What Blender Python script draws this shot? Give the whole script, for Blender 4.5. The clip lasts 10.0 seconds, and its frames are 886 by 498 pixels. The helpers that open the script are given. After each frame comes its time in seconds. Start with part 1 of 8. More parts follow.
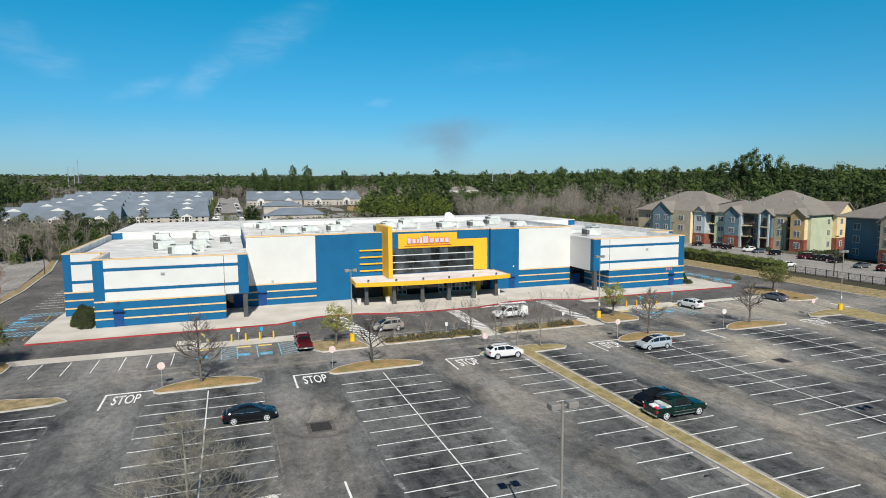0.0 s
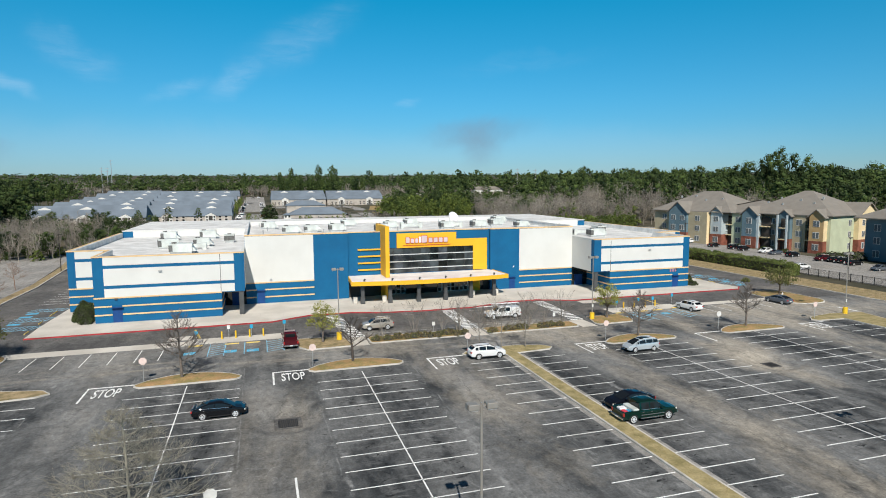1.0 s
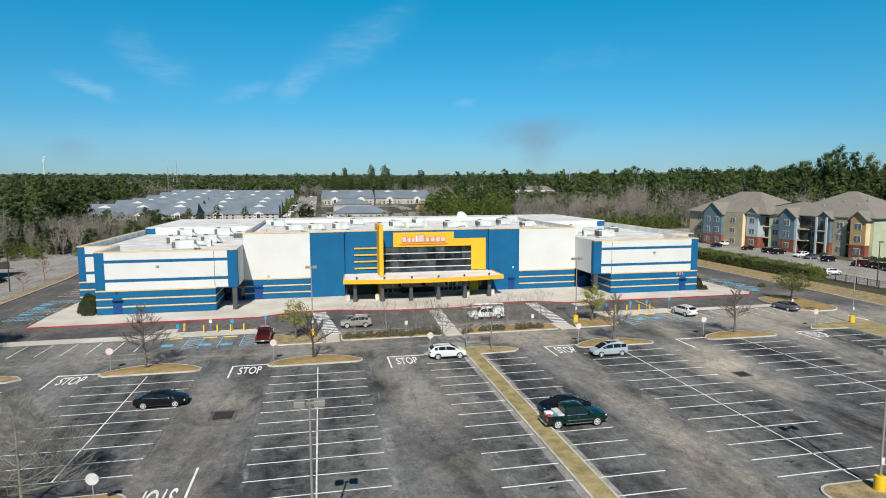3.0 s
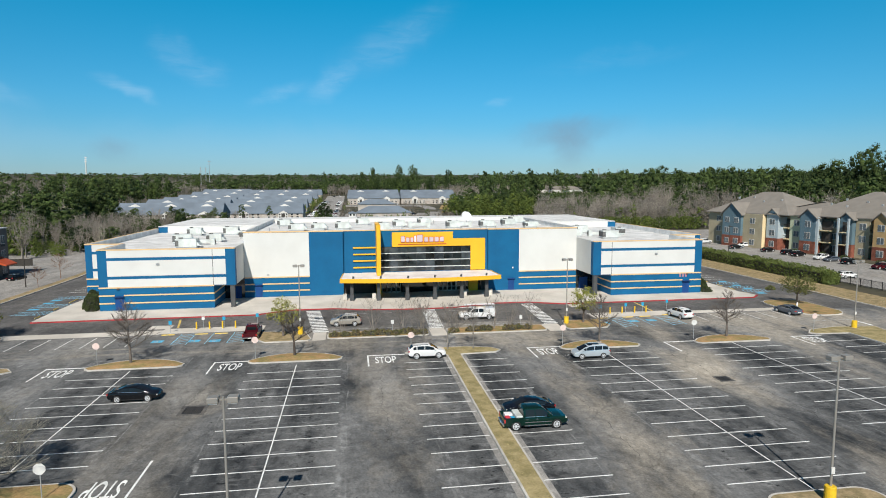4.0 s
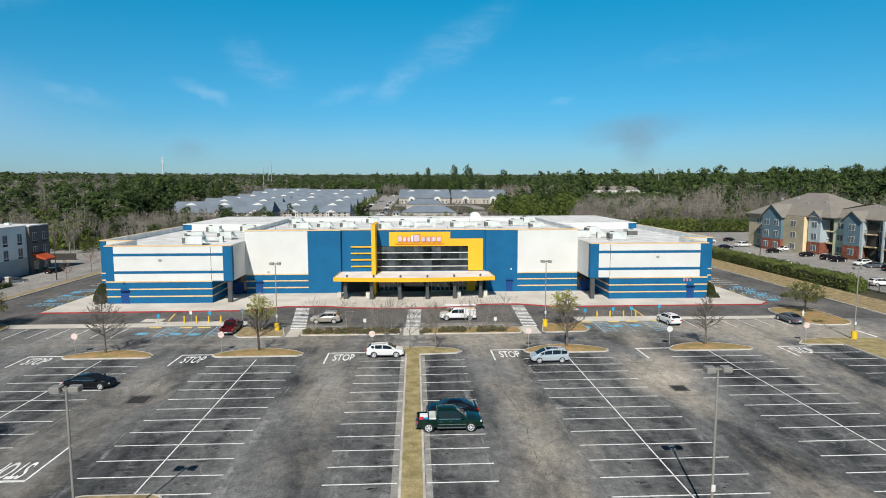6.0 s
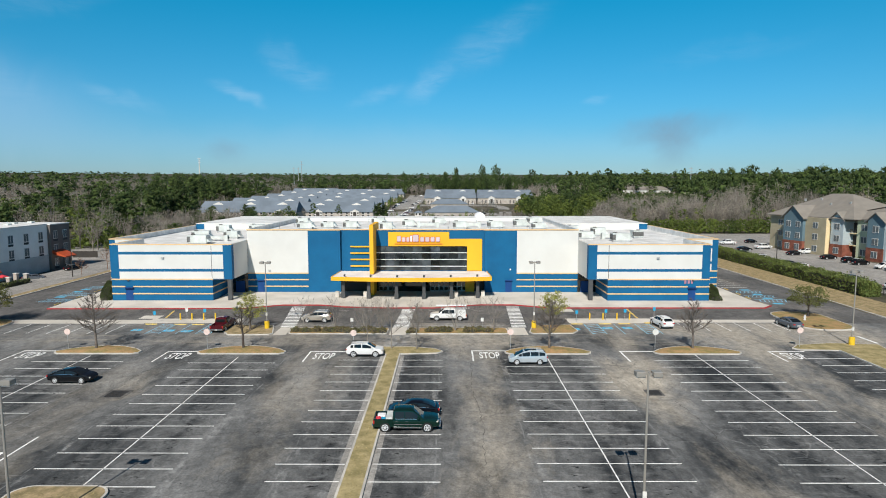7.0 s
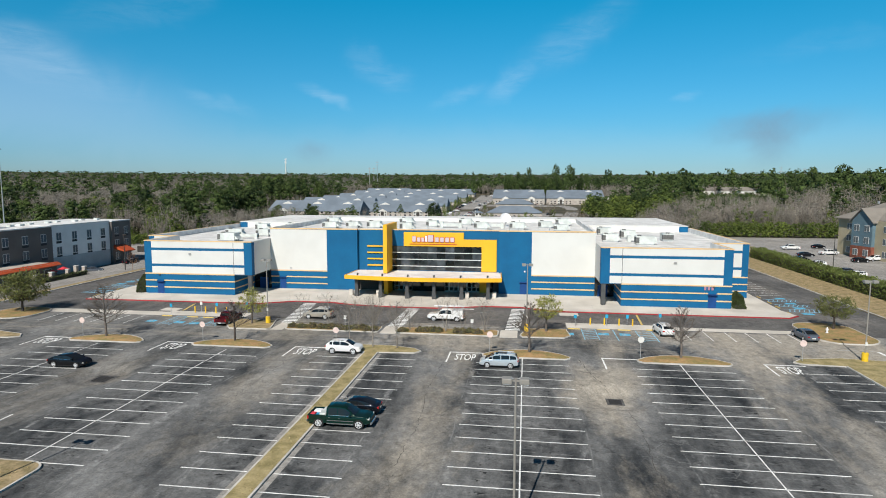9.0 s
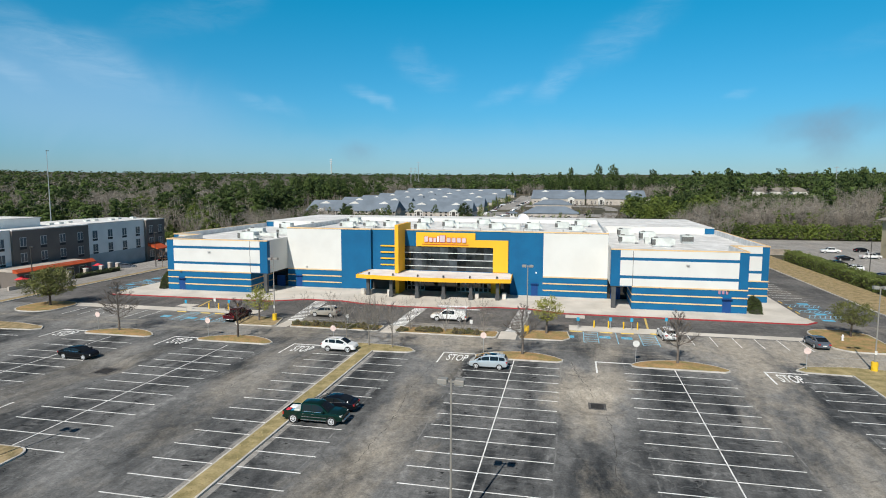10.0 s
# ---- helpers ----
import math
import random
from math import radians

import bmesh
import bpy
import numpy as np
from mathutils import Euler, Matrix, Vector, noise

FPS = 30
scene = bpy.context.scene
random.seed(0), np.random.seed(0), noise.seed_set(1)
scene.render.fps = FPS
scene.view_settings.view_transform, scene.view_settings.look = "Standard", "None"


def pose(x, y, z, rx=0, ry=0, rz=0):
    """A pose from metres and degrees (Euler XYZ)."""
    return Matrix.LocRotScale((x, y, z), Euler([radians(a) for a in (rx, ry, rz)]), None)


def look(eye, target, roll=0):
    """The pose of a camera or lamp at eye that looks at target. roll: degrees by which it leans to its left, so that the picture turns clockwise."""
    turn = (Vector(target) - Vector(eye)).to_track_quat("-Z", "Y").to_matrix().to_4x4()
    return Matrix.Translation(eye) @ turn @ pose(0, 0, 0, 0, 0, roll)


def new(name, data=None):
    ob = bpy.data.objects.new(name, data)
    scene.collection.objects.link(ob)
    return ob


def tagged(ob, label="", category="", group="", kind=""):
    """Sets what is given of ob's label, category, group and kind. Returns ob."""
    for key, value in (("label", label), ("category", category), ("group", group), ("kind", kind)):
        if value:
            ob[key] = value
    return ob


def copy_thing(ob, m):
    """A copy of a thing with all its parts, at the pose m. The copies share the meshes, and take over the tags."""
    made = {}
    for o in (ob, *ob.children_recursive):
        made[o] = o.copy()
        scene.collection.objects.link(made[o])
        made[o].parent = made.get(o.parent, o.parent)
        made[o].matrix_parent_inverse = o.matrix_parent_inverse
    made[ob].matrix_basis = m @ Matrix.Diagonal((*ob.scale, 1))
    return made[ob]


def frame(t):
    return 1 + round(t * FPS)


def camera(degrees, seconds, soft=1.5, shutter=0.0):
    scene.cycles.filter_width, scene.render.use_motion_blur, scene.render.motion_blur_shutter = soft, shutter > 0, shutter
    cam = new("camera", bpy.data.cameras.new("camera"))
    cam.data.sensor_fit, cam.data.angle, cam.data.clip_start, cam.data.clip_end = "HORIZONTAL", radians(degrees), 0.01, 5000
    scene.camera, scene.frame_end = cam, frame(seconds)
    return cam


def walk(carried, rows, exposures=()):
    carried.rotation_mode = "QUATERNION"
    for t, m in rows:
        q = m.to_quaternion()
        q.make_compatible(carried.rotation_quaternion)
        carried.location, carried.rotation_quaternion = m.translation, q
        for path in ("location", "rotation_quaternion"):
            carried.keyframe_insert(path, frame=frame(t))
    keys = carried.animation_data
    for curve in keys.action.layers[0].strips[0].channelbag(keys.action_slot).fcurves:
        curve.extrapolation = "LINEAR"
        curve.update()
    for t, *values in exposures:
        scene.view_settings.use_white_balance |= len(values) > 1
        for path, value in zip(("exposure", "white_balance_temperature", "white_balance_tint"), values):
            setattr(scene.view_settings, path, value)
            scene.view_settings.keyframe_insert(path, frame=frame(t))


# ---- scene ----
cam = camera(72.8, 10.0, soft=1.0)
PATH = [
    (0.0, (-1.06, -1.662, 21.216), (15.607, 45.181, 15.936), -0.37),
    (0.5, (1.497, -2.591, 21.189), (17.109, 44.615, 15.907), -0.34),
    (1.0, (4.181, -3.461, 21.165), (18.706, 44.09, 15.882), -0.32),
    (1.5, (6.953, -4.278, 21.147), (20.356, 43.601, 15.861), -0.29),
    (2.0, (9.799, -5.057, 21.132), (22.047, 43.131, 15.845), -0.27),
    (2.5, (12.623, -5.762, 21.121), (23.733, 42.701, 15.833), -0.24),
    (4.0, (21.666, -7.603, 21.115), (29.084, 41.56, 15.821), -0.17),
    (4.5, (24.764, -8.049, 21.121), (30.932, 41.286, 15.825), -0.14),
    (5.0, (27.885, -8.408, 21.132), (32.791, 41.068, 15.834), -0.12),
    (5.5, (31.02, -8.684, 21.147), (34.66, 40.901, 15.847), -0.09),
    (7.0, (40.546, -9.081, 21.216), (40.31, 40.636, 15.911), -0.02),
    (7.5, (43.696, -9.051, 21.248), (42.125, 40.642, 15.941), 0.01),
    (8.0, (46.86, -8.946, 21.283), (43.747, 40.674, 15.975), 0.03),
    (8.5, (50.009, -8.756, 21.323), (45.148, 40.723, 16.013), 0.06),
    (9.0, (53.151, -8.491, 21.368), (46.409, 40.766, 16.056), 0.09),
    (9.5, (56.286, -8.132, 21.416), (47.698, 40.837, 16.102), 0.11),
    (10.0, (59.41, -7.704, 21.469), (49.098, 40.932, 16.153), 0.14),
]
walk(cam, [(t, look(eye, target, roll)) for t, eye, target, roll in PATH])

# world, sun, exposure
SUN_EL, SUN_AZ = 42.3, 191.4
world = bpy.data.worlds.new("daylight")
scene.world = world
world.use_nodes = True
wn = world.node_tree.nodes
wl = world.node_tree.links
bg = wn["Background"]
sky = wn.new("ShaderNodeTexSky")
sky.sky_type = 'NISHITA'
sky.sun_disc = False
sky.sun_elevation = radians(SUN_EL)
sky.sun_rotation = radians(SUN_AZ)
sky.air_density, sky.dust_density, sky.ozone_density = 1.0, 0.15, 3.0
# clear winter air: a deeper blue aloft than the plain model gives, thin high cirrus
wtc = wn.new("ShaderNodeTexCoord")
wsep = wn.new("ShaderNodeSeparateXYZ")
wl.new(wtc.outputs["Generated"], wsep.inputs[0])
wramp = wn.new("ShaderNodeValToRGB")
e0, e1 = wramp.color_ramp.elements
e0.position, e0.color = 0.0, (0.360, 0.500, 0.715, 1)
e1.position, e1.color = 0.29, (0.03, 0.82, 0.955, 1)
mid = e = wramp.color_ramp.elements.new(0.13)
zen = wramp.color_ramp.elements.new(0.42)
zen.color = (0.21, 0.26, 0.31, 1)
mid.color = (0.205, 0.672, 0.865, 1)
wl.new(wsep.outputs["Z"], wramp.inputs[0])
wmul = wn.new("ShaderNodeMix")
wmul.data_type, wmul.blend_type = 'RGBA', 'MULTIPLY'
wmul.inputs["Factor"].default_value = 1.0
wl.new(sky.outputs[0], wmul.inputs["A"])
wl.new(wramp.outputs[0], wmul.inputs["B"])
# cirrus and a far smoke plume, laid out by azimuth (east of north) and elevation in degrees


def wmath(op, a, b=0.0):
    nd = wn.new("ShaderNodeMath")
    nd.operation = op
    for k, v in enumerate((a, b)):
        if isinstance(v, (int, float)):
            nd.inputs[k].default_value = v
        else:
            wl.new(v, nd.inputs[k])
    return nd.outputs[0]


def wmix(fac, a, color):
    nd = wn.new("ShaderNodeMix")
    nd.data_type = 'RGBA'
    wl.new(fac, nd.inputs["Factor"])
    wl.new(a, nd.inputs["A"])
    nd.inputs["B"].default_value = (*color, 1)
    return nd.outputs["Result"]


sky_az = wmath('MULTIPLY', wmath('ARCTAN2', wsep.outputs["X"], wsep.outputs["Y"]), 180 / math.pi)
sky_el = wmath('MULTIPLY', wmath('ARCSINE', wsep.outputs["Z"]), 180 / math.pi)
sky_at = wn.new("ShaderNodeCombineXYZ")
wl.new(sky_az, sky_at.inputs[0])
wl.new(sky_el, sky_at.inputs[1])


def wnoise(scale, detail=5, rough=0.6, stretch=(1, 1, 1), turn=0.0):
    mp = wn.new("ShaderNodeMapping")
    mp.inputs["Scale"].default_value = stretch
    mp.inputs["Rotation"].default_value = (0, 0, radians(turn))
    wl.new(sky_at.outputs[0], mp.inputs[0])
    nd = wn.new("ShaderNodeTexNoise")
    nd.inputs["Scale"].default_value, nd.inputs["Detail"].default_value, nd.inputs["Roughness"].default_value = scale, detail, rough
    nd.inputs["Distortion"].default_value = 0.8
    wl.new(mp.outputs[0], nd.inputs["Vector"])
    return nd


warp = wn.new("ShaderNodeVectorMath")
warp.operation = 'MULTIPLY_ADD'
wl.new(wnoise(0.16, 3).outputs["Color"], warp.inputs[0])
warp.inputs[1].default_value = (4.0, 2.6, 0.0)
wl.new(sky_at.outputs[0], warp.inputs[2])
warped = wn.new("ShaderNodeVectorMath")
warped.operation = 'SUBTRACT'
wl.new(warp.outputs[0], warped.inputs[0])
warped.inputs[1].default_value = (2.0, 1.3, 0.0)


def streak(az, el, half, wide, tilt, amount):
    """A soft oval in the sky: half length and half width in degrees, turned by tilt."""
    mp = wn.new("ShaderNodeMapping")
    mp.vector_type = 'TEXTURE'
    mp.inputs["Location"].default_value = (az, el, 0)
    mp.inputs["Rotation"].default_value = (0, 0, radians(tilt))
    mp.inputs["Scale"].default_value = (half, wide, 1)
    wl.new(warped.outputs[0], mp.inputs[0])
    ln = wn.new("ShaderNodeVectorMath")
    ln.operation = 'LENGTH'
    wl.new(mp.outputs[0], ln.inputs[0])
    rg = wn.new("ShaderNodeMapRange")
    rg.interpolation_type = 'SMOOTHERSTEP'
    rg.inputs["From Min"].default_value, rg.inputs["From Max"].default_value = 0.0, 1.0
    rg.inputs["To Min"].default_value, rg.inputs["To Max"].default_value = amount, 0.0
    wl.new(ln.outputs["Value"], rg.inputs["Value"])
    return rg.outputs["Result"]


def heap(rows):
    total = None
    for row in rows:
        one = streak(*row)
        total = one if total is None else wmath('ADD', total, one)
    return total


fibre = wnoise(0.42, 7, 0.66, (0.5, 2.2, 1), -32)
cirrus = heap([(-1.8, 9.2, 4.0, 1.7, 36, 0.7), (4.0, 13.0, 9.0, 2.6, 28, 0.5), (-18.6, 8.1, 3.4, 0.9, -24, 0.8), (-12.2, 9.6, 2.2, 2.6, 60, 0.35), (-28.0, 7.2, 4.2, 1.0, -14, 0.45), (13.6, 7.3, 2.2, 0.7, 12, 0.5),
               (-6.2, 8.2, 3.8, 1.1, 24, 0.5), (-43.0, 10.2, 13.0, 3.0, -19, 0.75), (-47.0, 8.6, 4.0, 1.2, -26, 0.6), (-14.6, 10.8, 4.0, 2.2, -40, 0.45), (-33.0, 14.5, 12.0, 2.2, 20, 0.3), (24.0, 11.0, 10.0, 1.4, 6, 0.18)])
veil = heap([(-44.0, 6.5, 26.0, 7.0, -8, 0.30), (-8.0, 3.2, 40.0, 3.4, 0, 0.12), (30.0, 3.2, 30.0, 3.2, 0, 0.10)])
cloud_fac = wmath('MULTIPLY', cirrus, wmath('SUBTRACT', wmath('MULTIPLY', fibre.outputs["Fac"], 1.7), 0.42))
cloud_fac = wmath('MAXIMUM', wmath('MULTIPLY', cloud_fac, 0.36), 0.0)
smoke = heap([(20.2, 4.9, 8.0, 1.9, 3, 0.34), (20.6, 3.6, 3.0, 3.2, 0, 0.28), (-20.0, 3.0, 2.6, 1.6, 0, 0.22)])
smoke_fac = wmath('MULTIPLY', smoke, wmath('ADD', wnoise(0.5, 5, 0.6).outputs["Fac"], 0.45))
lit_sky = wmix(veil, wmul.outputs["Result"], (4.6, 5.9, 7.6))
lit_sky = wmix(cloud_fac, lit_sky, (6.2, 7.6, 8.8))
lit_sky = wmix(smoke_fac, lit_sky, (2.0, 2.5, 3.2))
wl.new(lit_sky, bg.inputs[0])
bg.inputs[1].default_value = 0.115
sun_data = bpy.data.lights.new("sun", "SUN")
sun_data.energy, sun_data.angle, sun_data.color = 5.0, radians(0.53), (1.0, 0.955, 0.875)
sun = new("sun", sun_data)
az, el = radians(SUN_AZ), radians(SUN_EL)
sun_way = Vector((math.sin(az) * math.cos(el), math.cos(az) * math.cos(el), math.sin(el)))
sun.matrix_world = look(sun_way * 200, (0, 0, 0))
scene.view_settings.exposure = 0.0


# ---- materials ----
def shader(name, color, rough=0.7, metal=0.0, vary=0.12, scale=3.0, fine=40.0, bump=0.0, tint=None, spec=0.3, island=False, objvar=0.0, coat=0.0):
    """Principled surface whose colour wanders at two scales, in metres."""
    m = bpy.data.materials.new(name)
    m.use_nodes = True
    nt = m.node_tree
    n, l = nt.nodes, nt.links
    p = n["Principled BSDF"]
    p.inputs["Roughness"].default_value = rough
    p.inputs["Metallic"].default_value = metal
    p.inputs["Specular IOR Level"].default_value = spec
    p.inputs["Coat Weight"].default_value = coat
    tc = n.new("ShaderNodeTexCoord")
    big = n.new("ShaderNodeTexNoise")
    big.inputs["Scale"].default_value = 1.0 / scale
    big.inputs["Detail"].default_value = 6
    small = n.new("ShaderNodeTexNoise")
    small.inputs["Scale"].default_value = fine
    small.inputs["Detail"].default_value = 3
    geo = n.new("ShaderNodeNewGeometry")
    l.new(geo.outputs["Position"], big.inputs["Vector"])
    l.new(geo.outputs["Position"], small.inputs["Vector"])
    ramp = n.new("ShaderNodeValToRGB")
    c = Vector(color)
    other = Vector(tint) if tint else c * (1 - vary * 1.6)
    ramp.color_ramp.elements[0].position, ramp.color_ramp.elements[1].position = 0.36, 0.64
    ramp.color_ramp.elements[0].color = (*other, 1)
    ramp.color_ramp.elements[1].color = (*(c * (1 + vary * 0.5)), 1)
    l.new(big.outputs["Fac"], ramp.inputs[0])
    mix = n.new("ShaderNodeMix")
    mix.data_type, mix.blend_type = 'RGBA', 'MULTIPLY'
    mix.inputs["Factor"].default_value = min(1.0, vary * 2.5)
    l.new(ramp.outputs[0], mix.inputs["A"])
    l.new(small.outputs["Color"], mix.inputs["B"])
    bright = n.new("ShaderNodeHueSaturation")
    bright.inputs["Value"].default_value = 1 + min(1.0, vary * 2.5) * 0.75
    l.new(mix.outputs["Result"], bright.inputs["Color"])
    small_bw = n.new("ShaderNodeRGBToBW")
    l.new(small.outputs["Color"], small_bw.inputs[0])
    l.new(small_bw.outputs[0], mix.inputs["B"])
    if island or objvar:
        src = geo.outputs["Random Per Island"] if island else n.new("ShaderNodeObjectInfo").outputs["Random"]
        rng = n.new("ShaderNodeMapRange")
        amt = objvar or 0.35
        rng.inputs["To Min"].default_value = bright.inputs["Value"].default_value * (1 - amt)
        rng.inputs["To Max"].default_value = bright.inputs["Value"].default_value * (1 + amt)
        l.new(src, rng.inputs["Value"])
        l.new(rng.outputs["Result"], bright.inputs["Value"])
        hue = n.new("ShaderNodeMapRange")
        hue.inputs["To Min"].default_value, hue.inputs["To Max"].default_value = 0.5 - 0.05 * amt, 0.5 + 0.05 * amt
        l.new(src, hue.inputs["Value"])
        l.new(hue.outputs["Result"], bright.inputs["Hue"])
    l.new(bright.outputs[0], p.inputs["Base Color"])
    if bump:
        b = n.new("ShaderNodeBump")
        b.inputs["Strength"].default_value = bump
        b.inputs["Distance"].default_value = 0.02
        l.new(small_bw.outputs[0], b.inputs["Height"])
        l.new(b.outputs[0], p.inputs["Normal"])
    return m


def asphalt_shader(name, dark, light, tan, tan_amount=0.7, scale=9.0, lanes=0.0):
    """Worn asphalt: dark binder, grey weathered fields, tan dust, cracks and oil spots."""
    m = bpy.data.materials.new(name)
    m.use_nodes = True
    n, l = m.node_tree.nodes, m.node_tree.links
    p = n["Principled BSDF"]
    p.inputs["Roughness"].default_value = 0.9
    p.inputs["Specular IOR Level"].default_value = 0.2
    geo = n.new("ShaderNodeNewGeometry")

    def noise_node(sc, detail=6, rough=0.6, dist=0.0, stretch=None):
        t = n.new("ShaderNodeTexNoise")
        t.inputs["Scale"].default_value, t.inputs["Detail"].default_value = sc, detail
        t.inputs["Roughness"].default_value, t.inputs["Distortion"].default_value = rough, dist
        if stretch:
            mp = n.new("ShaderNodeMapping")
            mp.inputs["Scale"].default_value = stretch
            l.new(geo.outputs["Position"], mp.inputs[0])
            l.new(mp.outputs[0], t.inputs["Vector"])
        else:
            l.new(geo.outputs["Position"], t.inputs["Vector"])
        return t

    def ramp_node(src, a, b, ca=0.0, cb=1.0):
        r = n.new("ShaderNodeMapRange")
        r.inputs["From Min"].default_value, r.inputs["From Max"].default_value = a, b
        r.inputs["To Min"].default_value, r.inputs["To Max"].default_value = ca, cb
        l.new(src, r.inputs["Value"])
        return r.outputs["Result"]

    def blend(fac, a, b, kind='MIX'):
        x = n.new("ShaderNodeMix")
        x.data_type, x.blend_type = 'RGBA', kind
        l.new(fac, x.inputs["Factor"])
        for key, v in (("A", a), ("B", b)):
            if isinstance(v, tuple):
                x.inputs[key].default_value = (*v, 1)
            else:
                l.new(v, x.inputs[key])
        return x.outputs["Result"]
    # wheel-worn lanes between the stall rows run along y, about 19 m apart
    sep = n.new("ShaderNodeSeparateXYZ")
    l.new(geo.outputs["Position"], sep.inputs[0])

    def math_node(op, a, b):
        x = n.new("ShaderNodeMath")
        x.operation = op
        for i, v in enumerate((a, b)):
            if isinstance(v, (int, float)):
                x.inputs[i].default_value = v
            else:
                l.new(v, x.inputs[i])
        return x.outputs[0]
    lane = math_node('COSINE', math_node('MULTIPLY', math_node('SUBTRACT', sep.outputs["X"], 5.6), 2 * math.pi / 18.93), 0.0)
    cross = ramp_node(math_node('ABSOLUTE', math_node('SUBTRACT', sep.outputs["Y"], 72.0), 0.0), 2.5, 5.0, 0.9, -1.0)
    lane = math_node('MAXIMUM', lane, ramp_node(math_node('ABSOLUTE', math_node('SUBTRACT', sep.outputs["Y"], 75.5), 0.0), 6.0, 8.5, 0.8, -1.0))
    lane = math_node('MULTIPLY', lane, lanes)
    seam_at = math_node('ADD', lane, math_node('MULTIPLY', noise_node(0.25, 4, 0.6).outputs["Fac"], 0.16))
    seam = ramp_node(math_node('ABSOLUTE', math_node('SUBTRACT', seam_at, 0.42), 0.0), 0.004, 0.03, 0.55 * lanes, 0.0)
    seam = math_node('MULTIPLY', seam, ramp_node(noise_node(0.3, 4, 0.7).outputs["Fac"], 0.46, 0.62))
    drift = (1.0, 0.42, 1.0) if lanes else None
    # the head of the lot is swept paler by turning traffic
    head = ramp_node(math_node('ABSOLUTE', math_node('SUBTRACT', sep.outputs["Y"], 75.5), 0.0), 5.5, 8.5, 0.025 * lanes, 0.0)
    fields = ramp_node(math_node('ADD', math_node('ADD', noise_node(1 / scale, 9, 0.70, 0.25, drift).outputs["Fac"], math_node('MULTIPLY', lane, 0.045)), head), 0.40, 0.66)
    streaks = ramp_node(noise_node(0.35, 5, 0.6, 0.3, (1.0, 0.16, 1.0)).outputs["Fac"], 0.42, 0.72)
    col = blend(fields, dark, light)
    tan_at = math_node('ADD', noise_node(1 / (scale * 1.5), 10, 0.70, 0.35, drift).outputs["Fac"], math_node('MULTIPLY', lane, 0.105))
    tan_at = math_node('ADD', tan_at, math_node('MULTIPLY', head, 0.4))
    if lanes:
        # silt washed towards the two drains
        for gx, gy, amount in ((6.0, 51.7, 0.07), (62.5, 52.4, 0.16)):
            away = n.new("ShaderNodeVectorMath")
            away.operation = 'DISTANCE'
            squeeze = n.new("ShaderNodeVectorMath")
            squeeze.operation = 'MULTIPLY'
            squeeze.inputs[1].default_value = (1.0, 0.55, 0.0)
            l.new(geo.outputs["Position"], squeeze.inputs[0])
            l.new(squeeze.outputs[0], away.inputs[0])
            away.inputs[1].default_value = (gx, gy * 0.55, 0.0)
            tan_at = math_node('ADD', tan_at, ramp_node(away.outputs["Value"], 0.5, 7.0, amount, 0.0))
    tanf = ramp_node(tan_at, 0.54, 0.69, 0.0, tan_amount)
    if lanes:
        tanf = math_node('MULTIPLY', tanf, ramp_node(sep.outputs["X"], -18.0, 55.0, 0.3, 1.15))
    col = blend(tanf, col, tan)
    col = blend(math_node('MULTIPLY', streaks, 0.28), col, tuple(v * 1.5 for v in light))
    # pale dust blown against the median kerbs, and along the ends of the stall lines
    near_kerb = ramp_node(math_node('ABSOLUTE', math_node('SUBTRACT', sep.outputs["X"], 33.9), 0.0), 1.0, 3.4, 0.17, -0.2)
    ends = ramp_node(math_node('ABSOLUTE', math_node('SUBTRACT', lane, 0.20), 0.0), 0.02, 0.22, 0.07, -0.05)
    dust_at = math_node('MAXIMUM', near_kerb, ends) if lanes else near_kerb
    dust = ramp_node(math_node('ADD', noise_node(0.55, 9, 0.76, 0.4, (1.0, 0.6, 1.0)).outputs["Fac"], dust_at), 0.57, 0.73, 0.0, 0.6 * lanes)
    col = blend(dust, col, tuple(v * 1.75 for v in light))
    if lanes:
        sweep = math_node('ADD', noise_node(0.5, 8, 0.72, 0.3, (0.14, 1.3, 1.0)).outputs["Fac"], math_node('MULTIPLY', cross, 0.11))
        col = blend(ramp_node(sweep, 0.60, 0.76, 0.0, 0.55), col, tan)
        # scuffed pale streaks across the stalls where wheels roll in and out
        scuff = math_node('SUBTRACT', noise_node(0.9, 6, 0.72, 0.2, (0.32, 1.5, 1.0)).outputs["Fac"], math_node('MULTIPLY', lane, 0.03))
        col = blend(ramp_node(scuff, 0.56, 0.72, 0.0, 0.48), col, tuple(v * 1.5 for v in light))
        # sump drips under parked engines: small black blots in two files of every row
        file_at = ramp_node(math_node('ABSOLUTE', math_node('SUBTRACT', lane, -0.62), 0.0), 0.06, 0.34, 0.055, -0.06)
        drip = math_node('ADD', noise_node(1.5, 5, 0.62, 0.5, (0.75, 1.5, 1.0)).outputs["Fac"], file_at)
        col = blend(ramp_node(drip, 0.635, 0.685, 0.0, 0.92), col, tuple(v * 0.25 for v in dark))
        stain = math_node('ADD', noise_node(0.42, 6, 0.7, 0.4, (0.8, 1.2, 1.0)).outputs["Fac"], file_at)
        col = blend(ramp_node(stain, 0.56, 0.70, 0.0, 0.65), col, tuple(v * 0.6 for v in dark))
    spots = ramp_node(math_node('SUBTRACT', noise_node(0.75, 6, 0.75, 0.3, (0.8, 1.2, 1.0)).outputs["Fac"], math_node('MULTIPLY', lane, 0.04)), 0.63, 0.69, 0.0, 0.7)
    col = blend(spots, col, tuple(v * 0.35 for v in dark))
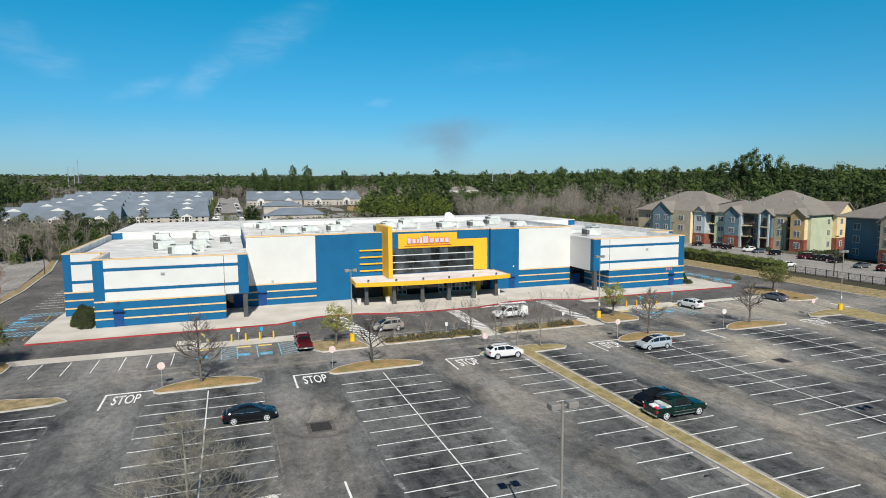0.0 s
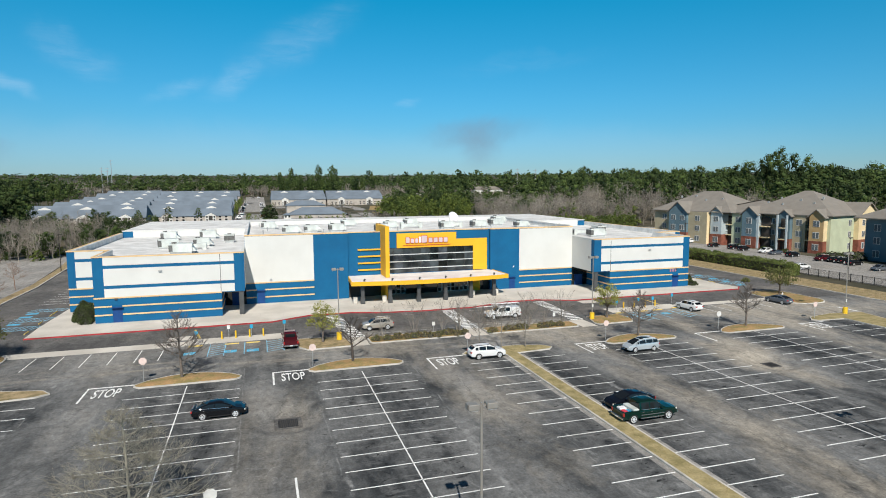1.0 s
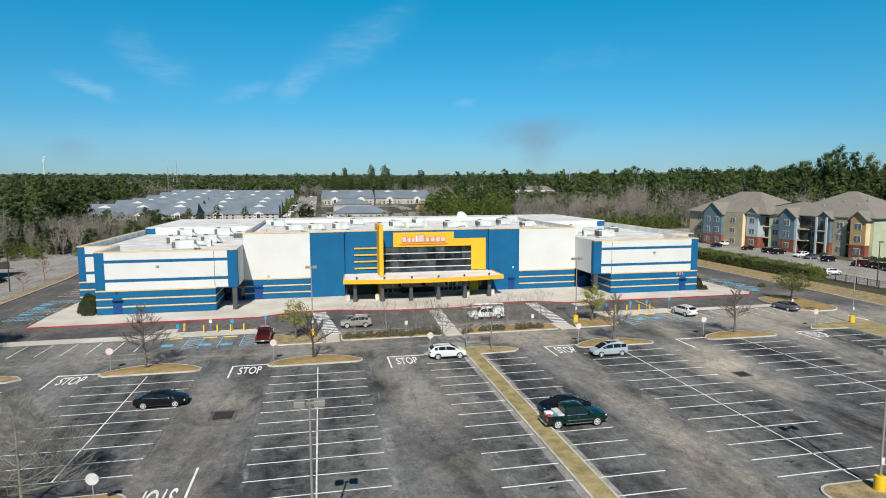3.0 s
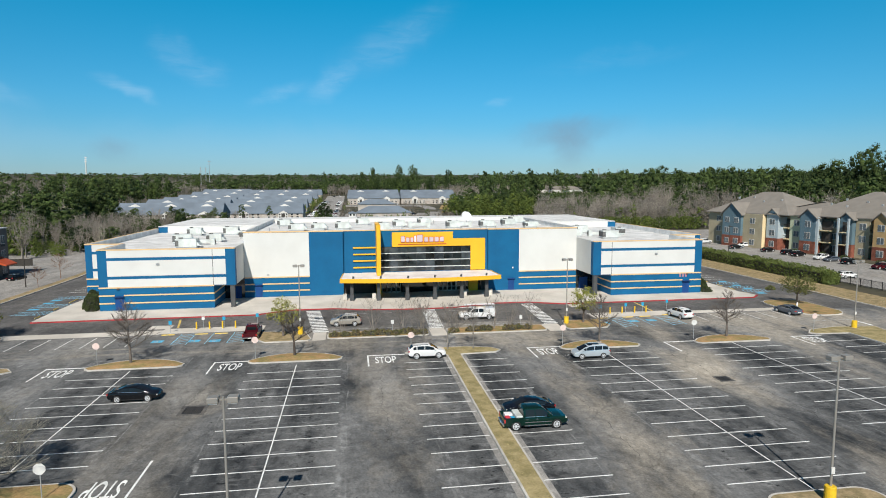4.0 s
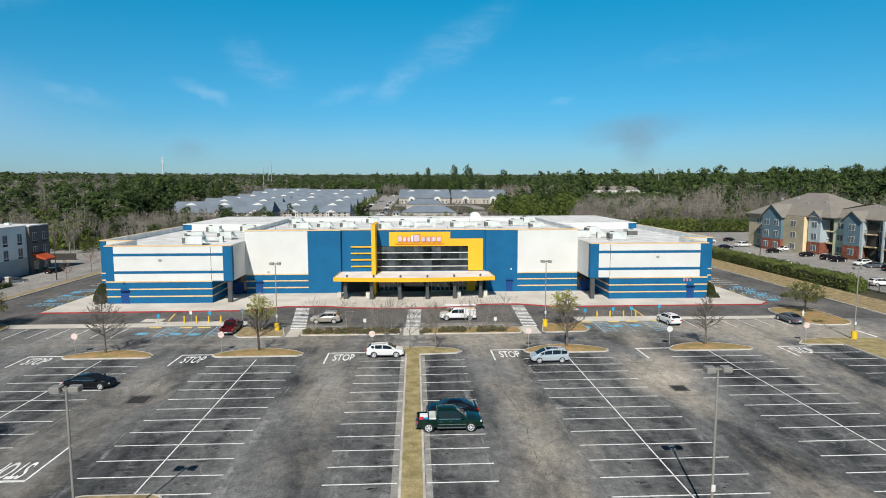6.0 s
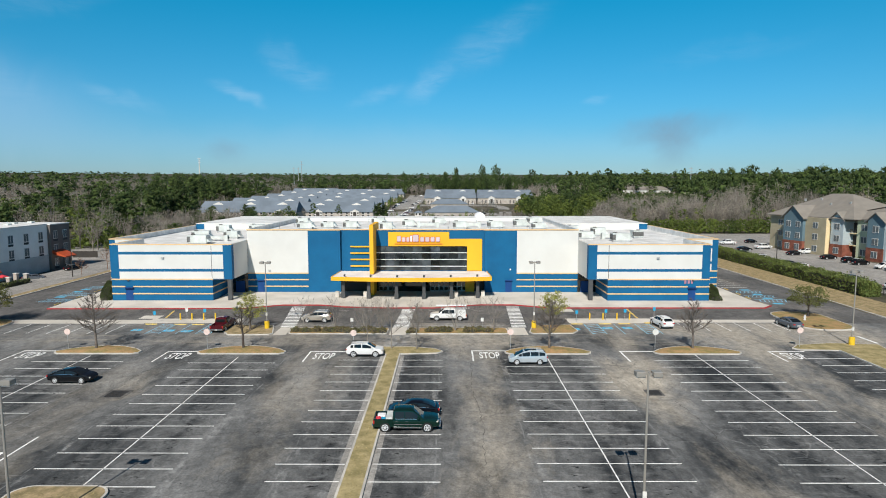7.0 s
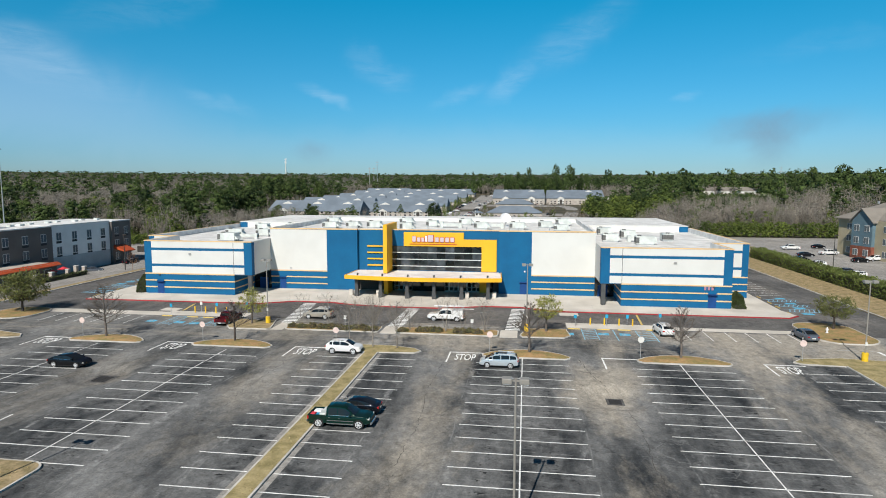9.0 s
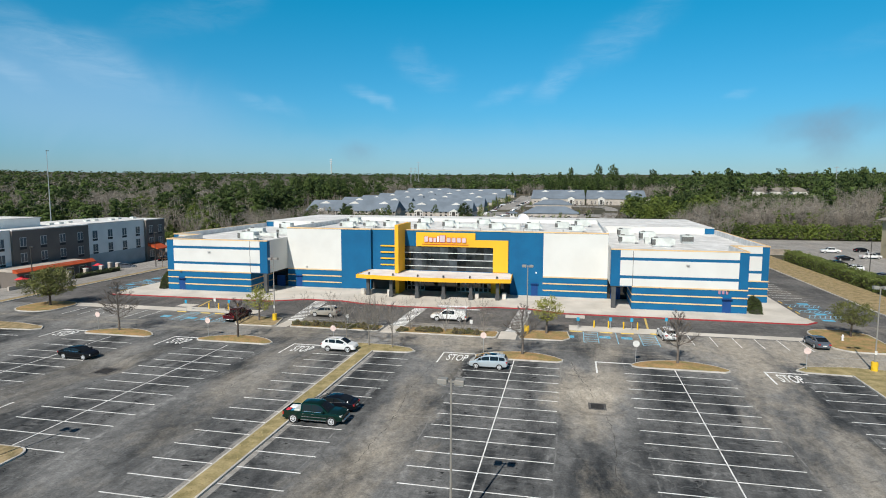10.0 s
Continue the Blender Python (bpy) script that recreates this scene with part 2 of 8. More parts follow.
    vor = n.new("ShaderNodeTexVoronoi")
    vor.feature = 'DISTANCE_TO_EDGE'
    vor.inputs["Scale"].default_value = 0.13
    wob = noise_node(0.5, 4)
    add = n.new("ShaderNodeVectorMath")
    add.operation = 'MULTIPLY_ADD'
    add.inputs[1].default_value = (2.5, 2.5, 0)
    l.new(wob.outputs["Color"], add.inputs[0])
    l.new(geo.outputs["Position"], add.inputs[2])
    l.new(add.outputs[0], vor.inputs["Vector"])
    crack = ramp_node(vor.outputs["Distance"], 0.0, 0.010, 0.32, 0.0)
    col = blend(crack, col, tuple(v * 0.5 for v in dark))
    vor2 = n.new("ShaderNodeTexVoronoi")
    vor2.feature = 'DISTANCE_TO_EDGE'
    vor2.inputs["Scale"].default_value = 0.34
    add2 = n.new("ShaderNodeVectorMath")
    add2.operation = 'MULTIPLY_ADD'
    add2.inputs[1].default_value = (1.6, 1.6, 0)
    l.new(noise_node(1.1, 5, 0.6).outputs["Color"], add2.inputs[0])
    l.new(geo.outputs["Position"], add2.inputs[2])
    l.new(add2.outputs[0], vor2.inputs["Vector"])
    where = ramp_node(noise_node(0.07, 3).outputs["Fac"], 0.54, 0.64, 0.0, 0.4)
    hair = math_node('MULTIPLY', ramp_node(vor2.outputs["Distance"], 0.006, 0.022, 1.0, 0.0), where)
    col = blend(hair, col, tuple(v * 1.5 for v in light))
    col = blend(seam, col, tuple(v * 1.5 for v in light))
    mott = ramp_node(noise_node(1.3, 8, 0.75, 0.3, (1.0, 0.75, 1.0)).outputs["Fac"], 0.3, 0.7, 0.64, 1.38)
    mg = n.new("ShaderNodeVectorMath")
    mg.operation = 'SCALE'
    l.new(col, mg.inputs[0])
    l.new(mott, mg.inputs["Scale"])
    col = mg.outputs[0]
    grain = ramp_node(noise_node(5.0, 6, 0.8).outputs["Fac"], 0.3, 0.7, 0.66, 1.34)
    g = n.new("ShaderNodeVectorMath")
    g.operation = 'SCALE'
    l.new(col, g.inputs[0])
    l.new(grain, g.inputs["Scale"])
    l.new(g.outputs[0], p.inputs["Base Color"])
    return m


def glass_shader(name, color, rough=0.06, spec=0.7):
    m = bpy.data.materials.new(name)
    m.use_nodes = True
    p = m.node_tree.nodes["Principled BSDF"]
    p.inputs["Base Color"].default_value = (*color, 1)
    p.inputs["Roughness"].default_value = rough
    p.inputs["Specular IOR Level"].default_value = spec
    return m


M = {
    "asphalt": asphalt_shader("asphalt", (0.030, 0.033, 0.036), (0.204, 0.204, 0.200), (0.395, 0.352, 0.288), 0.70, lanes=1.0),
    "asphalt_drive": asphalt_shader("asphalt_drive", (0.078, 0.076, 0.075), (0.165, 0.158, 0.150), (0.28, 0.245, 0.20), 0.5, 12.0),
    "side_lot": asphalt_shader("side_lot", (0.24, 0.23, 0.215), (0.33, 0.315, 0.295), (0.40, 0.36, 0.31), 0.5, 10.0),
    "line": shader("line_paint", (0.84, 0.84, 0.82), 0.8, vary=0.13, scale=0.9, fine=9, tint=(0.64, 0.64, 0.62)),
    "line_old": shader("old_line_paint", (0.50, 0.50, 0.48), 0.8, vary=0.3, scale=0.8, fine=9, tint=(0.22, 0.22, 0.22)),
    "blue_line": shader("blue_line_paint", (0.26, 0.56, 0.74), 0.8, vary=0.2, scale=0.8, fine=9),
    "blue_square": shader("blue_square_paint", (0.12, 0.46, 0.68), 0.8, vary=0.2, scale=0.6, fine=9),
    "yellow": shader("yellow_paint", (0.78, 0.50, 0.03), 0.55, vary=0.1, scale=0.7, fine=12),
    "yellow_worn": shader("worn_yellow_paint", (0.66, 0.46, 0.08), 0.75, vary=0.2, scale=0.5, fine=10, tint=(0.45, 0.36, 0.16)),
    "red_kerb": shader("red_kerb_paint", (0.42, 0.045, 0.05), 0.7, vary=0.22, scale=2.5, fine=8),
    "concrete": shader("pavement_concrete", (0.60, 0.56, 0.50), 0.9, vary=0.1, scale=5, fine=6, tint=(0.50, 0.465, 0.41), bump=0.15),
    "kerb": shader("kerb_concrete", (0.55, 0.52, 0.47), 0.9, vary=0.15, scale=1.6, fine=10),
    "white_wall": shader("white_stucco", (0.655, 0.655, 0.628), 0.85, vary=0.03, scale=4, fine=8, tint=(0.62, 0.618, 0.59), bump=0.1),
    "blue_wall": shader("blue_painted_block", (0.003, 0.110, 0.250), 0.75, vary=0.06, scale=3, fine=4, tint=(0.003, 0.097, 0.226), bump=0.1),
    "cream": shader("cream_trim", (0.72, 0.50, 0.27), 0.8, vary=0.08, scale=2, fine=10),
    "gold": shader("gold_panel", (0.82, 0.44, 0.025), 0.6, vary=0.05, scale=4, fine=8, tint=(0.77, 0.41, 0.025)),
    "roof": shader("white_roof_membrane", (0.72, 0.715, 0.70), 0.8, vary=0.12, scale=3.0, fine=1.4, tint=(0.56, 0.555, 0.54)),
    "parapet_in": shader("weathered_parapet_membrane", (0.74, 0.73, 0.71), 0.85, vary=0.12, scale=2, fine=5),
    "canopy_top": shader("canopy_membrane", (0.78, 0.75, 0.72), 0.8, vary=0.07, scale=3, fine=3, tint=(0.66, 0.60, 0.58)),
    "column": shader("dark_grey_column", (0.075, 0.078, 0.08), 0.6, vary=0.1, scale=1, fine=12),
    "soffit": shader("dark_soffit", (0.06, 0.055, 0.05), 0.8, vary=0.1),
    "navy_door": shader("navy_steel_door", (0.008, 0.055, 0.20), 0.55, vary=0.08, scale=1, fine=8),
    "window": glass_shader("dark_glazing", (0.014, 0.018, 0.019), 0.05),
    # mottling and pane-to-pane tone paint reflections into the glass colour
    "lobby_pane": shader("lobby_pane_reflections", (0.050, 0.062, 0.066), 0.06, vary=0.25, scale=2.2, fine=0.9, tint=(0.008, 0.012, 0.014), spec=0.5, objvar=0.8),
    "mullion": shader("aluminium_mullion", (0.62, 0.63, 0.63), 0.45, metal=0.1, vary=0.05),
    "dark_frame": shader("dark_bronze_frame", (0.03, 0.03, 0.032), 0.5, vary=0.08),
    "hvac": shader("pale_green_grey_sheet_metal", (0.60, 0.63, 0.60), 0.5, metal=0.05, vary=0.12, scale=1.5, fine=5),
    "hvac_dark": shader("condenser_coil", (0.13, 0.13, 0.125), 0.7, vary=0.2, scale=0.5, fine=30),
    "galv": shader("galvanised_steel", (0.45, 0.46, 0.46), 0.45, metal=0.4, vary=0.1),
    "pole": shader("bronze_grey_pole", (0.33, 0.31, 0.28), 0.5, metal=0.3, vary=0.08),
    "dark_pole": shader("dark_bronze_pole", (0.05, 0.045, 0.04), 0.5, vary=0.08),
    "lens": glass_shader("lamp_lens", (0.55, 0.56, 0.55), 0.3),
    "sign_blue": shader("blue_sign_sheet", (0.03, 0.33, 0.55), 0.4, vary=0.05),
    "sign_back": shader("faded_pink_sign_sheet", (0.74, 0.58, 0.53), 0.5, vary=0.08, scale=0.4),
    "sign_pale": shader("pale_sign_sheet", (0.68, 0.67, 0.64), 0.45, vary=0.06, scale=0.4),
    "sign_red": shader("sign_red", (0.52, 0.07, 0.04), 0.5, vary=0.06),
    "sign_lilac": shader("sign_lilac", (0.62, 0.50, 0.53), 0.45, vary=0.06),
    "sign_faded": shader("faded_pink_number", (0.38, 0.20, 0.26), 0.6, vary=0.1),
    "pale_pane": glass_shader("pane_with_pale_blinds", (0.13, 0.15, 0.16), 0.1),
    "sign_white": shader("sign_white", (0.80, 0.79, 0.80), 0.45, vary=0.04),
    "dry_grass": shader("dry_winter_grass", (0.36, 0.272, 0.155), 0.95, vary=0.3, scale=1.0, fine=6, tint=(0.22, 0.178, 0.09), bump=0.5),
    "median_grass": shader("yellow_green_winter_grass", (0.36, 0.292, 0.15), 0.95, vary=0.28, scale=1.2, fine=6, tint=(0.25, 0.21, 0.095), bump=0.5),
    "grass_blade": shader("dry_grass_blades", (0.35, 0.28, 0.145), 0.95, vary=0.25, scale=1.5, fine=6, tint=(0.25, 0.21, 0.09), island=True, objvar=0.25),
    "straw": shader("pine_straw_mulch", (0.36, 0.225, 0.105), 0.95, vary=0.34, scale=1.4, fine=5, tint=(0.26, 0.215, 0.085), bump=0.5),
    "land": shader("wood_floor_and_field", (0.10, 0.085, 0.058), 0.95, vary=0.3, scale=30, fine=0.6, tint=(0.042, 0.045, 0.026)),
    "bark": shader("grey_bark", (0.17, 0.145, 0.125), 0.9, vary=0.2, scale=0.6, fine=14),
    "pale_bark": shader("pale_grey_bark", (0.25, 0.225, 0.195), 0.9, vary=0.2, scale=0.6, fine=14),
    "lichen_bark": shader("lichen_grey_bark", (0.31, 0.29, 0.235), 0.9, vary=0.2, scale=0.6, fine=14),
    "russet_bark": shader("russet_bark", (0.25, 0.15, 0.10), 0.9, vary=0.2, scale=0.6, fine=14),
    "dark_bark": shader("dark_oak_bark", (0.085, 0.07, 0.06), 0.9, vary=0.2, scale=0.6, fine=14),
    "oak_leaf": shader("oak_leaves", (0.15, 0.155, 0.046), 0.7, vary=0.3, scale=1.2, fine=5, tint=(0.085, 0.095, 0.032), island=True, objvar=0.25),
    "lime_leaf": shader("yellow_green_leaves", (0.27, 0.265, 0.06), 0.7, vary=0.25, scale=0.9, fine=5, tint=(0.21, 0.22, 0.045), island=True, objvar=0.25),
    "shrub_leaf": shader("brown_green_shrub_leaves", (0.165, 0.128, 0.062), 0.8, vary=0.3, scale=0.8, fine=6, tint=(0.11, 0.115, 0.045), island=True),
    "hedge_leaf": shader("hedge_leaves", (0.135, 0.165, 0.042), 0.8, vary=0.3, scale=3, fine=4, tint=(0.085, 0.11, 0.028), island=True),
    "cypress_leaf": shader("dark_evergreen_leaves", (0.062, 0.082, 0.026), 0.8, vary=0.3, scale=1, fine=6, island=True),
    "pine_leaf": shader("pine_needles", (0.077, 0.114, 0.028), 0.85, vary=0.42, scale=11, fine=0.3, tint=(0.022, 0.040, 0.012), island=True, objvar=0.10),
    "green_wood_leaf": shader("bright_evergreen_leaves", (0.135, 0.172, 0.032), 0.85, vary=0.36, scale=9, fine=0.35, tint=(0.058, 0.088, 0.022), island=True, objvar=0.10),
    "bare_twig": shader("bare_twigs", (0.29, 0.258, 0.215), 0.95, vary=0.28, scale=13, fine=0.6, tint=(0.165, 0.148, 0.126), island=True, objvar=0.2),
    "grey_roof": shader("blue_grey_shingles", (0.165, 0.200, 0.240), 0.85, vary=0.10, scale=9, fine=2),
    "brown_roof": shader("brown_shingles", (0.235, 0.213, 0.186), 0.88, vary=0.06, scale=2.5, fine=3, bump=0.2),
    "siding_white": shader("white_siding", (0.68, 0.66, 0.62), 0.8, vary=0.06, scale=5, fine=2),
    "siding_tan": shader("pale_brick_and_siding", (0.46, 0.41, 0.36), 0.85, vary=0.12, scale=3, fine=3),
    "siding_yellow": shader("cream_yellow_siding", (0.78, 0.62, 0.37), 0.8, vary=0.07, scale=3, fine=3),
    "siding_olive": shader("tan_olive_siding", (0.40, 0.345, 0.235), 0.8, vary=0.08, scale=3, fine=3),
    "siding_sage": shader("pale_sage_siding", (0.50, 0.54, 0.38), 0.8, vary=0.07, scale=3, fine=3),
    "siding_blue": shader("slate_blue_siding", (0.125, 0.195, 0.232), 0.8, vary=0.08, scale=3, fine=3),
    "siding_grey": shader("pale_blue_grey_siding", (0.42, 0.48, 0.50), 0.8, vary=0.08, scale=3, fine=3),
    "siding_amber": shader("amber_tan_siding", (0.46, 0.31, 0.15), 0.8, vary=0.08, scale=3, fine=3),
    "brick": shader("red_brick", (0.25, 0.088, 0.058), 0.9, vary=0.2, scale=1.2, fine=5),
    "hotel_light": shader("pale_grey_stucco", (0.84, 0.83, 0.80), 0.85, vary=0.05, scale=4, fine=3),
    "hotel_dark": shader("charcoal_brown_stucco", (0.165, 0.145, 0.13), 0.85, vary=0.08, scale=4, fine=3),
    "orange_metal": shader("orange_metal_roof", (0.47, 0.085, 0.03), 0.5, vary=0.08, scale=2, fine=4),
    "fabric_red": shader("red_canvas", (0.62, 0.05, 0.07), 0.9, vary=0.1),
    "tyre": shader("tyre_rubber", (0.018, 0.018, 0.018), 0.85, vary=0.1),
    "rim": shader("alloy_rim", (0.66, 0.67, 0.68), 0.35, metal=0.15, vary=0.06),
    "car_glass": glass_shader("tinted_car_glass", (0.012, 0.015, 0.017), 0.03, 0.4),
    "black_trim": shader("black_plastic_trim", (0.02, 0.02, 0.02), 0.6, vary=0.08),
    "chrome": shader("bright_chrome", (0.62, 0.63, 0.64), 0.2, metal=0.9, vary=0.03),
    "head_lamp": glass_shader("clear_head_lamp", (0.55, 0.53, 0.48), 0.12),
    "tail_lamp": glass_shader("red_tail_lamp", (0.40, 0.02, 0.02), 0.15),
    "grate": shader("cast_iron_grate", (0.03, 0.03, 0.032), 0.7, vary=0.25, scale=0.3, fine=10),
    "fence_wire": shader("black_fence_steel", (0.03, 0.03, 0.03), 0.6, vary=0.08),
    "wood_fence": shader("weathered_fence_boards", (0.30, 0.255, 0.205), 0.9, vary=0.15, scale=1, fine=6),
}


def car_paint(name, color, metal=0.25):
    return shader(name, color, 0.07, metal=metal, vary=0.03, scale=2, fine=200, coat=0.25, spec=0.3)


# ---- building blocks ----
def mesh_of(bm, name):
    me = bpy.data.meshes.new(name)
    bm.normal_update()
    bm.to_mesh(me)
    bm.free()
    return me


def part(name, bm, material, parent, label="", smooth=False):
    """One mesh object under a thing or a part."""
    me = mesh_of(bm, name)
    me.materials.append(material)
    if smooth:
        me.polygons.foreach_set("use_smooth", [True] * len(me.polygons))
        me.set_sharp_from_angle(angle=radians(36))
    ob = new(name, me)
    ob.parent = parent
    if label:
        ob["label"] = label
    return ob


def shared(name, me, parent, m=None, label=""):
    """A further piece on mesh data that exists already."""
    ob = new(name, me)
    ob.parent = parent
    if m is not None:
        ob.matrix_basis = m
    if label:
        ob["label"] = label
    return ob


def thing(name, label, category, m=None, group="", kind=""):
    ob = new(name)
    ob.empty_display_size = 0.3
    if m is not None:
        ob.matrix_basis = m
    return tagged(ob, label, category, group, kind)


def solid(name, bm, material, label, category, group="", kind="", m=None, smooth=False):
    """A top-level thing that is one mesh."""
    me = mesh_of(bm, name)
    me.materials.append(material)
    if smooth:
        me.polygons.foreach_set("use_smooth", [True] * len(me.polygons))
    ob = new(name, me)
    if m is not None:
        ob.matrix_basis = m
    return tagged(ob, label, category, group, kind)


def box(bm, x0, x1, y0, y1, z0, z1, bevel=0.0):
    r = bmesh.ops.create_cube(bm, size=1.0)
    vs = r["verts"]
    for v in vs:
        v.co = Vector((x0 + (v.co.x + 0.5) * (x1 - x0), y0 + (v.co.y + 0.5) * (y1 - y0), z0 + (v.co.z + 0.5) * (z1 - z0)))
    if bevel:
        es = {e for v in vs for e in v.link_edges}
        bmesh.ops.bevel(bm, geom=list(es), offset=bevel, segments=1, affect='EDGES')
    return bm


def boxes(*rows, bevel=0.0):
    bm = bmesh.new()
    for r in rows:
        box(bm, *r, bevel=bevel)
    return bm


def prism(bm, pts, z0, z1):
    """An upright prism on a plan outline, counter-clockwise."""
    lo = [bm.verts.new((x, y, z0)) for x, y in pts]
    hi = [bm.verts.new((x, y, z1)) for x, y in pts]
    bm.faces.new(hi)
    bm.faces.new(lo[::-1])
    k = len(pts)
    for i in range(k):
        j = (i + 1) % k
        bm.faces.new((lo[i], lo[j], hi[j], hi[i]))
    return bm


def tube(bm, a, b, r0, r1, sides=8, cap=True):
    a, b = Vector(a), Vector(b)
    q = (b - a).to_track_quat('Z', 'Y')
    rings = []
    for c, r in ((a, r0), (b, r1)):
        rings.append([bm.verts.new(c + q @ Vector((r * math.cos(2 * math.pi * i / sides), r * math.sin(2 * math.pi * i / sides), 0))) for i in range(sides)])
    for i in range(sides):
        j = (i + 1) % sides
        bm.faces.new((rings[0][i], rings[0][j], rings[1][j], rings[1][i]))
    if cap:
        bm.faces.new(rings[0][::-1])
        bm.faces.new(rings[1])
    return bm


def np_mesh(name, verts, faces, material):
    """Mesh from arrays; all faces have the same number of corners."""
    verts, faces = np.asarray(verts, dtype=np.float32), np.asarray(faces, dtype=np.int32)
    me = bpy.data.meshes.new(name)
    k = faces.shape[1]
    me.vertices.add(len(verts))
    me.vertices.foreach_set("co", verts.ravel())
    me.loops.add(faces.size)
    me.loops.foreach_set("vertex_index", faces.ravel())
    me.polygons.add(len(faces))
    me.polygons.foreach_set("loop_start", np.arange(0, faces.size, k, dtype=np.int32))
    me.polygons.foreach_set("loop_total", np.full(len(faces), k, dtype=np.int32))
    me.update(calc_edges=True)
    me.validate()
    me.materials.append(material)
    return me


def rounded(x0, x1, y0, y1, r, seg=6):
    """Plan outline of a rounded rectangle, counter-clockwise."""
    out = []
    for cx, cy, a0 in ((x1 - r, y1 - r, 0), (x0 + r, y1 - r, 90), (x0 + r, y0 + r, 180), (x1 - r, y0 + r, 270)):
        for i in range(seg + 1):
            a = radians(a0 + 90 * i / seg)
            out.append((cx + r * math.cos(a), cy + r * math.sin(a)))
    return out


def inset(pts, d):
    """The outline moved inwards by d."""
    out, k = [], len(pts)
    for i in range(k):
        p, a, b = Vector(pts[i]), Vector(pts[i - 1]), Vector(pts[(i + 1) % k])
        t = (b - a).normalized()
        out.append(tuple(p + Vector((-t.y, t.x)) * d))
    return out


def ease(v):
    v = min(1.0, max(0.0, v))
    return v * v * (3 - 2 * v)


# ---- ground and roads ----
def land(x, y):
    """Height of the land: flat round the cinema, lower in the west, rising far off."""
    r = math.hypot(x - 34, y - 40)
    z = 0.0255 * max(0.0, r - 640) * ease((r - 600) / 300)
    z -= 1.2 * ease((-44 - x) / 14) * ease((330 - y) / 60)
    z -= 3.0 * ease((y - 395) / 45) * ease((610 - y) / 70) * ease((x + 260) / 60) * ease((190 - x) / 60)
    z -= 4.0 * ease((-90 - x) / 60) * ease((330 - y) / 90)
    return z


def build_ground():
    rings = [0.5] + [10.0 * i for i in range(1, 46)] + [450 * 1.09 ** i for i in range(1, 27)]
    seg = 144
    verts, faces = [], []
    for r in rings:
        for i in range(seg):
            a = 2 * math.pi * i / seg
            x, y = 34 + r * math.cos(a), 40 + r * math.sin(a)
            under = ease((x + 38) / 14) * ease((106 - x) / 14) * ease((y + 72) / 14) * ease((78 - y) / 14)
            verts.append((x, y, land(x, y) - 0.10 - 0.9 * under))
    for k in range(len(rings) - 1):
        for i in range(seg):
            j = (i + 1) % seg
            faces.append((k * seg + i, (k + 1) * seg + i, (k + 1) * seg + j, k * seg + j))
    ob = new("ground", np_mesh("ground", verts, faces, M["land"]))
    ob.data.polygons.foreach_set("use_smooth", [True] * len(ob.data.polygons))
    tagged(ob, "dry winter ground with thin brown grass reaching the horizon", "ground", kind="structure")


build_ground()

DRAINS = ((6.04, 51.7), (62.5, 52.4))


def dip(x, y):
    """The lot sinks into a shallow bowl at each drain."""
    return sum(-0.58 * math.exp(-(max(0.0, math.hypot(x - a, y - b) - 1.9) / 1.3) ** 2) for a, b in DRAINS)


def build_lot():
    xs = [-41.0] + [DRAINS[0][0] - 5 + 0.5 * i for i in range(21)] + [DRAINS[1][0] - 5 + 0.5 * i for i in range(21)] + [111.0]
    ys = [-75.0] + [47.0 + 0.5 * i for i in range(21)] + [82.0]
    bm = bmesh.new()
    grid = [[bm.verts.new((x, y, dip(x, y))) for y in ys] for x in xs]
    for a, b in zip(grid, grid[1:]):
        for j in range(len(ys) - 1):
            bm.faces.new((a[j], b[j], b[j + 1], a[j + 1]))
    rim = [e for e in bm.edges if len(e.link_faces) == 1]
    for v in [f for f in bmesh.ops.extrude_edge_only(bm, edges=rim)["geom"] if isinstance(f, bmesh.types.BMVert)]:
        v.co.z = -0.3
    bmesh.ops.recalc_face_normals(bm, faces=bm.faces[:])
    return solid("parking_lot", bm, M["asphalt"], "worn grey asphalt car park with oil spots and tan dust", "parking lot", kind="structure", smooth=True)


lot = build_lot()
lot.data.set_sharp_from_angle(angle=radians(35))
front_drive = solid("road", prism(bmesh.new(), [(-41, 82.0), (111, 82.0), (111, 97), (110.5, 190), (97, 190), (97, 108), (-28, 108), (-28, 200), (-48.5, 200), (-44.2, 175), (-41.3, 142), (-41, 120)], -0.3, 0.004),
                    M["asphalt_drive"], "dark resurfaced asphalt drive round the cinema", "road", kind="structure")

# broad tan-dusted lane between the islands and the planting beds
pavement = solid("pavement", prism(bmesh.new(), [(-27.9, 92.3), (5.5, 92.6), (11.5, 95.6), (18.5, 95.6), (23.0, 94.0), (30.0, 93.2), (38.5, 93.2), (43.0, 94.6), (46.5, 95.9),
                 (52.5, 95.9), (58.5, 93.3), (95.6, 93.3), (97.5, 95.2), (96.6, 99), (97.0, 118), (-27.9, 118), (-28.2, 99)], -0.3, 0.15),
                 M["concrete"], "pale concrete pavement along the cinema front", "pavement", kind="structure")


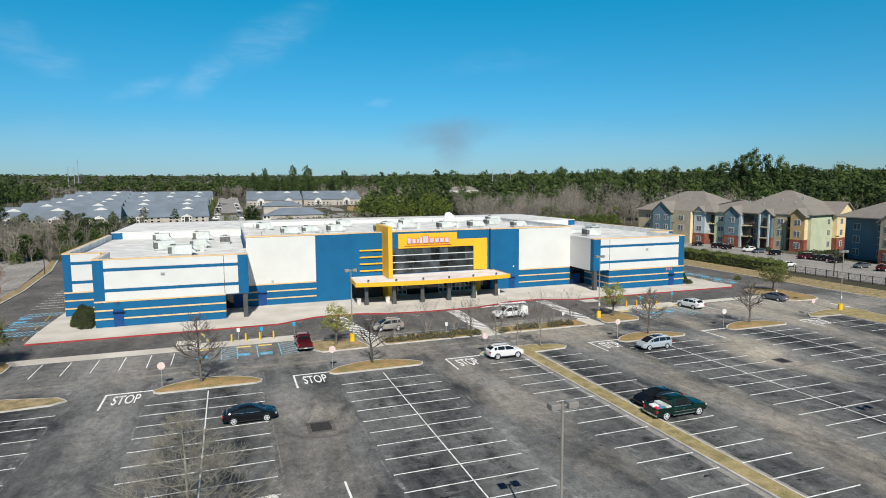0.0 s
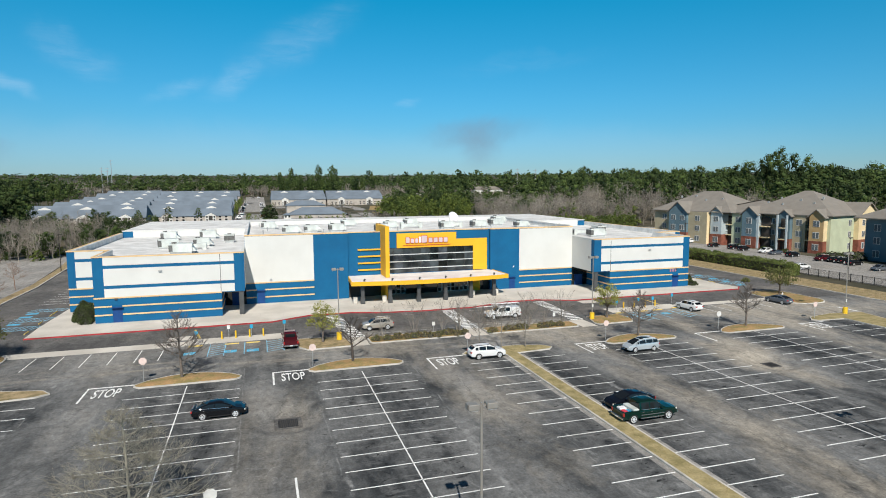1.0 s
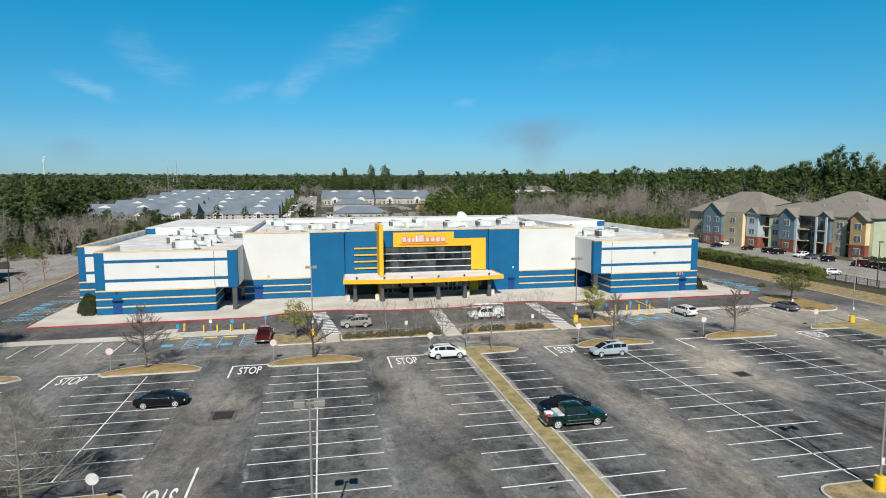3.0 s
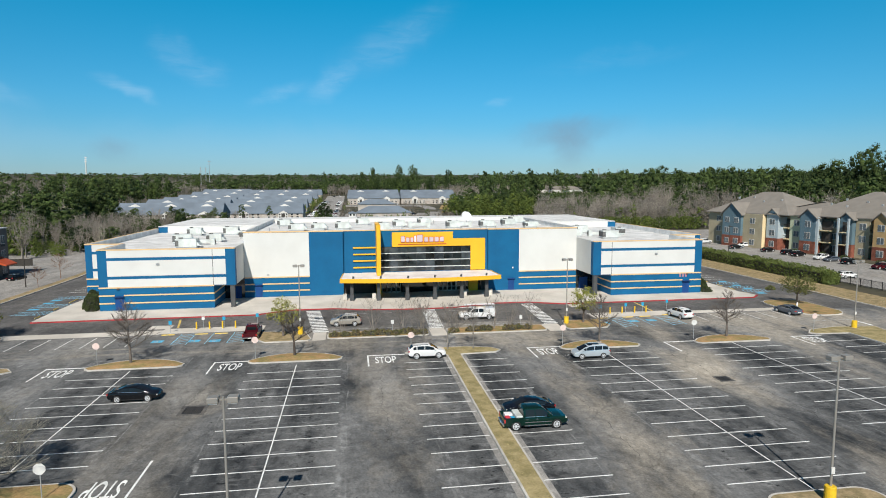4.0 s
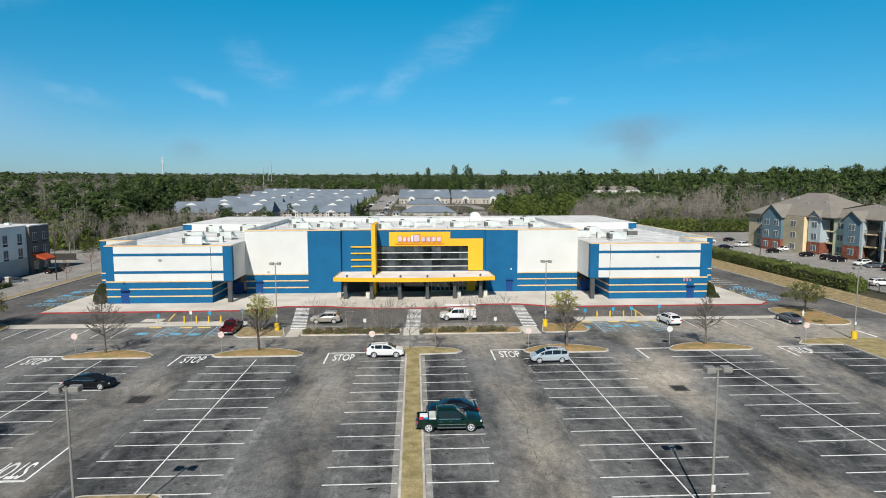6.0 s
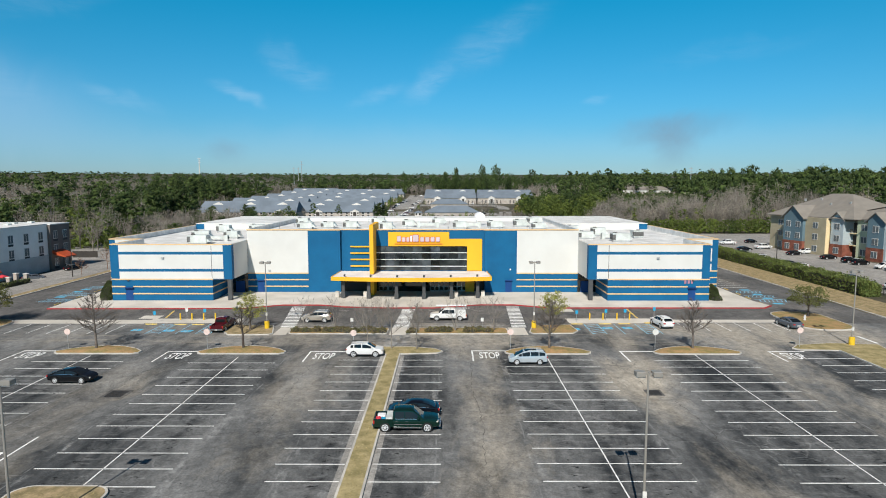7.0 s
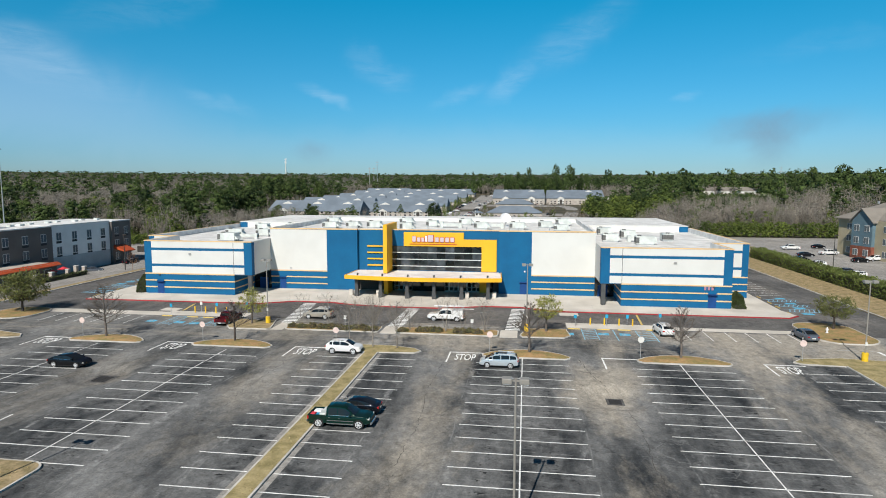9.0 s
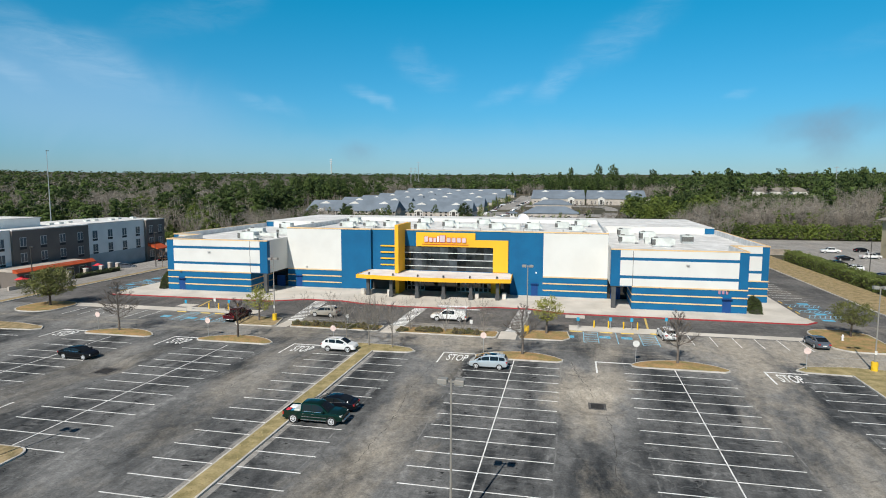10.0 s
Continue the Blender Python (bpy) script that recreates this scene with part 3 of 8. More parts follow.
def ribbon(pts, width, z0, z1, closed=False):
    """A kerb-like strip that follows a plan line, its left side on the line."""
    bm = bmesh.new()
    k = len(pts)
    rows = []
    for i in range(k):
        a = Vector(pts[i - 1] if (i or closed) else pts[0])
        b = Vector(pts[(i + 1) % k] if (i < k - 1 or closed) else pts[-1])
        t = (b - a).normalized()
        nrm = Vector((-t.y, t.x))
        p = Vector(pts[i])
        q = p - nrm * width
        rows.append([bm.verts.new((p.x, p.y, z0)), bm.verts.new((p.x, p.y, z1)), bm.verts.new((q.x, q.y, z1)), bm.verts.new((q.x, q.y, z0))])
    for i in range(k if closed else k - 1):
        a, b = rows[i], rows[(i + 1) % k]
        for c in range(4):
            d = (c + 1) % 4
            bm.faces.new((a[c], a[d], b[d], b[c]))
    if not closed:
        bm.faces.new(rows[0][::-1])
        bm.faces.new(rows[-1])
    bmesh.ops.recalc_face_normals(bm, faces=bm.faces[:])
    return bm


RED_EDGE = [(-27.9, 92.3), (5.5, 92.6), (11.5, 95.6), (18.5, 95.6), (23.0, 94.0), (30.0, 93.2), (38.5, 93.2), (43.0, 94.6), (46.5, 95.9), (52.5, 95.9), (58.5, 93.3), (95.6, 93.3), (97.5, 95.2)]
part("red_kerb", ribbon(RED_EDGE, 0.32, -0.2, 0.16), M["red_kerb"], pavement, "red-painted kerb")
for i in range(34):
    x = -25.0 + i * 3.6
    part("joint", boxes((x, x + 0.04, 96.2, 99.2, 0.14, 0.154)), M["kerb"], pavement)

# concrete gutters between the drive and the front stalls
for name, x0, x1, y0, y1 in (("gutter", -27.5, -6.0, 81.4, 84.0), ("gutter", 73.2, 95.0, 82.4, 84.4), ("gutter", -6.0, 8.4, 81.8, 84.9), ("gutter", 59.6, 73.2, 81.9, 85.2)):
    solid(name, boxes((x0, x1, y0, y1, -0.2, 0.012)), M["concrete"], "pale concrete strip beside the drive", "gutter", kind="structure")

# ---- painted lines ----
LINE_MESH = {}


def stripe(x0, x1, y0, y1, parent=None, mat="line", name="stall_line"):
    """A painted bar, straight along x or y, 8 mm above the asphalt."""
    key = (round(x1 - x0, 2), round(y1 - y0, 2), mat)
    if key not in LINE_MESH:
        me = mesh_of(boxes((0, x1 - x0, 0, y1 - y0, -0.01, 0.008)), name)
        me.materials.append(M[mat])
        LINE_MESH[key] = me
    return shared(name, LINE_MESH[key], parent or lot, Matrix.Translation((x0, y0, 0.004 if y0 > 82 else 0.0)))


def bar(a, b, width, parent=None, mat="line", name="painted_line", z=0.008):
    """A painted bar between two places."""
    a, b = Vector((*a, 0)), Vector((*b, 0))
    t = (b - a).normalized()
    nrm = Vector((-t.y, t.x, 0)) * width / 2
    bm = bmesh.new()
    prism(bm, [(a - nrm)[:2], (b - nrm)[:2], (b + nrm)[:2], (a + nrm)[:2]], -0.01, z)
    return part(name, bm, M[mat], parent or lot)


LW = 0.11
STALLS = [  # x0, x1, first y, step, count, centre
    (9.6, 20.05, 33.9, 2.70, 11, 14.75), (27.5, 32.85, 23.77, 2.743, 15, None), (34.95, 40.15, 23.77, 2.743, 15, None),
    (47.55, 58.6, 29.4, 2.74, 13, 53.0), (65.9, 77.3, 29.2, 2.75, 13, 71.7), (85.0, 90.8, 34.9, 2.81, 11, None),
    (-9.6, 1.55, 39.4, 2.75, 9, -3.9), (-22.9, -17.15, 36.4, 2.80, 10, None)]
for x0, x1, y0, step, count, centre in STALLS:
    for i in range(count):
        wob = 0.06 * math.sin(i * 2.3 + x0)
        stripe(x0, x1, y0 + step * i + wob * 0.5, y0 + step * i + wob * 0.5 + LW)
    if centre:
        stripe(centre, centre + LW, y0 - (2.4 if x0 > 9 else 0.0), y0 + step * (count - 1) + 2.6, name="centre_line")
stripe(14.9, 20.05, 31.2, 31.2 + LW)
for x in (-22.98, -19.9, -16.9, -13.95, -11.05, -8.4):
    stripe(x, x + LW, 75.2, 80.9)
for x in (76.2, 79.1, 82.1, 84.95, 87.9, 90.8):
    stripe(x, x + LW, 76.9, 82.2)


def word_mesh(text, width, height):
    """Solid letters of the built-in font, drawn out to a box of the given size."""
    cu = bpy.data.curves.new("word", "FONT")
    cu.body, cu.extrude, cu.offset = text, 0.009, 0.012
    tmp = new("word", cu)
    dg = bpy.context.evaluated_depsgraph_get()
    me = bpy.data.meshes.new_from_object(tmp.evaluated_get(dg))
    bpy.data.objects.remove(tmp)
    co = np.empty(len(me.vertices) * 3)
    me.vertices.foreach_get("co", co)
    co = co.reshape(-1, 3)
    lo, hi = co.min(0), co.max(0)
    co[:, 0] = (co[:, 0] - lo[0]) / (hi[0] - lo[0]) * width
    co[:, 1] = (co[:, 1] - lo[1]) / (hi[1] - lo[1]) * height
    me.vertices.foreach_set("co", co.ravel())
    me.update()
    me.materials.append(M["line"])
    return me


STOP = word_mesh("STOP", 2.55, 2.7)
for x, y, word in ((-13.75, 66.3, True), (4.95, 66.1, True), (23.15, 66.1, True), (43.8, 66.5, True), (62.75, 66.3, False), (81.7, 66.3, True)):
    stripe(x, x + 4.7, y - 0.28, y, name="stop_bar")
    stripe(x, x + 0.2, y - 4.6, y - 0.28, name="lane_line")
    if word:
        shared("stop_word", STOP, lot, Matrix.Translation((x + 0.95, y - 3.5, 0.0)), "white painted word on asphalt")
stripe(2.6, 6.1, 33.6, 33.88, name="stop_bar")
stripe(5.95, 6.12, 33.85, 39.7, name="lane_line")
shared("stop_word", STOP, lot, Matrix.Translation((5.35, 36.75, 0.0)) @ Matrix.Rotation(math.pi, 4, 'Z'), "white painted word on asphalt")

# crossings from the lot to the doors
for (ax, ay), (bx, by), wid in (((16.9, 79.0), (14.8, 94.6), 2.3), ((33.8, 79.0), (34.2, 92.6), 2.2), ((51.5, 79.0), (52.2, 94.8), 2.2)):
    n_bar = 15
    for i in range(n_bar):
        f = (i + 0.5) / n_bar
        x, y = ax + (bx - ax) * f, ay + (by - ay) * f
        stripe(x - wid / 2, x + wid / 2, y - 0.26, y + 0.26, front_drive, name="crossing_bar")
for x in (18.6, 22.4, 26.2, 37.6, 41.4, 45.2):
    stripe(x, x + 1.7, 91.0, 91.1, front_drive, "line_old", "lane_dash")
for x0, x1 in ((18.4, 31.8), (36.0, 49.5)):
    stripe(x0, x1, 80.4, 80.52, None, "line_old", "lane_line")

for x0, x1, a in ((15.9, 17.7, 0.0), (32.5, 34.8, 0.0), (49.8, 52.3, 0.0)):
    solid("walkway", boxes((x0, x1, 74.6, 79.0, -0.2, 0.02)), M["concrete"], "pale concrete walkway between the planting beds", "walkway", kind="structure")
stripe(39.6, 44.6, 93.0, 93.6, front_drive, "line", "painted_bar")

for a, b in (((71.6, 92.6), (71.2, 85.4)), ((-5.5, 91.0), (-4.4, 85.4))):
    bar(a, b, 0.3, front_drive, "yellow_worn", "yellow_line", z=0.014)
bar((94.6, 89.7), (99.6, 90.0), 0.16, front_drive, "line", "lane_line", z=0.014)
bar((91.9, 74.3), (98.3, 74.2), 0.14, lot, "line_old", "lane_line")
bar((98.5, 74.0), (98.6, 70.2), 0.4, lot, "line", "stop_bar")
for x, y in ((-8.5, 84.8), (59.0, 90.4)):
    solid("kerb_ramp", boxes((x, x + 3.1, y, y + 2.3, -0.2, 0.022)), M["concrete"], "pale concrete ramp pad beside the drive", "ramp", kind="structure")

# accessible stalls
for x in (-2.75, -0.8, 1.65, 4.5, 6.6, 61.6, 63.6, 66.2, 69.4, 71.6):
    stripe(x, x + LW, 75.2, 81.3, None, "blue_line", "blue_line")
for x0, x1 in ((-2.7, -0.75), (4.55, 6.65), (61.65, 63.65), (69.45, 71.65)):
    for i in range(6):
        bar((x0, 75.4 + i), (x1, 76.3 + i), 0.11, None, "blue_line", "blue_hatch")
for x, y in ((-4.9, 77.4), (0.0, 77.0), (2.75, 76.7), (59.6, 78.1), (64.6, 78.7), (67.6, 78.8)):
    stripe(x - 0.75, x + 0.75, y - 0.62, y + 0.62, None, "blue_square", "blue_square")
    # the worn white figure on the square, as a wheel and a bent bar
    part("figure", boxes((x - 0.12, x + 0.02, y - 0.05, y + 0.42, 0.0, 0.012), (x - 0.12, x + 0.28, y - 0.12, y - 0.02, 0.0, 0.012), (x - 0.38, x - 0.26, y - 0.35, y + 0.05, 0.0, 0.012), (x - 0.3, x + 0.12, y - 0.42, y - 0.32, 0.0, 0.012)), M["line_old"], lot)
def aisle(x0, x1, y0, y1):
    """A blue hatched access aisle beside a stall."""
    for y in (y0, y1):
        bar((x0, y), (x1, y), 0.13, front_drive, "blue_line", "blue_line", z=0.014)
    n = int((x1 - x0) / 0.75)
    for i in range(n):
        x = x0 + (x1 - x0) * (i + 0.2) / n
        bar((x, y0), (x + 0.9, y1), 0.13, front_drive, "blue_line", "blue_hatch", z=0.013)


for y0, y1 in ((98.6, 101.2), (105.0, 107.6), (113.2, 115.4)):
    aisle(-34.2, -28.6, y0, y1)
for y0, y1 in ((98.9, 101.2), (103.6, 105.2), (108.2, 110.2)):
    aisle(97.8, 103.2, y0, y1)
for i in range(17):
    if i > 0:
        stripe(-34.5, -29.2, 117.6 + i * 2.75, 117.72 + i * 2.75, front_drive, "line", "stall_line")
    stripe(97.8, 103.0, 114.4 + i * 2.75, 114.52 + i * 2.75, front_drive, "line", "stall_line")
for x, y in ((-32.8, 103.4), (-33.0, 109.0), (-32.9, 111.8), (101.2, 111.5), (101.1, 106.5), (100.9, 102.4), (100.2, 97.4)):
    stripe(x - 0.9, x + 0.9, y - 0.6, y + 0.6, front_drive, "blue_square", "blue_square")


def wheel_stop(x, y, turn=0.0):
    bm = bmesh.new()
    prism(bm, [(-0.9, -0.09), (0.9, -0.09), (0.9, 0.09), (-0.9, 0.09)], 0, 0.13)
    for v in bm.verts:
        if v.co.z > 0.1:
            v.co.y *= 0.6
            v.co.x *= 0.985
    return solid("wheel_stop", bm, M["yellow_worn"], "yellow-painted concrete wheel stop on asphalt", "wheel stop", "wheel stops", m=pose(x, y, 0.0, 0, 0, turn))


for x, y in ((-4.5, 80.9), (0.05, 80.7), (2.8, 80.65), (60.6, 81.2), (64.9, 81.3), (67.9, 81.4), (72.0, 81.9)):
    wheel_stop(x, y)
for x, y in ((-28.9, 96.4), (-29.2, 103.4), (-29.4, 109.6), (-29.5, 111.9), (97.7, 112.2), (97.6, 106.8), (97.4, 102.6), (97.2, 97.3)):
    wheel_stop(x, y, 90)


def bollard(x, y, z=0.012):
    bm = bmesh.new()
    tube(bm, (0, 0, 0), (0, 0, 1.02), 0.11, 0.11, 12)
    tube(bm, (0, 0, 1.02), (0, 0, 1.09), 0.11, 0.05, 12)
    return solid("bollard", bm, M["yellow"], "yellow steel pipe bollard", "bollard", "yellow bollards", m=pose(x, y, z))


for x in (-1.4, 0.45, 2.3, 4.15, 63.3, 65.4, 67.6, 69.6):
    bollard(x, 84.0 if x < 20 else 84.4)


def small_sign(x, y, h, face, label, z=0.012, w=0.42, hh=0.54):
    s = thing("parking_sign", label, "sign", pose(x, y, z), "parking signs")
    bm = bmesh.new()
    tube(bm, (0, 0, 0), (0, 0, h), 0.03, 0.03, 8)
    part("post", bm, M["galv"], s)
    part("plate", boxes((-w / 2, w / 2, -0.055, -0.035, h - hh, h), bevel=0.005), face, s)
    return s


for x, y in ((-4.5, 82.1), (2.55, 83.9), (7.1, 85.4), (60.9, 82.9), (65.65, 83.7), (68.7, 83.9), (73.8, 85.4)):
    small_sign(x, y, 1.8, M["sign_blue"], "small blue accessible parking sign on a steel post")
small_sign(-0.5, 84.4, 1.8, M["sign_pale"], "small white parking sign on a steel post")
for x, y in ((27.0, 76.0), (45.8, 76.2)):
    small_sign(x, y, 2.0, M["sign_pale"], "small pale sign on a post in the bed", z=0.15)


# ---- islands ----
def island(pts, fill, label, name="traffic_island", h=0.15, h_mound=0.0):
    t = thing(name, label, "traffic island", kind="structure")
    part("kerb", ribbon(pts, -0.20, -0.2, h, closed=True), M["kerb"], t, "pale concrete kerb")
    inner = inset(pts, 0.18)
    bm = prism(bmesh.new(), inner, -0.2, h + 0.01)
    bmesh.ops.recalc_face_normals(bm, faces=bm.faces[:])
    if h_mound:
        top = max(bm.faces, key=lambda f: f.calc_center_median().z)
        r = bmesh.ops.poke(bm, faces=[top])
        for v in r["verts"]:
            v.co.z += h_mound
    part("planting", bm, fill, t)
    return t


def lens_plan(x0, x1, y0, y1, skew=0.8):
    """Row-end island: straight south side, bowed north side, blunt noses."""
    out = [(x0 + 0.7, y0), (x1 - 0.7, y0), (x1 - 0.1, y0 + 0.5), (x1, y0 + 1.1)]
    for i in range(1, 10):
        f = i / 10
        x = x1 + (x0 - x1) * f
        out.append((x, y0 + 1.3 + (y1 - y0 - 1.3) * math.sin(math.pi * f) ** skew))
    out += [(x0, y0 + 1.1), (x0 + 0.1, y0 + 0.5)]
    return out


for x0, x1 in ((-9.3, 1.7), (8.9, 20.2), (48.0, 59.0), (66.9, 78.0)):
    island(lens_plan(x0, x1, 64.6, 68.4), M["straw"], "kerbed row-end island with tan pine straw", h_mound=0.2)
# median with its island head
island([(32.95, -60), (34.85, -60), (34.85, 64.6), (39.4, 64.9), (40.2, 65.8), (39.2, 67.0), (36, 68.0), (32, 68.0), (28.6, 67.0), (27.9, 66.2), (28.4, 65.5), (32.0, 65.0), (32.95, 64.4)],
       M["median_grass"], "long kerbed median strip of yellow-green winter grass", "median_strip")
island([(91.2, -60), (97.0, -60), (97.0, 64), (98.0, 69.2), (92, 70.0), (87, 69.0), (85.5, 67.4), (86.3, 66.6), (91.0, 66.4)], M["median_grass"],
       "kerbed end strip of dry winter grass", "median_strip")
island([(-28.0, -60), (-23.0, -60), (-23.0, 64.2), (-18.2, 64.6), (-17.0, 65.5), (-18.0, 66.8), (-23.0, 68.0), (-28.4, 68.0)], M["dry_grass"],
       "kerbed end strip of dry winter grass", "median_strip")
island(rounded(-9.2, 2.4, 32.2, 36.7, 1.7), M["straw"], "kerbed island with tan pine straw")
island(rounded(10.4, 17.3, 22.5, 31.2, 1.4), M["dry_grass"], "kerbed island with dry grass")
island(rounded(48.6, 57.0, 20.0, 27.6, 1.4), M["dry_grass"], "kerbed island with dry grass")
# worn gutter pans beside the median kerbs
for x0, x1 in ((32.42, 32.94), (34.86, 35.36)):
    solid("gutter", boxes((x0, x1, -60, 64.2, -0.1, 0.006)), M["side_lot"], "pale worn gutter pan beside the median kerb", "gutter", kind="structure")
# planting beds before the entrance
island(rounded(17.9, 32.2, 74.9, 78.4, 0.7), M["straw"], "kerbed planting bed with mulch", "planting_bed")
island(rounded(35.0, 49.6, 74.9, 78.4, 0.7), M["straw"], "kerbed planting bed with mulch", "planting_bed")
island([(9.6, 74.2), (15.4, 74.4), (15.8, 75.2), (14.6, 79.9), (8.6, 80.2), (8.3, 76.0)], M["dry_grass"], "kerbed corner planter with dry grass", "planting_bed")
island([(53.0, 75.0), (58.8, 75.2), (59.8, 76.6), (59.4, 80.4), (53.6, 80.2), (52.6, 76.0)], M["straw"], "kerbed corner planter with pine straw", "planting_bed")
island(rounded(93.6, 101.8, 77.3, 90.2, 3.2), M["straw"], "kerbed corner island with pine straw", "planting_bed")
island(rounded(-34.5, -26.2, 75.2, 84.0, 3.4), M["straw"], "kerbed corner island with pine straw", "planting_bed")

# long open cracks in the asphalt
def crack(points, width, seed):
    rng, bm, rows = random.Random(seed), bmesh.new(), []
    for (ax, ay), (bx, by) in zip(points, points[1:]):
        n = max(2, int(math.hypot(bx - ax, by - ay) / 0.5))
        for i in range(n):
            x, y = ax + (bx - ax) * i / n + rng.uniform(-0.16, 0.16), ay + (by - ay) * i / n
            w = width * rng.uniform(0.3, 1.0)
            rows.append([bm.verts.new((x - w, y, dip(x, y) + 0.004)), bm.verts.new((x + w, y, dip(x, y) + 0.004))])
    for a, b in zip(rows, rows[1:]):
        bm.faces.new((a[0], a[1], b[1], b[0]))
    bmesh.ops.recalc_face_normals(bm, faces=bm.faces[:])
    return part("crack", bm, M["soffit"], lot, "dark open crack")


crack([(59.8, 66.0), (60.6, 61.0), (61.6, 56.6), (62.3, 54.2)], 0.05, 1)
crack([(62.9, 50.4), (63.6, 44.0), (63.2, 37.0), (64.0, 30.0)], 0.03, 2)
crack([(43.6, 61.0), (43.2, 52.0), (43.9, 43.0), (43.5, 34.0)], 0.025, 3)
crack([(24.6, 60.0), (24.2, 50.0), (24.8, 41.0)], 0.022, 4)

# drain grates
for (x, y), k in zip(DRAINS, (1.0, 0.7)):
    g = thing("drain_grate", "dark cast-iron drain grate set in asphalt", "drain grate", pose(x, y, -0.56) @ Matrix.Diagonal((k, k, 1, 1)), "drain grates")
    part("apron", boxes((-1.25, 1.25, -1.3, 1.3, -0.05, 0.006)), M["asphalt_drive"], g, "worn concrete apron")
    part("rim", boxes((-0.88, 0.88, -0.92, -0.8, -0.05, 0.02), (-0.88, 0.88, 0.8, 0.92, -0.05, 0.02), (-0.88, -0.78, -0.8, 0.8, -0.05, 0.02), (0.78, 0.88, -0.8, 0.8, -0.05, 0.02), (-0.06, 0.06, -0.8, 0.8, -0.05, 0.02)), M["grate"], g)
    # flat near-black plate gives the shade of the pit by colour
    part("pit_shade", boxes((-0.78, 0.78, -0.8, 0.8, -0.05, 0.010)), M["soffit"], g)
    for i in range(9):
        part("slat", boxes((-0.76 + i * 0.175, -0.68 + i * 0.175, -0.8, 0.8, -0.03, 0.017)), M["grate"], g)

# verges: east bank and west lot
solid("grass_bank", prism(bmesh.new(), [(111.0, -75), (119.5, -75), (119.5, 196), (110.5, 196)], -0.3, 0.10), M["dry_grass"], "long bank of dry tan winter grass", "verge", kind="structure")
part("kerb", ribbon([(111.0, -75), (111.0, 97), (110.5, 196)], -0.3, -0.2, 0.16), M["kerb"], bpy.data.objects["grass_bank"])
solid("apartment_lot", prism(bmesh.new(), [(126.5, 60), (157.0, 60), (157.0, 190), (190, 206), (190, 252), (119.6, 252), (119.6, 196), (126.5, 196)], -0.3, 0.02), M["side_lot"], "pale asphalt car park of the apartments", "parking lot", kind="structure")
west_lot = bmesh.new()
vs = [west_lot.verts.new((x, y, land(x, y) + 0.03)) for x, y in ((-62, 70), (-43.2, 70), (-43.1, 120), (-43.7, 146), (-50.5, 200), (-58, 222), (-95, 222), (-95, 162), (-62, 160))]
west_lot.faces.new(vs)
bmesh.ops.extrude_face_region(west_lot, geom=west_lot.faces[:])
for v in list(west_lot.verts)[:9]:
    v.co.z -= 0.3
bmesh.ops.recalc_face_normals(west_lot, faces=west_lot.faces[:])
solid("hotel_lot", west_lot, M["side_lot"], "pale asphalt car park beside the hotel", "parking lot", kind="structure")
solid("kerb", ribbon([(-41.0, -75), (-41.0, 120), (-41.3, 142), (-44.2, 175), (-48.5, 200)], -0.3, -0.2, 0.16), M["kerb"], "concrete kerb of the west drive", "kerb", kind="structure")


solid("verge", prism(bmesh.new(), [(-43.1, 70), (-41.3, 70), (-41.3, 120), (-41.6, 142), (-44.5, 175), (-48.8, 200), (-50.4, 200), (-46.4, 175), (-43.6, 146), (-43.1, 120)], -1.6, 0.11), M["dry_grass"],
      "narrow verge of dry grass beside the west drive", "verge", kind="structure")

# ---- the cinema ----
cinema = thing("cinema", "white, blue and gold cinema with flat roofs and striped wings", "cinema")
AX = 34.0  # plan axis: the two wings mirror each other about it


def mir(x0, x1, side):
    return (x0, x1) if side < 0 else (2 * AX - x1, 2 * AX - x0)


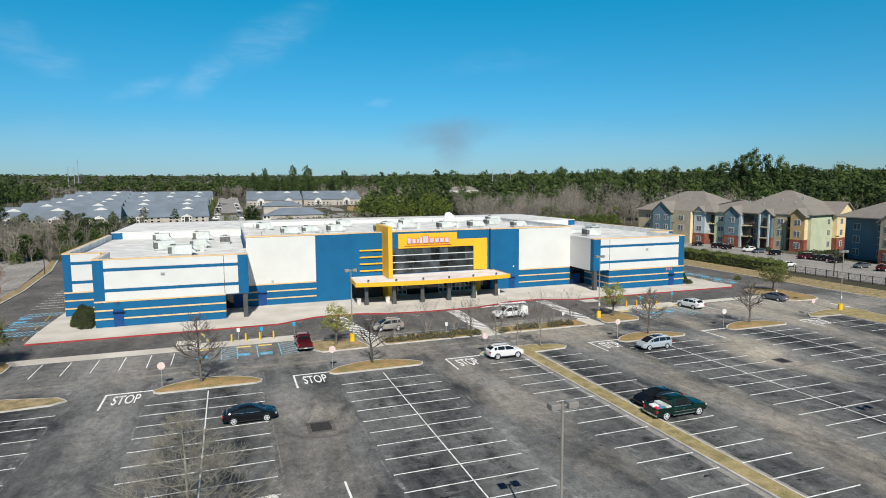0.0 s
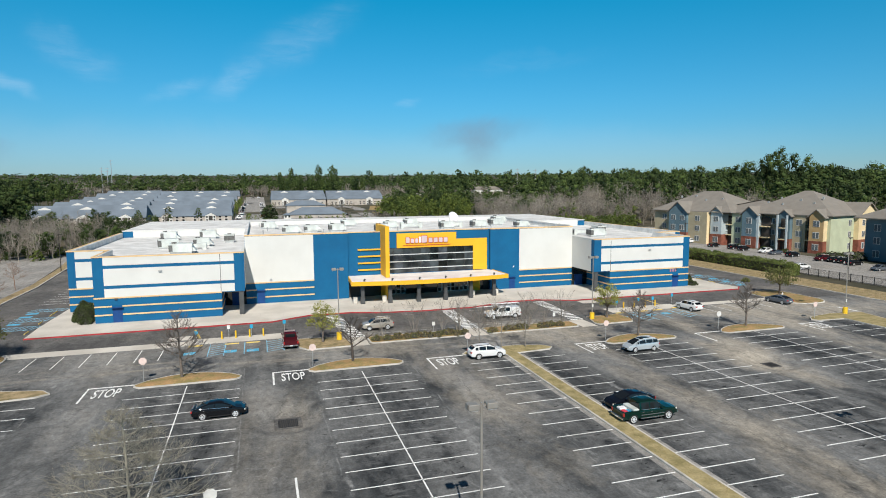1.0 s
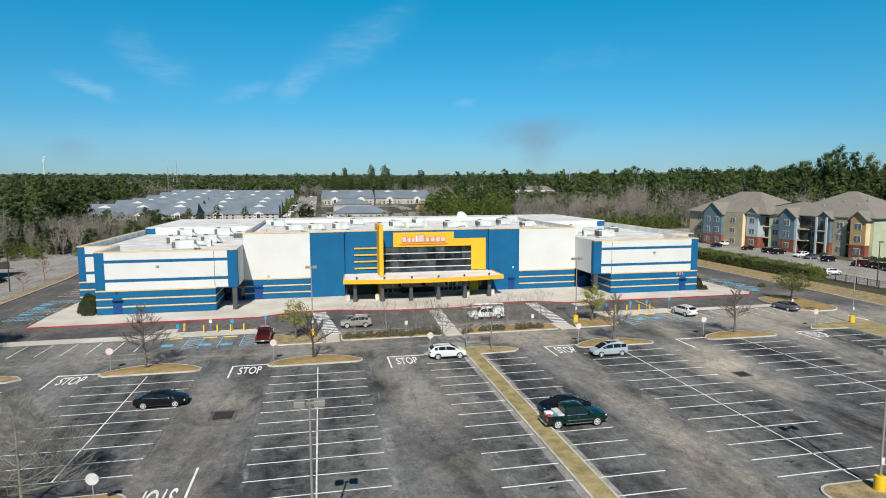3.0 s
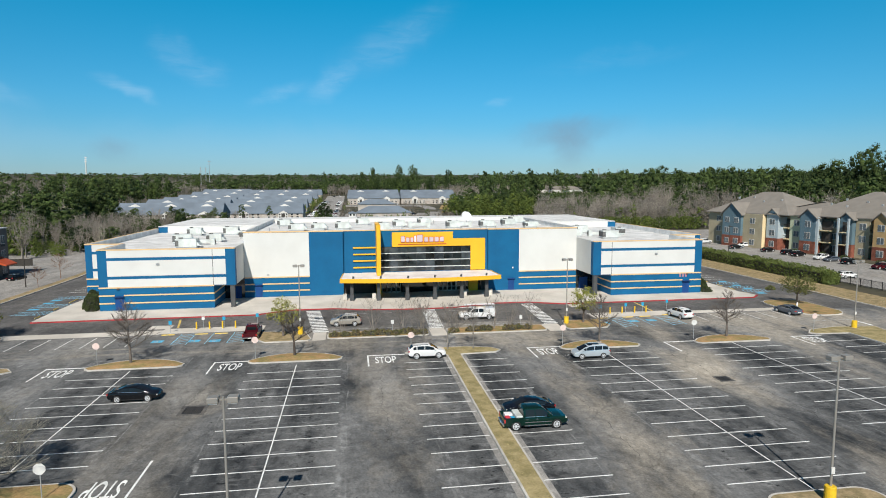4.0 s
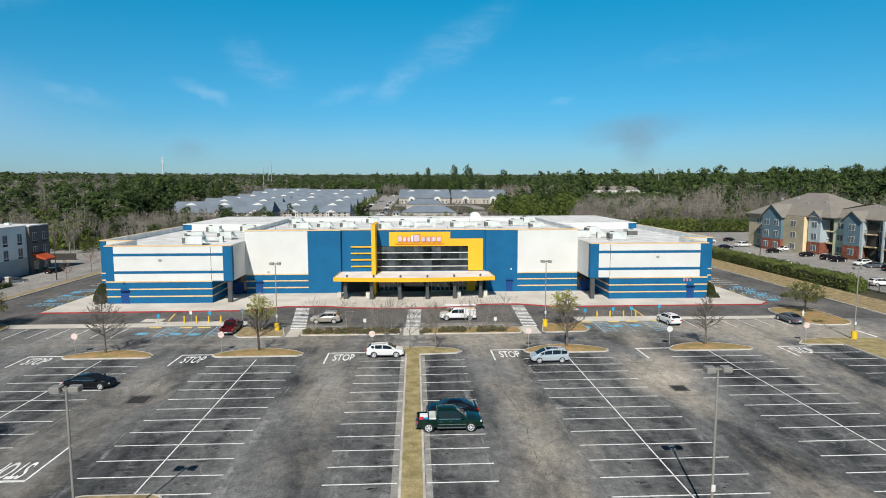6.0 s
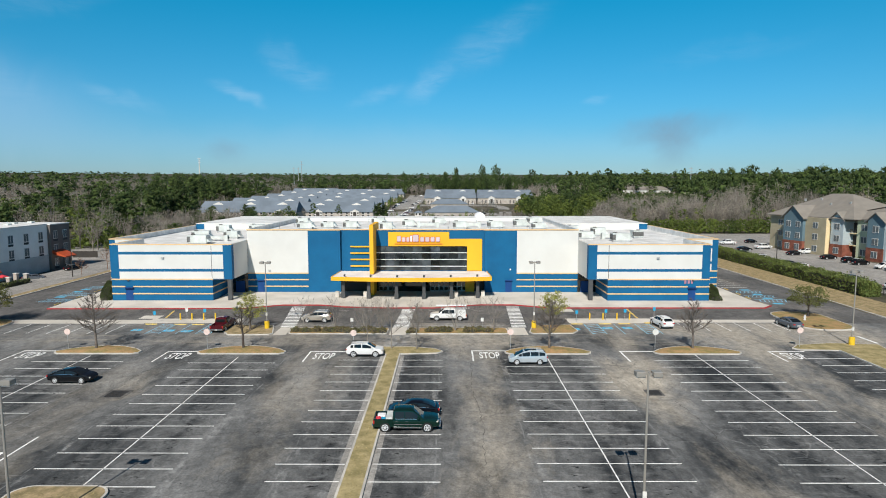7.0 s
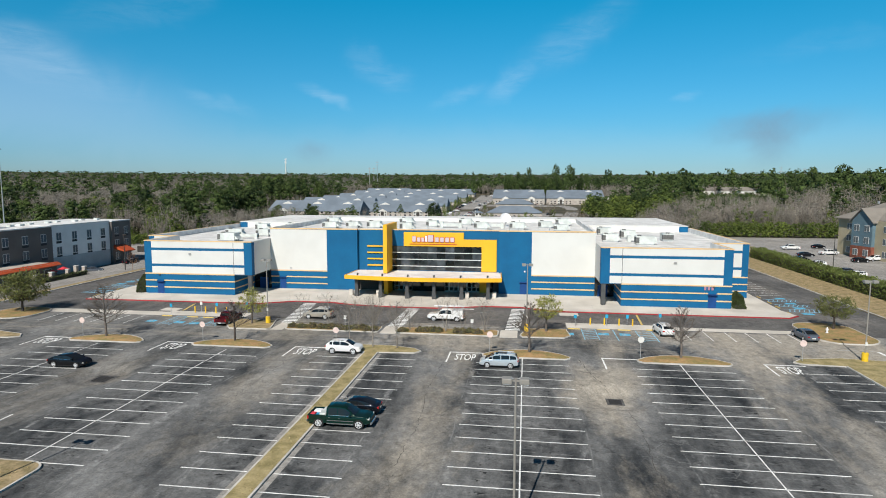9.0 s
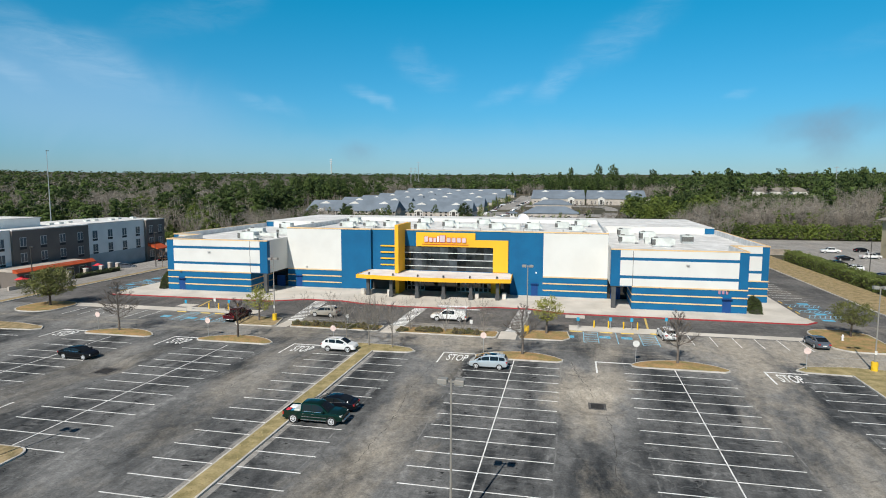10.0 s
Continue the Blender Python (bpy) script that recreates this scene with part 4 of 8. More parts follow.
def wing(side):
    """One striped wing with its recessed ground-floor corner."""
    def X(a, b):
        return mir(a, b, side)
    w = part("front_wall", boxes((*X(-20.6, -2.1), 99.4, 99.75, 0.1, 10.36)), M["blue_wall"], cinema, "blue painted block wing front")
    part("upper_wall", boxes((*X(-2.1, 1.5), 99.4, 99.75, 4.05, 10.36)), M["blue_wall"], w)
    part("side_wall", boxes((*X(-20.6, -20.25), 99.75, 110.4, 0.1, 10.3)), M["blue_wall"], w)
    part("step_wall", boxes((*X(-26.9, -20.25), 110.4, 110.75, 0.1, 10.36)), M["blue_wall"], w)
    part("outer_wall", boxes((*X(-26.9, -26.55), 110.75, 151.0, 0.1, 10.3)), M["blue_wall"], w)
    part("inner_wall", boxes((*X(1.15, 1.5), 99.75, 108.2, 4.05, 10.36)), M["white_wall"], w)
    part("recess_wall", boxes((*X(-2.4, -2.1), 99.75, 108.2, 0.1, 4.05)), M["blue_wall"], w)
    # glazing is a stand-in: its near-black colour holds the corner's shade
    part("recess_back", boxes((*X(-2.1, 1.5), 108.2, 108.5, 0.1, 4.05)), M["window"], w, "back of the open corner, its shade put into near-black glass")
    # white fields between the blue piers and bands
    f = 99.36
    for z0, z1 in ((9.12, 10.36), (5.98, 8.62), (4.16, 5.48)):
        part("white_panel", boxes((*X(-19.1, -0.05), f, 99.5, z0, z1)), M["white_wall"], w, "white stucco field")
        part("white_panel", boxes((*X(-25.7, -21.4), 110.36, 110.5, z0, z1)), M["white_wall"], w, "white stucco field")
    part("control_joint", boxes((*X(-2.2, -2.12), 99.345, 99.4, 4.16, 10.3)), M["column"], w)
    part("side_pier", boxes((*X(1.5, 1.53), 99.4, 100.5, 4.05, 10.36)), M["blue_wall"], w)
    # cream courses
    for z in (4.06, 2.72, 1.40):
        t = 0.11
        if z > 4:
            part("cream_course", boxes((*X(-20.64, -2.06), 99.33, 99.5, z - t, z + t)), M["cream"], w, "cream trim course")
        else:
            part("cream_course", boxes((*X(-20.64, -18.15), 99.33, 99.5, z - t, z + t)), M["cream"], w, "cream trim course")
            part("cream_course", boxes((*X(-16.7, -2.06), 99.33, 99.5, z - t, z + t)), M["cream"], w, "cream trim course")
            part("cream_course", boxes((*X(-2.14, -2.04), 99.5, 108.1, z - t, z + t)), M["cream"], w, "cream trim course")
        part("cream_course", boxes((*X(-26.94, -20.64), 110.33, 110.5, z - t, z + t)), M["cream"], w, "cream trim course")
    part("cornice", boxes((*X(-20.66, 1.56), 99.33, 99.75, 10.36, 10.55), (*X(-26.96, -20.66), 110.33, 110.75, 10.36, 10.55), (*X(-26.96, -26.55), 110.75, 151.0, 10.3, 10.55), (*X(-20.66, -20.25), 99.75, 110.7, 10.3, 10.55)),
         M["cream"], w, "cream parapet cap")
    part("parapet", boxes((*X(-20.3, 1.2), 99.75, 100.0, 9.3, 10.5), (*X(-20.25, -20.0), 100.0, 110.75, 9.3, 10.5), (*X(-26.55, -26.2), 110.75, 151.0, 9.3, 10.5)),
         M["parapet_in"], w, "weathered grey parapet lining")
    part("side_cap", boxes((*X(1.1, 1.52), 99.76, 108.19, 10.36, 10.52)), M["white_wall"], w)
    # blue side pier heads and door
    part("exit_door", boxes((*X(-18.1, -16.75), 99.37, 99.5, 0.15, 2.5), bevel=0.01), M["navy_door"], w, "navy steel exit door")
    part("door_hood", boxes((*X(-18.25, -16.6), 98.9, 99.4, 2.5, 2.62)), M["navy_door"], w)
    part("wall_lamp", boxes((*X(-17.75, -17.35), 99.2, 99.4, 3.72, 3.98), bevel=0.02), M["column"], w, "small dark wall lamp")
    part("wall_lamp", boxes((*X(-11.3, -10.8), 99.15, 99.36, 7.85, 8.15), bevel=0.02), M["galv"], w, "small grey wall lamp")
    # open corner: column and soffit
    cx = X(0.55, 1.3)
    part("corner_column", boxes((cx[0], cx[1], 99.5, 100.25, 0.15, 4.05), bevel=0.03), M["column"], w, "dark grey corner column")
    part("soffit", boxes((*X(-2.1, 1.5), 99.42, 108.1, 3.98, 4.05)), M["soffit"], w)
    part("exit_door", boxes((*X(-0.9, 0.9), 107.97, 108.05, 0.15, 2.4)), M["navy_door"], w)
    # roof
    part("wing_roof", boxes((*X(-20.2, 1.3), 99.9, 151.0, 9.30, 9.42), (*X(-26.3, -20.2), 110.7, 151.0, 9.30, 9.42)), M["roof"], cinema, "stained white roof membrane")
    return w


wing(-1)
wing(1)

# rear hall, a little higher than the wings
rear = part("rear_hall", boxes((-26.2, 94.2, 151.0, 188.0, 0.1, 11.0)), M["blue_wall"], cinema)
part("white_panel", boxes((-24.0, 92.0, 150.94, 151.02, 9.42, 10.86)), M["white_wall"], rear)
part("cornice", boxes((-26.25, 94.25, 150.9, 151.4, 10.86, 11.05)), M["white_wall"], rear)
part("rear_roof", boxes((-26.0, 94.0, 151.3, 187.8, 11.0, 11.06)), M["roof"], cinema)

# main hall: side walls proud, the entrance bay set back between them
main = part("main_hall", boxes((1.5, 66.5, 109.4, 150.9, 0.1, 11.55)), M["blue_wall"], cinema, "blue painted block hall")
part("front_wall", boxes((1.5, 19.8, 108.2, 109.4, 0.1, 12.35)), M["blue_wall"], main)
part("front_wall", boxes((48.2, 66.5, 108.2, 109.4, 0.1, 12.35)), M["blue_wall"], main)
part("bay_wall", boxes((19.8, 48.2, 109.05, 109.4, 4.0, 12.35)), M["blue_wall"], main)
for x0, x1 in ((1.52, 13.45), (54.5, 66.48)):
    part("white_panel", boxes((x0, x1, 108.15, 108.3, 4.0, 12.3)), M["white_wall"], main, "tall white stucco field")
for z in (3.9, 2.62, 1.30):
    t = 0.11
    for x0, x1 in ((1.52, 13.45), (54.5, 66.48)):
        if z < 3 and x0 < 20:
            part("cream_course", boxes((x0, 3.25, 108.12, 108.3, z - t, z + t), (4.75, x1, 108.12, 108.3, z - t, z + t)), M["cream"], main, "cream trim course")
        else:
            part("cream_course", boxes((x0, x1, 108.12, 108.3, z - t, z + t)), M["cream"], main, "cream trim course")
part("cornice", boxes((1.45, 19.85, 108.12, 108.55, 12.35, 12.58), (48.15, 66.55, 108.12, 108.55, 12.35, 12.58), (19.85, 48.15, 108.97, 109.4, 12.35, 12.52)), M["cream"], main, "cream parapet cap")
part("parapet", boxes((1.5, 66.5, 109.4, 109.6, 11.5, 12.45), (1.5, 1.85, 109.6, 150.9, 11.5, 12.55), (66.15, 66.5, 109.6, 150.9, 11.5, 12.55)), M["parapet_in"], main, "weathered grey parapet lining")
part("parapet_cap", boxes((1.4, 1.95, 108.56, 150.9, 12.55, 12.66), (66.05, 66.6, 108.56, 150.9, 12.55, 12.66)), M["roof"], main)
part("rear_parapet", boxes((1.85, 66.15, 150.4, 150.9, 11.5, 12.5)), M["white_wall"], main)
part("main_roof", boxes((1.85, 66.15, 109.6, 150.5, 11.55, 11.66)), M["roof"], cinema, "stained white roof membrane")
for x in (3.4, 52.3):
    part("exit_door", boxes((x, x + 1.25, 108.14, 108.3, 0.15, 2.45), bevel=0.01), M["navy_door"], main, "navy steel exit door")
    part("door_hood", boxes((x - 0.12, x + 1.37, 107.8, 108.2, 2.45, 2.56)), M["navy_door"], main)
part("wall_lamp", boxes((5.6, 6.0, 107.98, 108.2, 4.3, 4.6), bevel=0.02), M["galv"], main)
part("wall_lamp", boxes((53.1, 53.35, 108.0, 108.2, 4.5, 4.8), bevel=0.02), M["sign_white"], main)

# entrance bay: gold frame, glazing, fin and canopy
bay = part("entrance_bay", boxes((44.75, 47.7, 108.75, 109.1, 4.35, 10.65), (29.2, 41.2, 108.75, 109.1, 9.2, 12.0), (41.2, 44.75, 108.75, 109.1, 9.2, 10.65)), M["gold"], cinema, "gold metal frame round the big window")
part("glazing", boxes((26.8, 44.75, 108.99, 109.04, 4.35, 9.2)), M["window"], bay, "dark reflective glass")
pane_me = {}
for i in range(10):
    for z0, z1 in ((4.35, 5.2), (5.2, 6.55), (6.55, 7.9), (7.9, 9.2)):
        key = round(z1 - z0, 2)
        if key not in pane_me:
            pane_me[key] = mesh_of(boxes((0.03, 1.765, -0.03, 0.0, 0.06, z1 - z0 - 0.06)), "pane")
            pane_me[key].materials.append(M["lobby_pane"])
        shared("pane", pane_me[key], bay, Matrix.Translation((26.8 + i * 1.795, 108.985, z0)) @ Matrix.Rotation(radians(0.5 * math.sin(i * 3.1 + z0)), 4, 'Z'))
for z in (5.2, 6.55, 7.9):
    part("transom", boxes((26.8, 44.75, 108.82, 108.95, z - 0.075, z + 0.075)), M["mullion"], bay, "aluminium transom bar")
for i in range(1, 10):
    x = 26.8 + i * 1.795
    part("mullion", boxes((x - 0.025, x + 0.025, 108.90, 108.94, 4.35, 9.2)), M["dark_frame"], bay)
for z in (9.1, 7.82, 6.55, 5.25):
    part("gold_bar", boxes((21.7, 26.05, 108.78, 109.06, z - 0.12, z + 0.12)), M["gold"], bay, "gold trim bar")
part("fin", boxes((26.05, 26.8, 104.2, 109.04, 4.3, 13.7), (26.05, 26.8, 109.04, 113.5, 11.6, 13.7)), M["gold"], cinema, "tall gold fin wall")
part("fin_leg", boxes((26.05, 26.8, 104.6, 109.0, 0.15, 3.6)), M["gold"], cinema)
# letters of the name as plain blocks: pale fill on a red outline
sign = thing("name_sign", "plain block letters in lilac, white and red on a gold panel", "sign")
x = 30.9
for wid, hgt, mat in ((1.05, 1.25, "sign_lilac"), (0.95, 1.0, "sign_lilac"), (0.8, 1.0, "sign_lilac"), (0.55, 1.35, "sign_white"), (1.55, 1.5, "sign_lilac"), (1.1, 1.05, "sign_lilac"), (1.1, 1.05, "sign_lilac"), (1.1, 1.05, "sign_lilac"), (1.1, 1.05, "sign_lilac")):
    bm = bmesh.new()
    prism(bm, rounded(x, x + wid * 0.82, 10.02, 10.02 + hgt, 0.16, 3), -0.05, 0.05)
    bmesh.ops.transform(bm, matrix=Matrix(((1, 0, 0, 0), (0, 0, 1, 108.66), (0, 1, 0, 0), (0, 0, 0, 1))), verts=bm.verts[:])
    bmesh.ops.recalc_face_normals(bm, faces=bm.faces[:])
    part("letter_block", bm, M["sign_red"], sign)
    bm = bmesh.new()
    prism(bm, rounded(x + 0.05, x + wid * 0.74, 10.12, 9.96 + hgt, 0.12, 3), -0.04, 0.04)
    bmesh.ops.transform(bm, matrix=Matrix(((1, 0, 0, 0), (0, 0, 1, 108.60), (0, 1, 0, 0), (0, 0, 0, 1))), verts=bm.verts[:])
    bmesh.ops.recalc_face_normals(bm, faces=bm.faces[:])
    part("letter_face", bm, M[mat], sign)
    x += wid * 0.93
part("underline", boxes((30.4, 39.9, 108.62, 108.75, 9.60, 9.70)), M["sign_red"], sign)
number = thing("wall_number", "faded plain number bars above the exit door", "sign", pose(84.0, 99.3, 3.3))
for i in range(3):
    part("number_bar", boxes((i * 0.6, i * 0.6 + 0.36, -0.03, 0.05, 0, 0.62), bevel=0.03), M["sign_faded"], number)

# canopy with a shallow bow
can = bmesh.new()
arc = [(19.35 + 29.6 * i / 16, 101.0 - 1.5 * math.sin(math.pi * i / 16)) for i in range(17)]
prism(can, [(19.85, 108.2), *arc, (48.5, 108.2), (48.2, 108.2), (48.15, 109.0), (19.85, 109.0)], 3.62, 4.22)
bmesh.ops.recalc_face_normals(can, faces=can.faces[:])
canopy = part("canopy", can, M["canopy_top"], cinema, "white canopy roof with stains")
part("fascia", ribbon([(19.8, 108.15), *arc, (48.55, 108.15)], 0.12, 3.58, 4.32), M["gold"], canopy, "gold fascia")
part("soffit", prism(bmesh.new(), [(19.9, 108.1), *[(a, b + 0.1) for a, b in arc], (48.4, 108.1)], 3.56, 3.615), M["soffit"], canopy)
for i in range(6):
    lx = 21.6 + i * 4.95
    bm = bmesh.new()
    tube(bm, (lx, 102.0 - 1.3 * math.sin(math.pi * (lx - 19.3) / 29.6), 4.22), (lx + 0.1, 101.9 - 1.3 * math.sin(math.pi * (lx - 19.3) / 29.6), 4.62), 0.14, 0.2, 8)
    part("spot_lamp", bm, M["column"], canopy, "small dark flood lamp")
for x, y in ((21.35, 102.0), (26.2, 101.3), (31.4, 100.9), (36.5, 100.9), (41.6, 101.3), (46.5, 102.0)):
    c = part("canopy_column", boxes((x - 0.3, x + 0.3, y - 0.3, y + 0.3, 0.15, 3.58), bevel=0.04), M["column"], cinema, "dark grey canopy column")
    part("column_base", boxes((x - 0.38, x + 0.38, y - 0.38, y + 0.38, 0.15, 1.25), bevel=0.04), M["column"], c)
for x, y in ((20.1, 102.6), (25.4, 102.7), (42.5, 103.0), (47.6, 103.6)):
    b = thing("litter_bin", "pale concrete litter bin on the pavement", "bin", pose(x, y, 0.15), "bins")
    part("body", boxes((-0.36, 0.36, -0.36, 0.36, 0, 1.0), bevel=0.05), M["concrete"], b)
    part("lid", boxes((-0.38, 0.38, -0.38, 0.38, 1.0, 1.14), bevel=0.05), M["kerb"], b)

# entrance doors under the canopy
doors = part("lobby_wall", boxes((19.8, 26.05, 109.1, 109.4, 0.15, 4.0)), M["soffit"], cinema)
part("side_panel", boxes((47.0, 48.2, 109.1, 109.4, 0.15, 4.0)), M["soffit"], doors)
part("lobby_glass", boxes((26.8, 47.0, 109.2, 109.3, 0.15, 4.0)), M["window"], doors, "dark lobby glass")
part("gold_pier", boxes((44.4, 46.2, 108.7, 109.2, 0.15, 4.0)), M["gold"], doors, "gold pier")
for x0 in (27.2, 37.4, 41.0):
    for i in range(4):
        dx = x0 + i * 0.92
        part("door_frame", boxes((dx, dx + 0.09, 109.1, 109.2, 0.15, 2.75), (dx + 0.78, dx + 0.87, 109.1, 109.2, 0.15, 2.75), (dx, dx + 0.87, 109.1, 109.2, 0.15, 0.34),
             (dx, dx + 0.87, 109.1, 109.2, 1.05, 1.14), (dx, dx + 0.87, 109.1, 109.2, 2.05, 2.14), (dx, dx + 0.87, 109.1, 109.2, 2.7, 2.8)), M["mullion"], doors, "white-framed glass door")


def hvac(name, x, y, z, sx, sy, sz, dark_side=0, turn=0.0):
    u = thing("rooftop_unit", "pale grey-green sheet-metal rooftop air unit on a kerb", "air conditioner", pose(x, y, z, 0, 0, turn), "rooftop units")
    part("curb", boxes((-sx / 2 + 0.1, sx / 2 - 0.1, -sy / 2 + 0.1, sy / 2 - 0.1, 0, 0.3)), M["galv"], u)
    part("casing", boxes((-sx / 2, sx / 2, -sy / 2, sy / 2, 0.3, sz), bevel=0.03), M["hvac"], u)
    part("coil", boxes((-sx / 2 - 0.03, -sx / 2 + 0.6, -sy / 2 - 0.03, sy / 2 + 0.03, 0.45, sz - 0.25)), M["hvac_dark"], u, "dark condenser coil")
    bm = bmesh.new()
    tube(bm, (-sx / 2 + 0.75, 0, sz), (-sx / 2 + 0.75, 0, sz + 0.18), 0.42, 0.42, 14)
    part("fan_ring", bm, M["hvac_dark"], u)
    hood = bmesh.new()
    prism(hood, [(0, 0.0), (0.7, 0.0), (0.0, 0.75)], -sy / 2 + 0.2, sy / 2 - 0.2)
    bmesh.ops.transform(hood, matrix=Matrix(((1, 0, 0, sx / 2), (0, 0, 1, 0), (0, 1, 0, 0.5), (0, 0, 0, 1))), verts=hood.verts[:])
    bmesh.ops.recalc_face_normals(hood, faces=hood.faces[:])
    part("hood", hood, M["hvac"], u)
    return u


for x, y, sx, sy, sz, turn in ((-12.6, 121.0, 3.6, 2.2, 1.9, 10), (-9.2, 111.3, 3.8, 2.4, 1.8, 0), (-6.8, 123.5, 3.0, 2.2, 1.7, 0), (-15.0, 141, 3.2, 2.2, 1.8, 0), (-7.0, 142, 3.4, 2.2, 1.9, 0),
                              (-2.0, 131, 2.6, 2.0, 1.7, 90), (77.0, 116.3, 3.6, 2.2, 1.8, 0), (76.0, 130.5, 3.2, 2.2, 1.9, 0), (83.3, 125.5, 3.0, 2.2, 1.7, 90), (71.0, 122.0, 3.2, 2.0, 1.7, 0), (72, 140, 3.2, 2.2, 1.8, 0)):
    hvac("unit", x, y, 9.42, sx, sy, sz, turn=turn)
for x, y, sx, sz in ((10.1, 121.0, 3.2, 1.5), (14.4, 124.0, 2.8, 1.4), (19.5, 123.5, 3.0, 1.6), (28.0, 117.8, 2.6, 1.7), (32.0, 128, 2.6, 1.6), (43.6, 123.0, 3.0, 1.6), (51.4, 124.0, 3.2, 1.6), (57.6, 129, 3.0, 1.6), (60.6, 121, 2.8, 1.4),
                     (6.0, 136, 3.0, 1.6), (24, 138, 3.0, 1.6), (62, 138, 3.2, 1.7), (38.8, 137, 3.0, 1.5)):
    hvac("unit", x, y, 11.66, sx, 2.1, sz)
# ducts, pipes and the dish
for x, y, z, sx in ((-8.0, 117.5, 9.42, 5.0), (77.5, 122.0, 9.42, 6.0), (36.5, 126.5, 11.66, 5.0), (46.0, 126.5, 11.66, 5.0)):
    d = thing("roof_duct", "pale insulated duct run on the roof", "duct", pose(x, y, z), "roof ducts")
    part("run", boxes((-sx / 2, sx / 2, -0.4, 0.4, 0.35, 1.05), bevel=0.06), M["hvac"], d)
    part("riser", boxes((-sx / 2, -sx / 2 + 0.8, -0.5, 0.5, 0.0, 1.4), bevel=0.05), M["hvac"], d)
    part("riser", boxes((sx / 2 - 0.8, sx / 2, -0.5, 0.5, 0.0, 1.2), bevel=0.05), M["hvac"], d)
dish = thing("satellite_dish", "white satellite dish on a short roof mast", "satellite dish", pose(48.6, 133.0, 11.66))
bm = bmesh.new()
tube(bm, (0, 0, 0), (0, 0, 1.3), 0.09, 0.07, 8)
part("mast", bm, M["galv"], dish)
bm = bmesh.new()
bmesh.ops.create_uvsphere(bm, u_segments=20, v_segments=12, radius=1.5)
bmesh.ops.delete(bm, geom=[v for v in bm.verts if v.co.z > -0.55], context='VERTS')
bmesh.ops.solidify(bm, geom=bm.faces[:], thickness=0.06)
bmesh.ops.transform(bm, matrix=pose(0, 0.3, 2.0, 55, 0, 15) @ Matrix.Translation((0, 0, 0.9)), verts=bm.verts[:])
part("reflector", bm, M["sign_white"], dish, smooth=True)
rng_roof = random.Random(5)
for i in range(16):
    x, y = rng_roof.uniform(4, 64), rng_roof.uniform(112, 148)
    bm = bmesh.new()
    tube(bm, (0, 0, 0), (0, 0, 0.7), 0.09, 0.09, 8)
    tube(bm, (0, 0, 0.7), (0, 0, 0.85), 0.2, 0.12, 8)
    solid("roof_vent", bm, M["galv"], "small galvanised roof vent pipe", "vent", "roof vents", m=pose(x, y, 11.66))


# ---- lamps and signs ----
def lot_lamp(x, y, h=10.0, z=0.15, turn=0.0, base=True):
    t = thing("street_lamp", "grey twin-headed car park lamp on a yellow concrete base", "street lamp", pose(x, y, z, 0, 0, turn), "car park lamps")
    if base:
        bm = bmesh.new()
        tube(bm, (0, 0, -0.1), (0, 0, 1.0), 0.36, 0.36, 16)
        tube(bm, (0, 0, 1.0), (0, 0, 1.04), 0.36, 0.30, 16)
        part("base", bm, M["yellow"], t, "yellow-painted concrete base")
    bm = bmesh.new()
    tube(bm, (0, 0, 0.9), (0, 0, h - 0.1), 0.085, 0.062, 10)
    part("pole", bm, M["pole"], t)
    for s in (-1, 1):
        part("arm", boxes((min(s * 0.05, s * 0.26), max(s * 0.05, s * 0.26), -0.05, 0.05, h - 0.30, h - 0.2)), M["pole"], t)
        head = part("lamp_head", boxes((min(s * 0.22, s * 0.80), max(s * 0.22, s * 0.80), -0.28, 0.28, h - 0.40, h - 0.08), bevel=0.03), M["pole"], t)
        part("lens", boxes((min(s * 0.27, s * 0.75), max(s * 0.27, s * 0.75), -0.22, 0.22, h - 0.44, h - 0.38)), M["lens"], head)
    part("wire_box", boxes((-0.13, 0.13, -0.15, -0.07, 1.9, 2.35), bevel=0.01), M["sign_pale"], t)
    return t


for x, y in ((14.75, 24.5), (52.75, 26.15), (14.1, 78.0), (53.6, 78.4), (94.3, 69.0)):
    lot_lamp(x, y)


def stop_sign(x, y, z=0.16, face="sign_back", turn=0.0, h=2.55):
    t = thing("stop_sign", "sun-faded eight-sided road sign on a steel post in an island", "road sign", pose(x, y, z, 0, 0, turn), "stop signs")
    bm = bmesh.new()
    tube(bm, (0, 0, -0.1), (0, 0, h - 0.1), 0.035, 0.035, 8)
    part("post", bm, M["galv"], t)
    bm = bmesh.new()
    tube(bm, (0, -0.05, h - 0.38), (0, -0.075, h - 0.38), 0.42, 0.42, 8)
    bmesh.ops.rotate(bm, verts=bm.verts[:], cent=(0, 0, h - 0.38), matrix=Matrix.Rotation(radians(22.5), 3, 'Y'))
    plate = part("plate", bm, M[face], t)
    bm = bmesh.new()
    tube(bm, (0, -0.075, h - 0.38), (0, -0.079, h - 0.38), 0.37, 0.37, 8)
    bmesh.ops.rotate(bm, verts=bm.verts[:], cent=(0, 0, h - 0.38), matrix=Matrix.Rotation(radians(22.5), 3, 'Y'))
    part("face", bm, M["sign_pale"] if face == "sign_pale" else M["sign_back"], plate)
    return t


for i, (x, y) in enumerate(((-8.5, 67.0), (9.6, 67.0), (28.7, 66.4), (48.9, 67.0), (67.6, 67.0), (86.8, 68.0), (0.68, 34.4))):
    stop_sign(x, y, face="sign_pale" if i in (4, 6) else "sign_back")


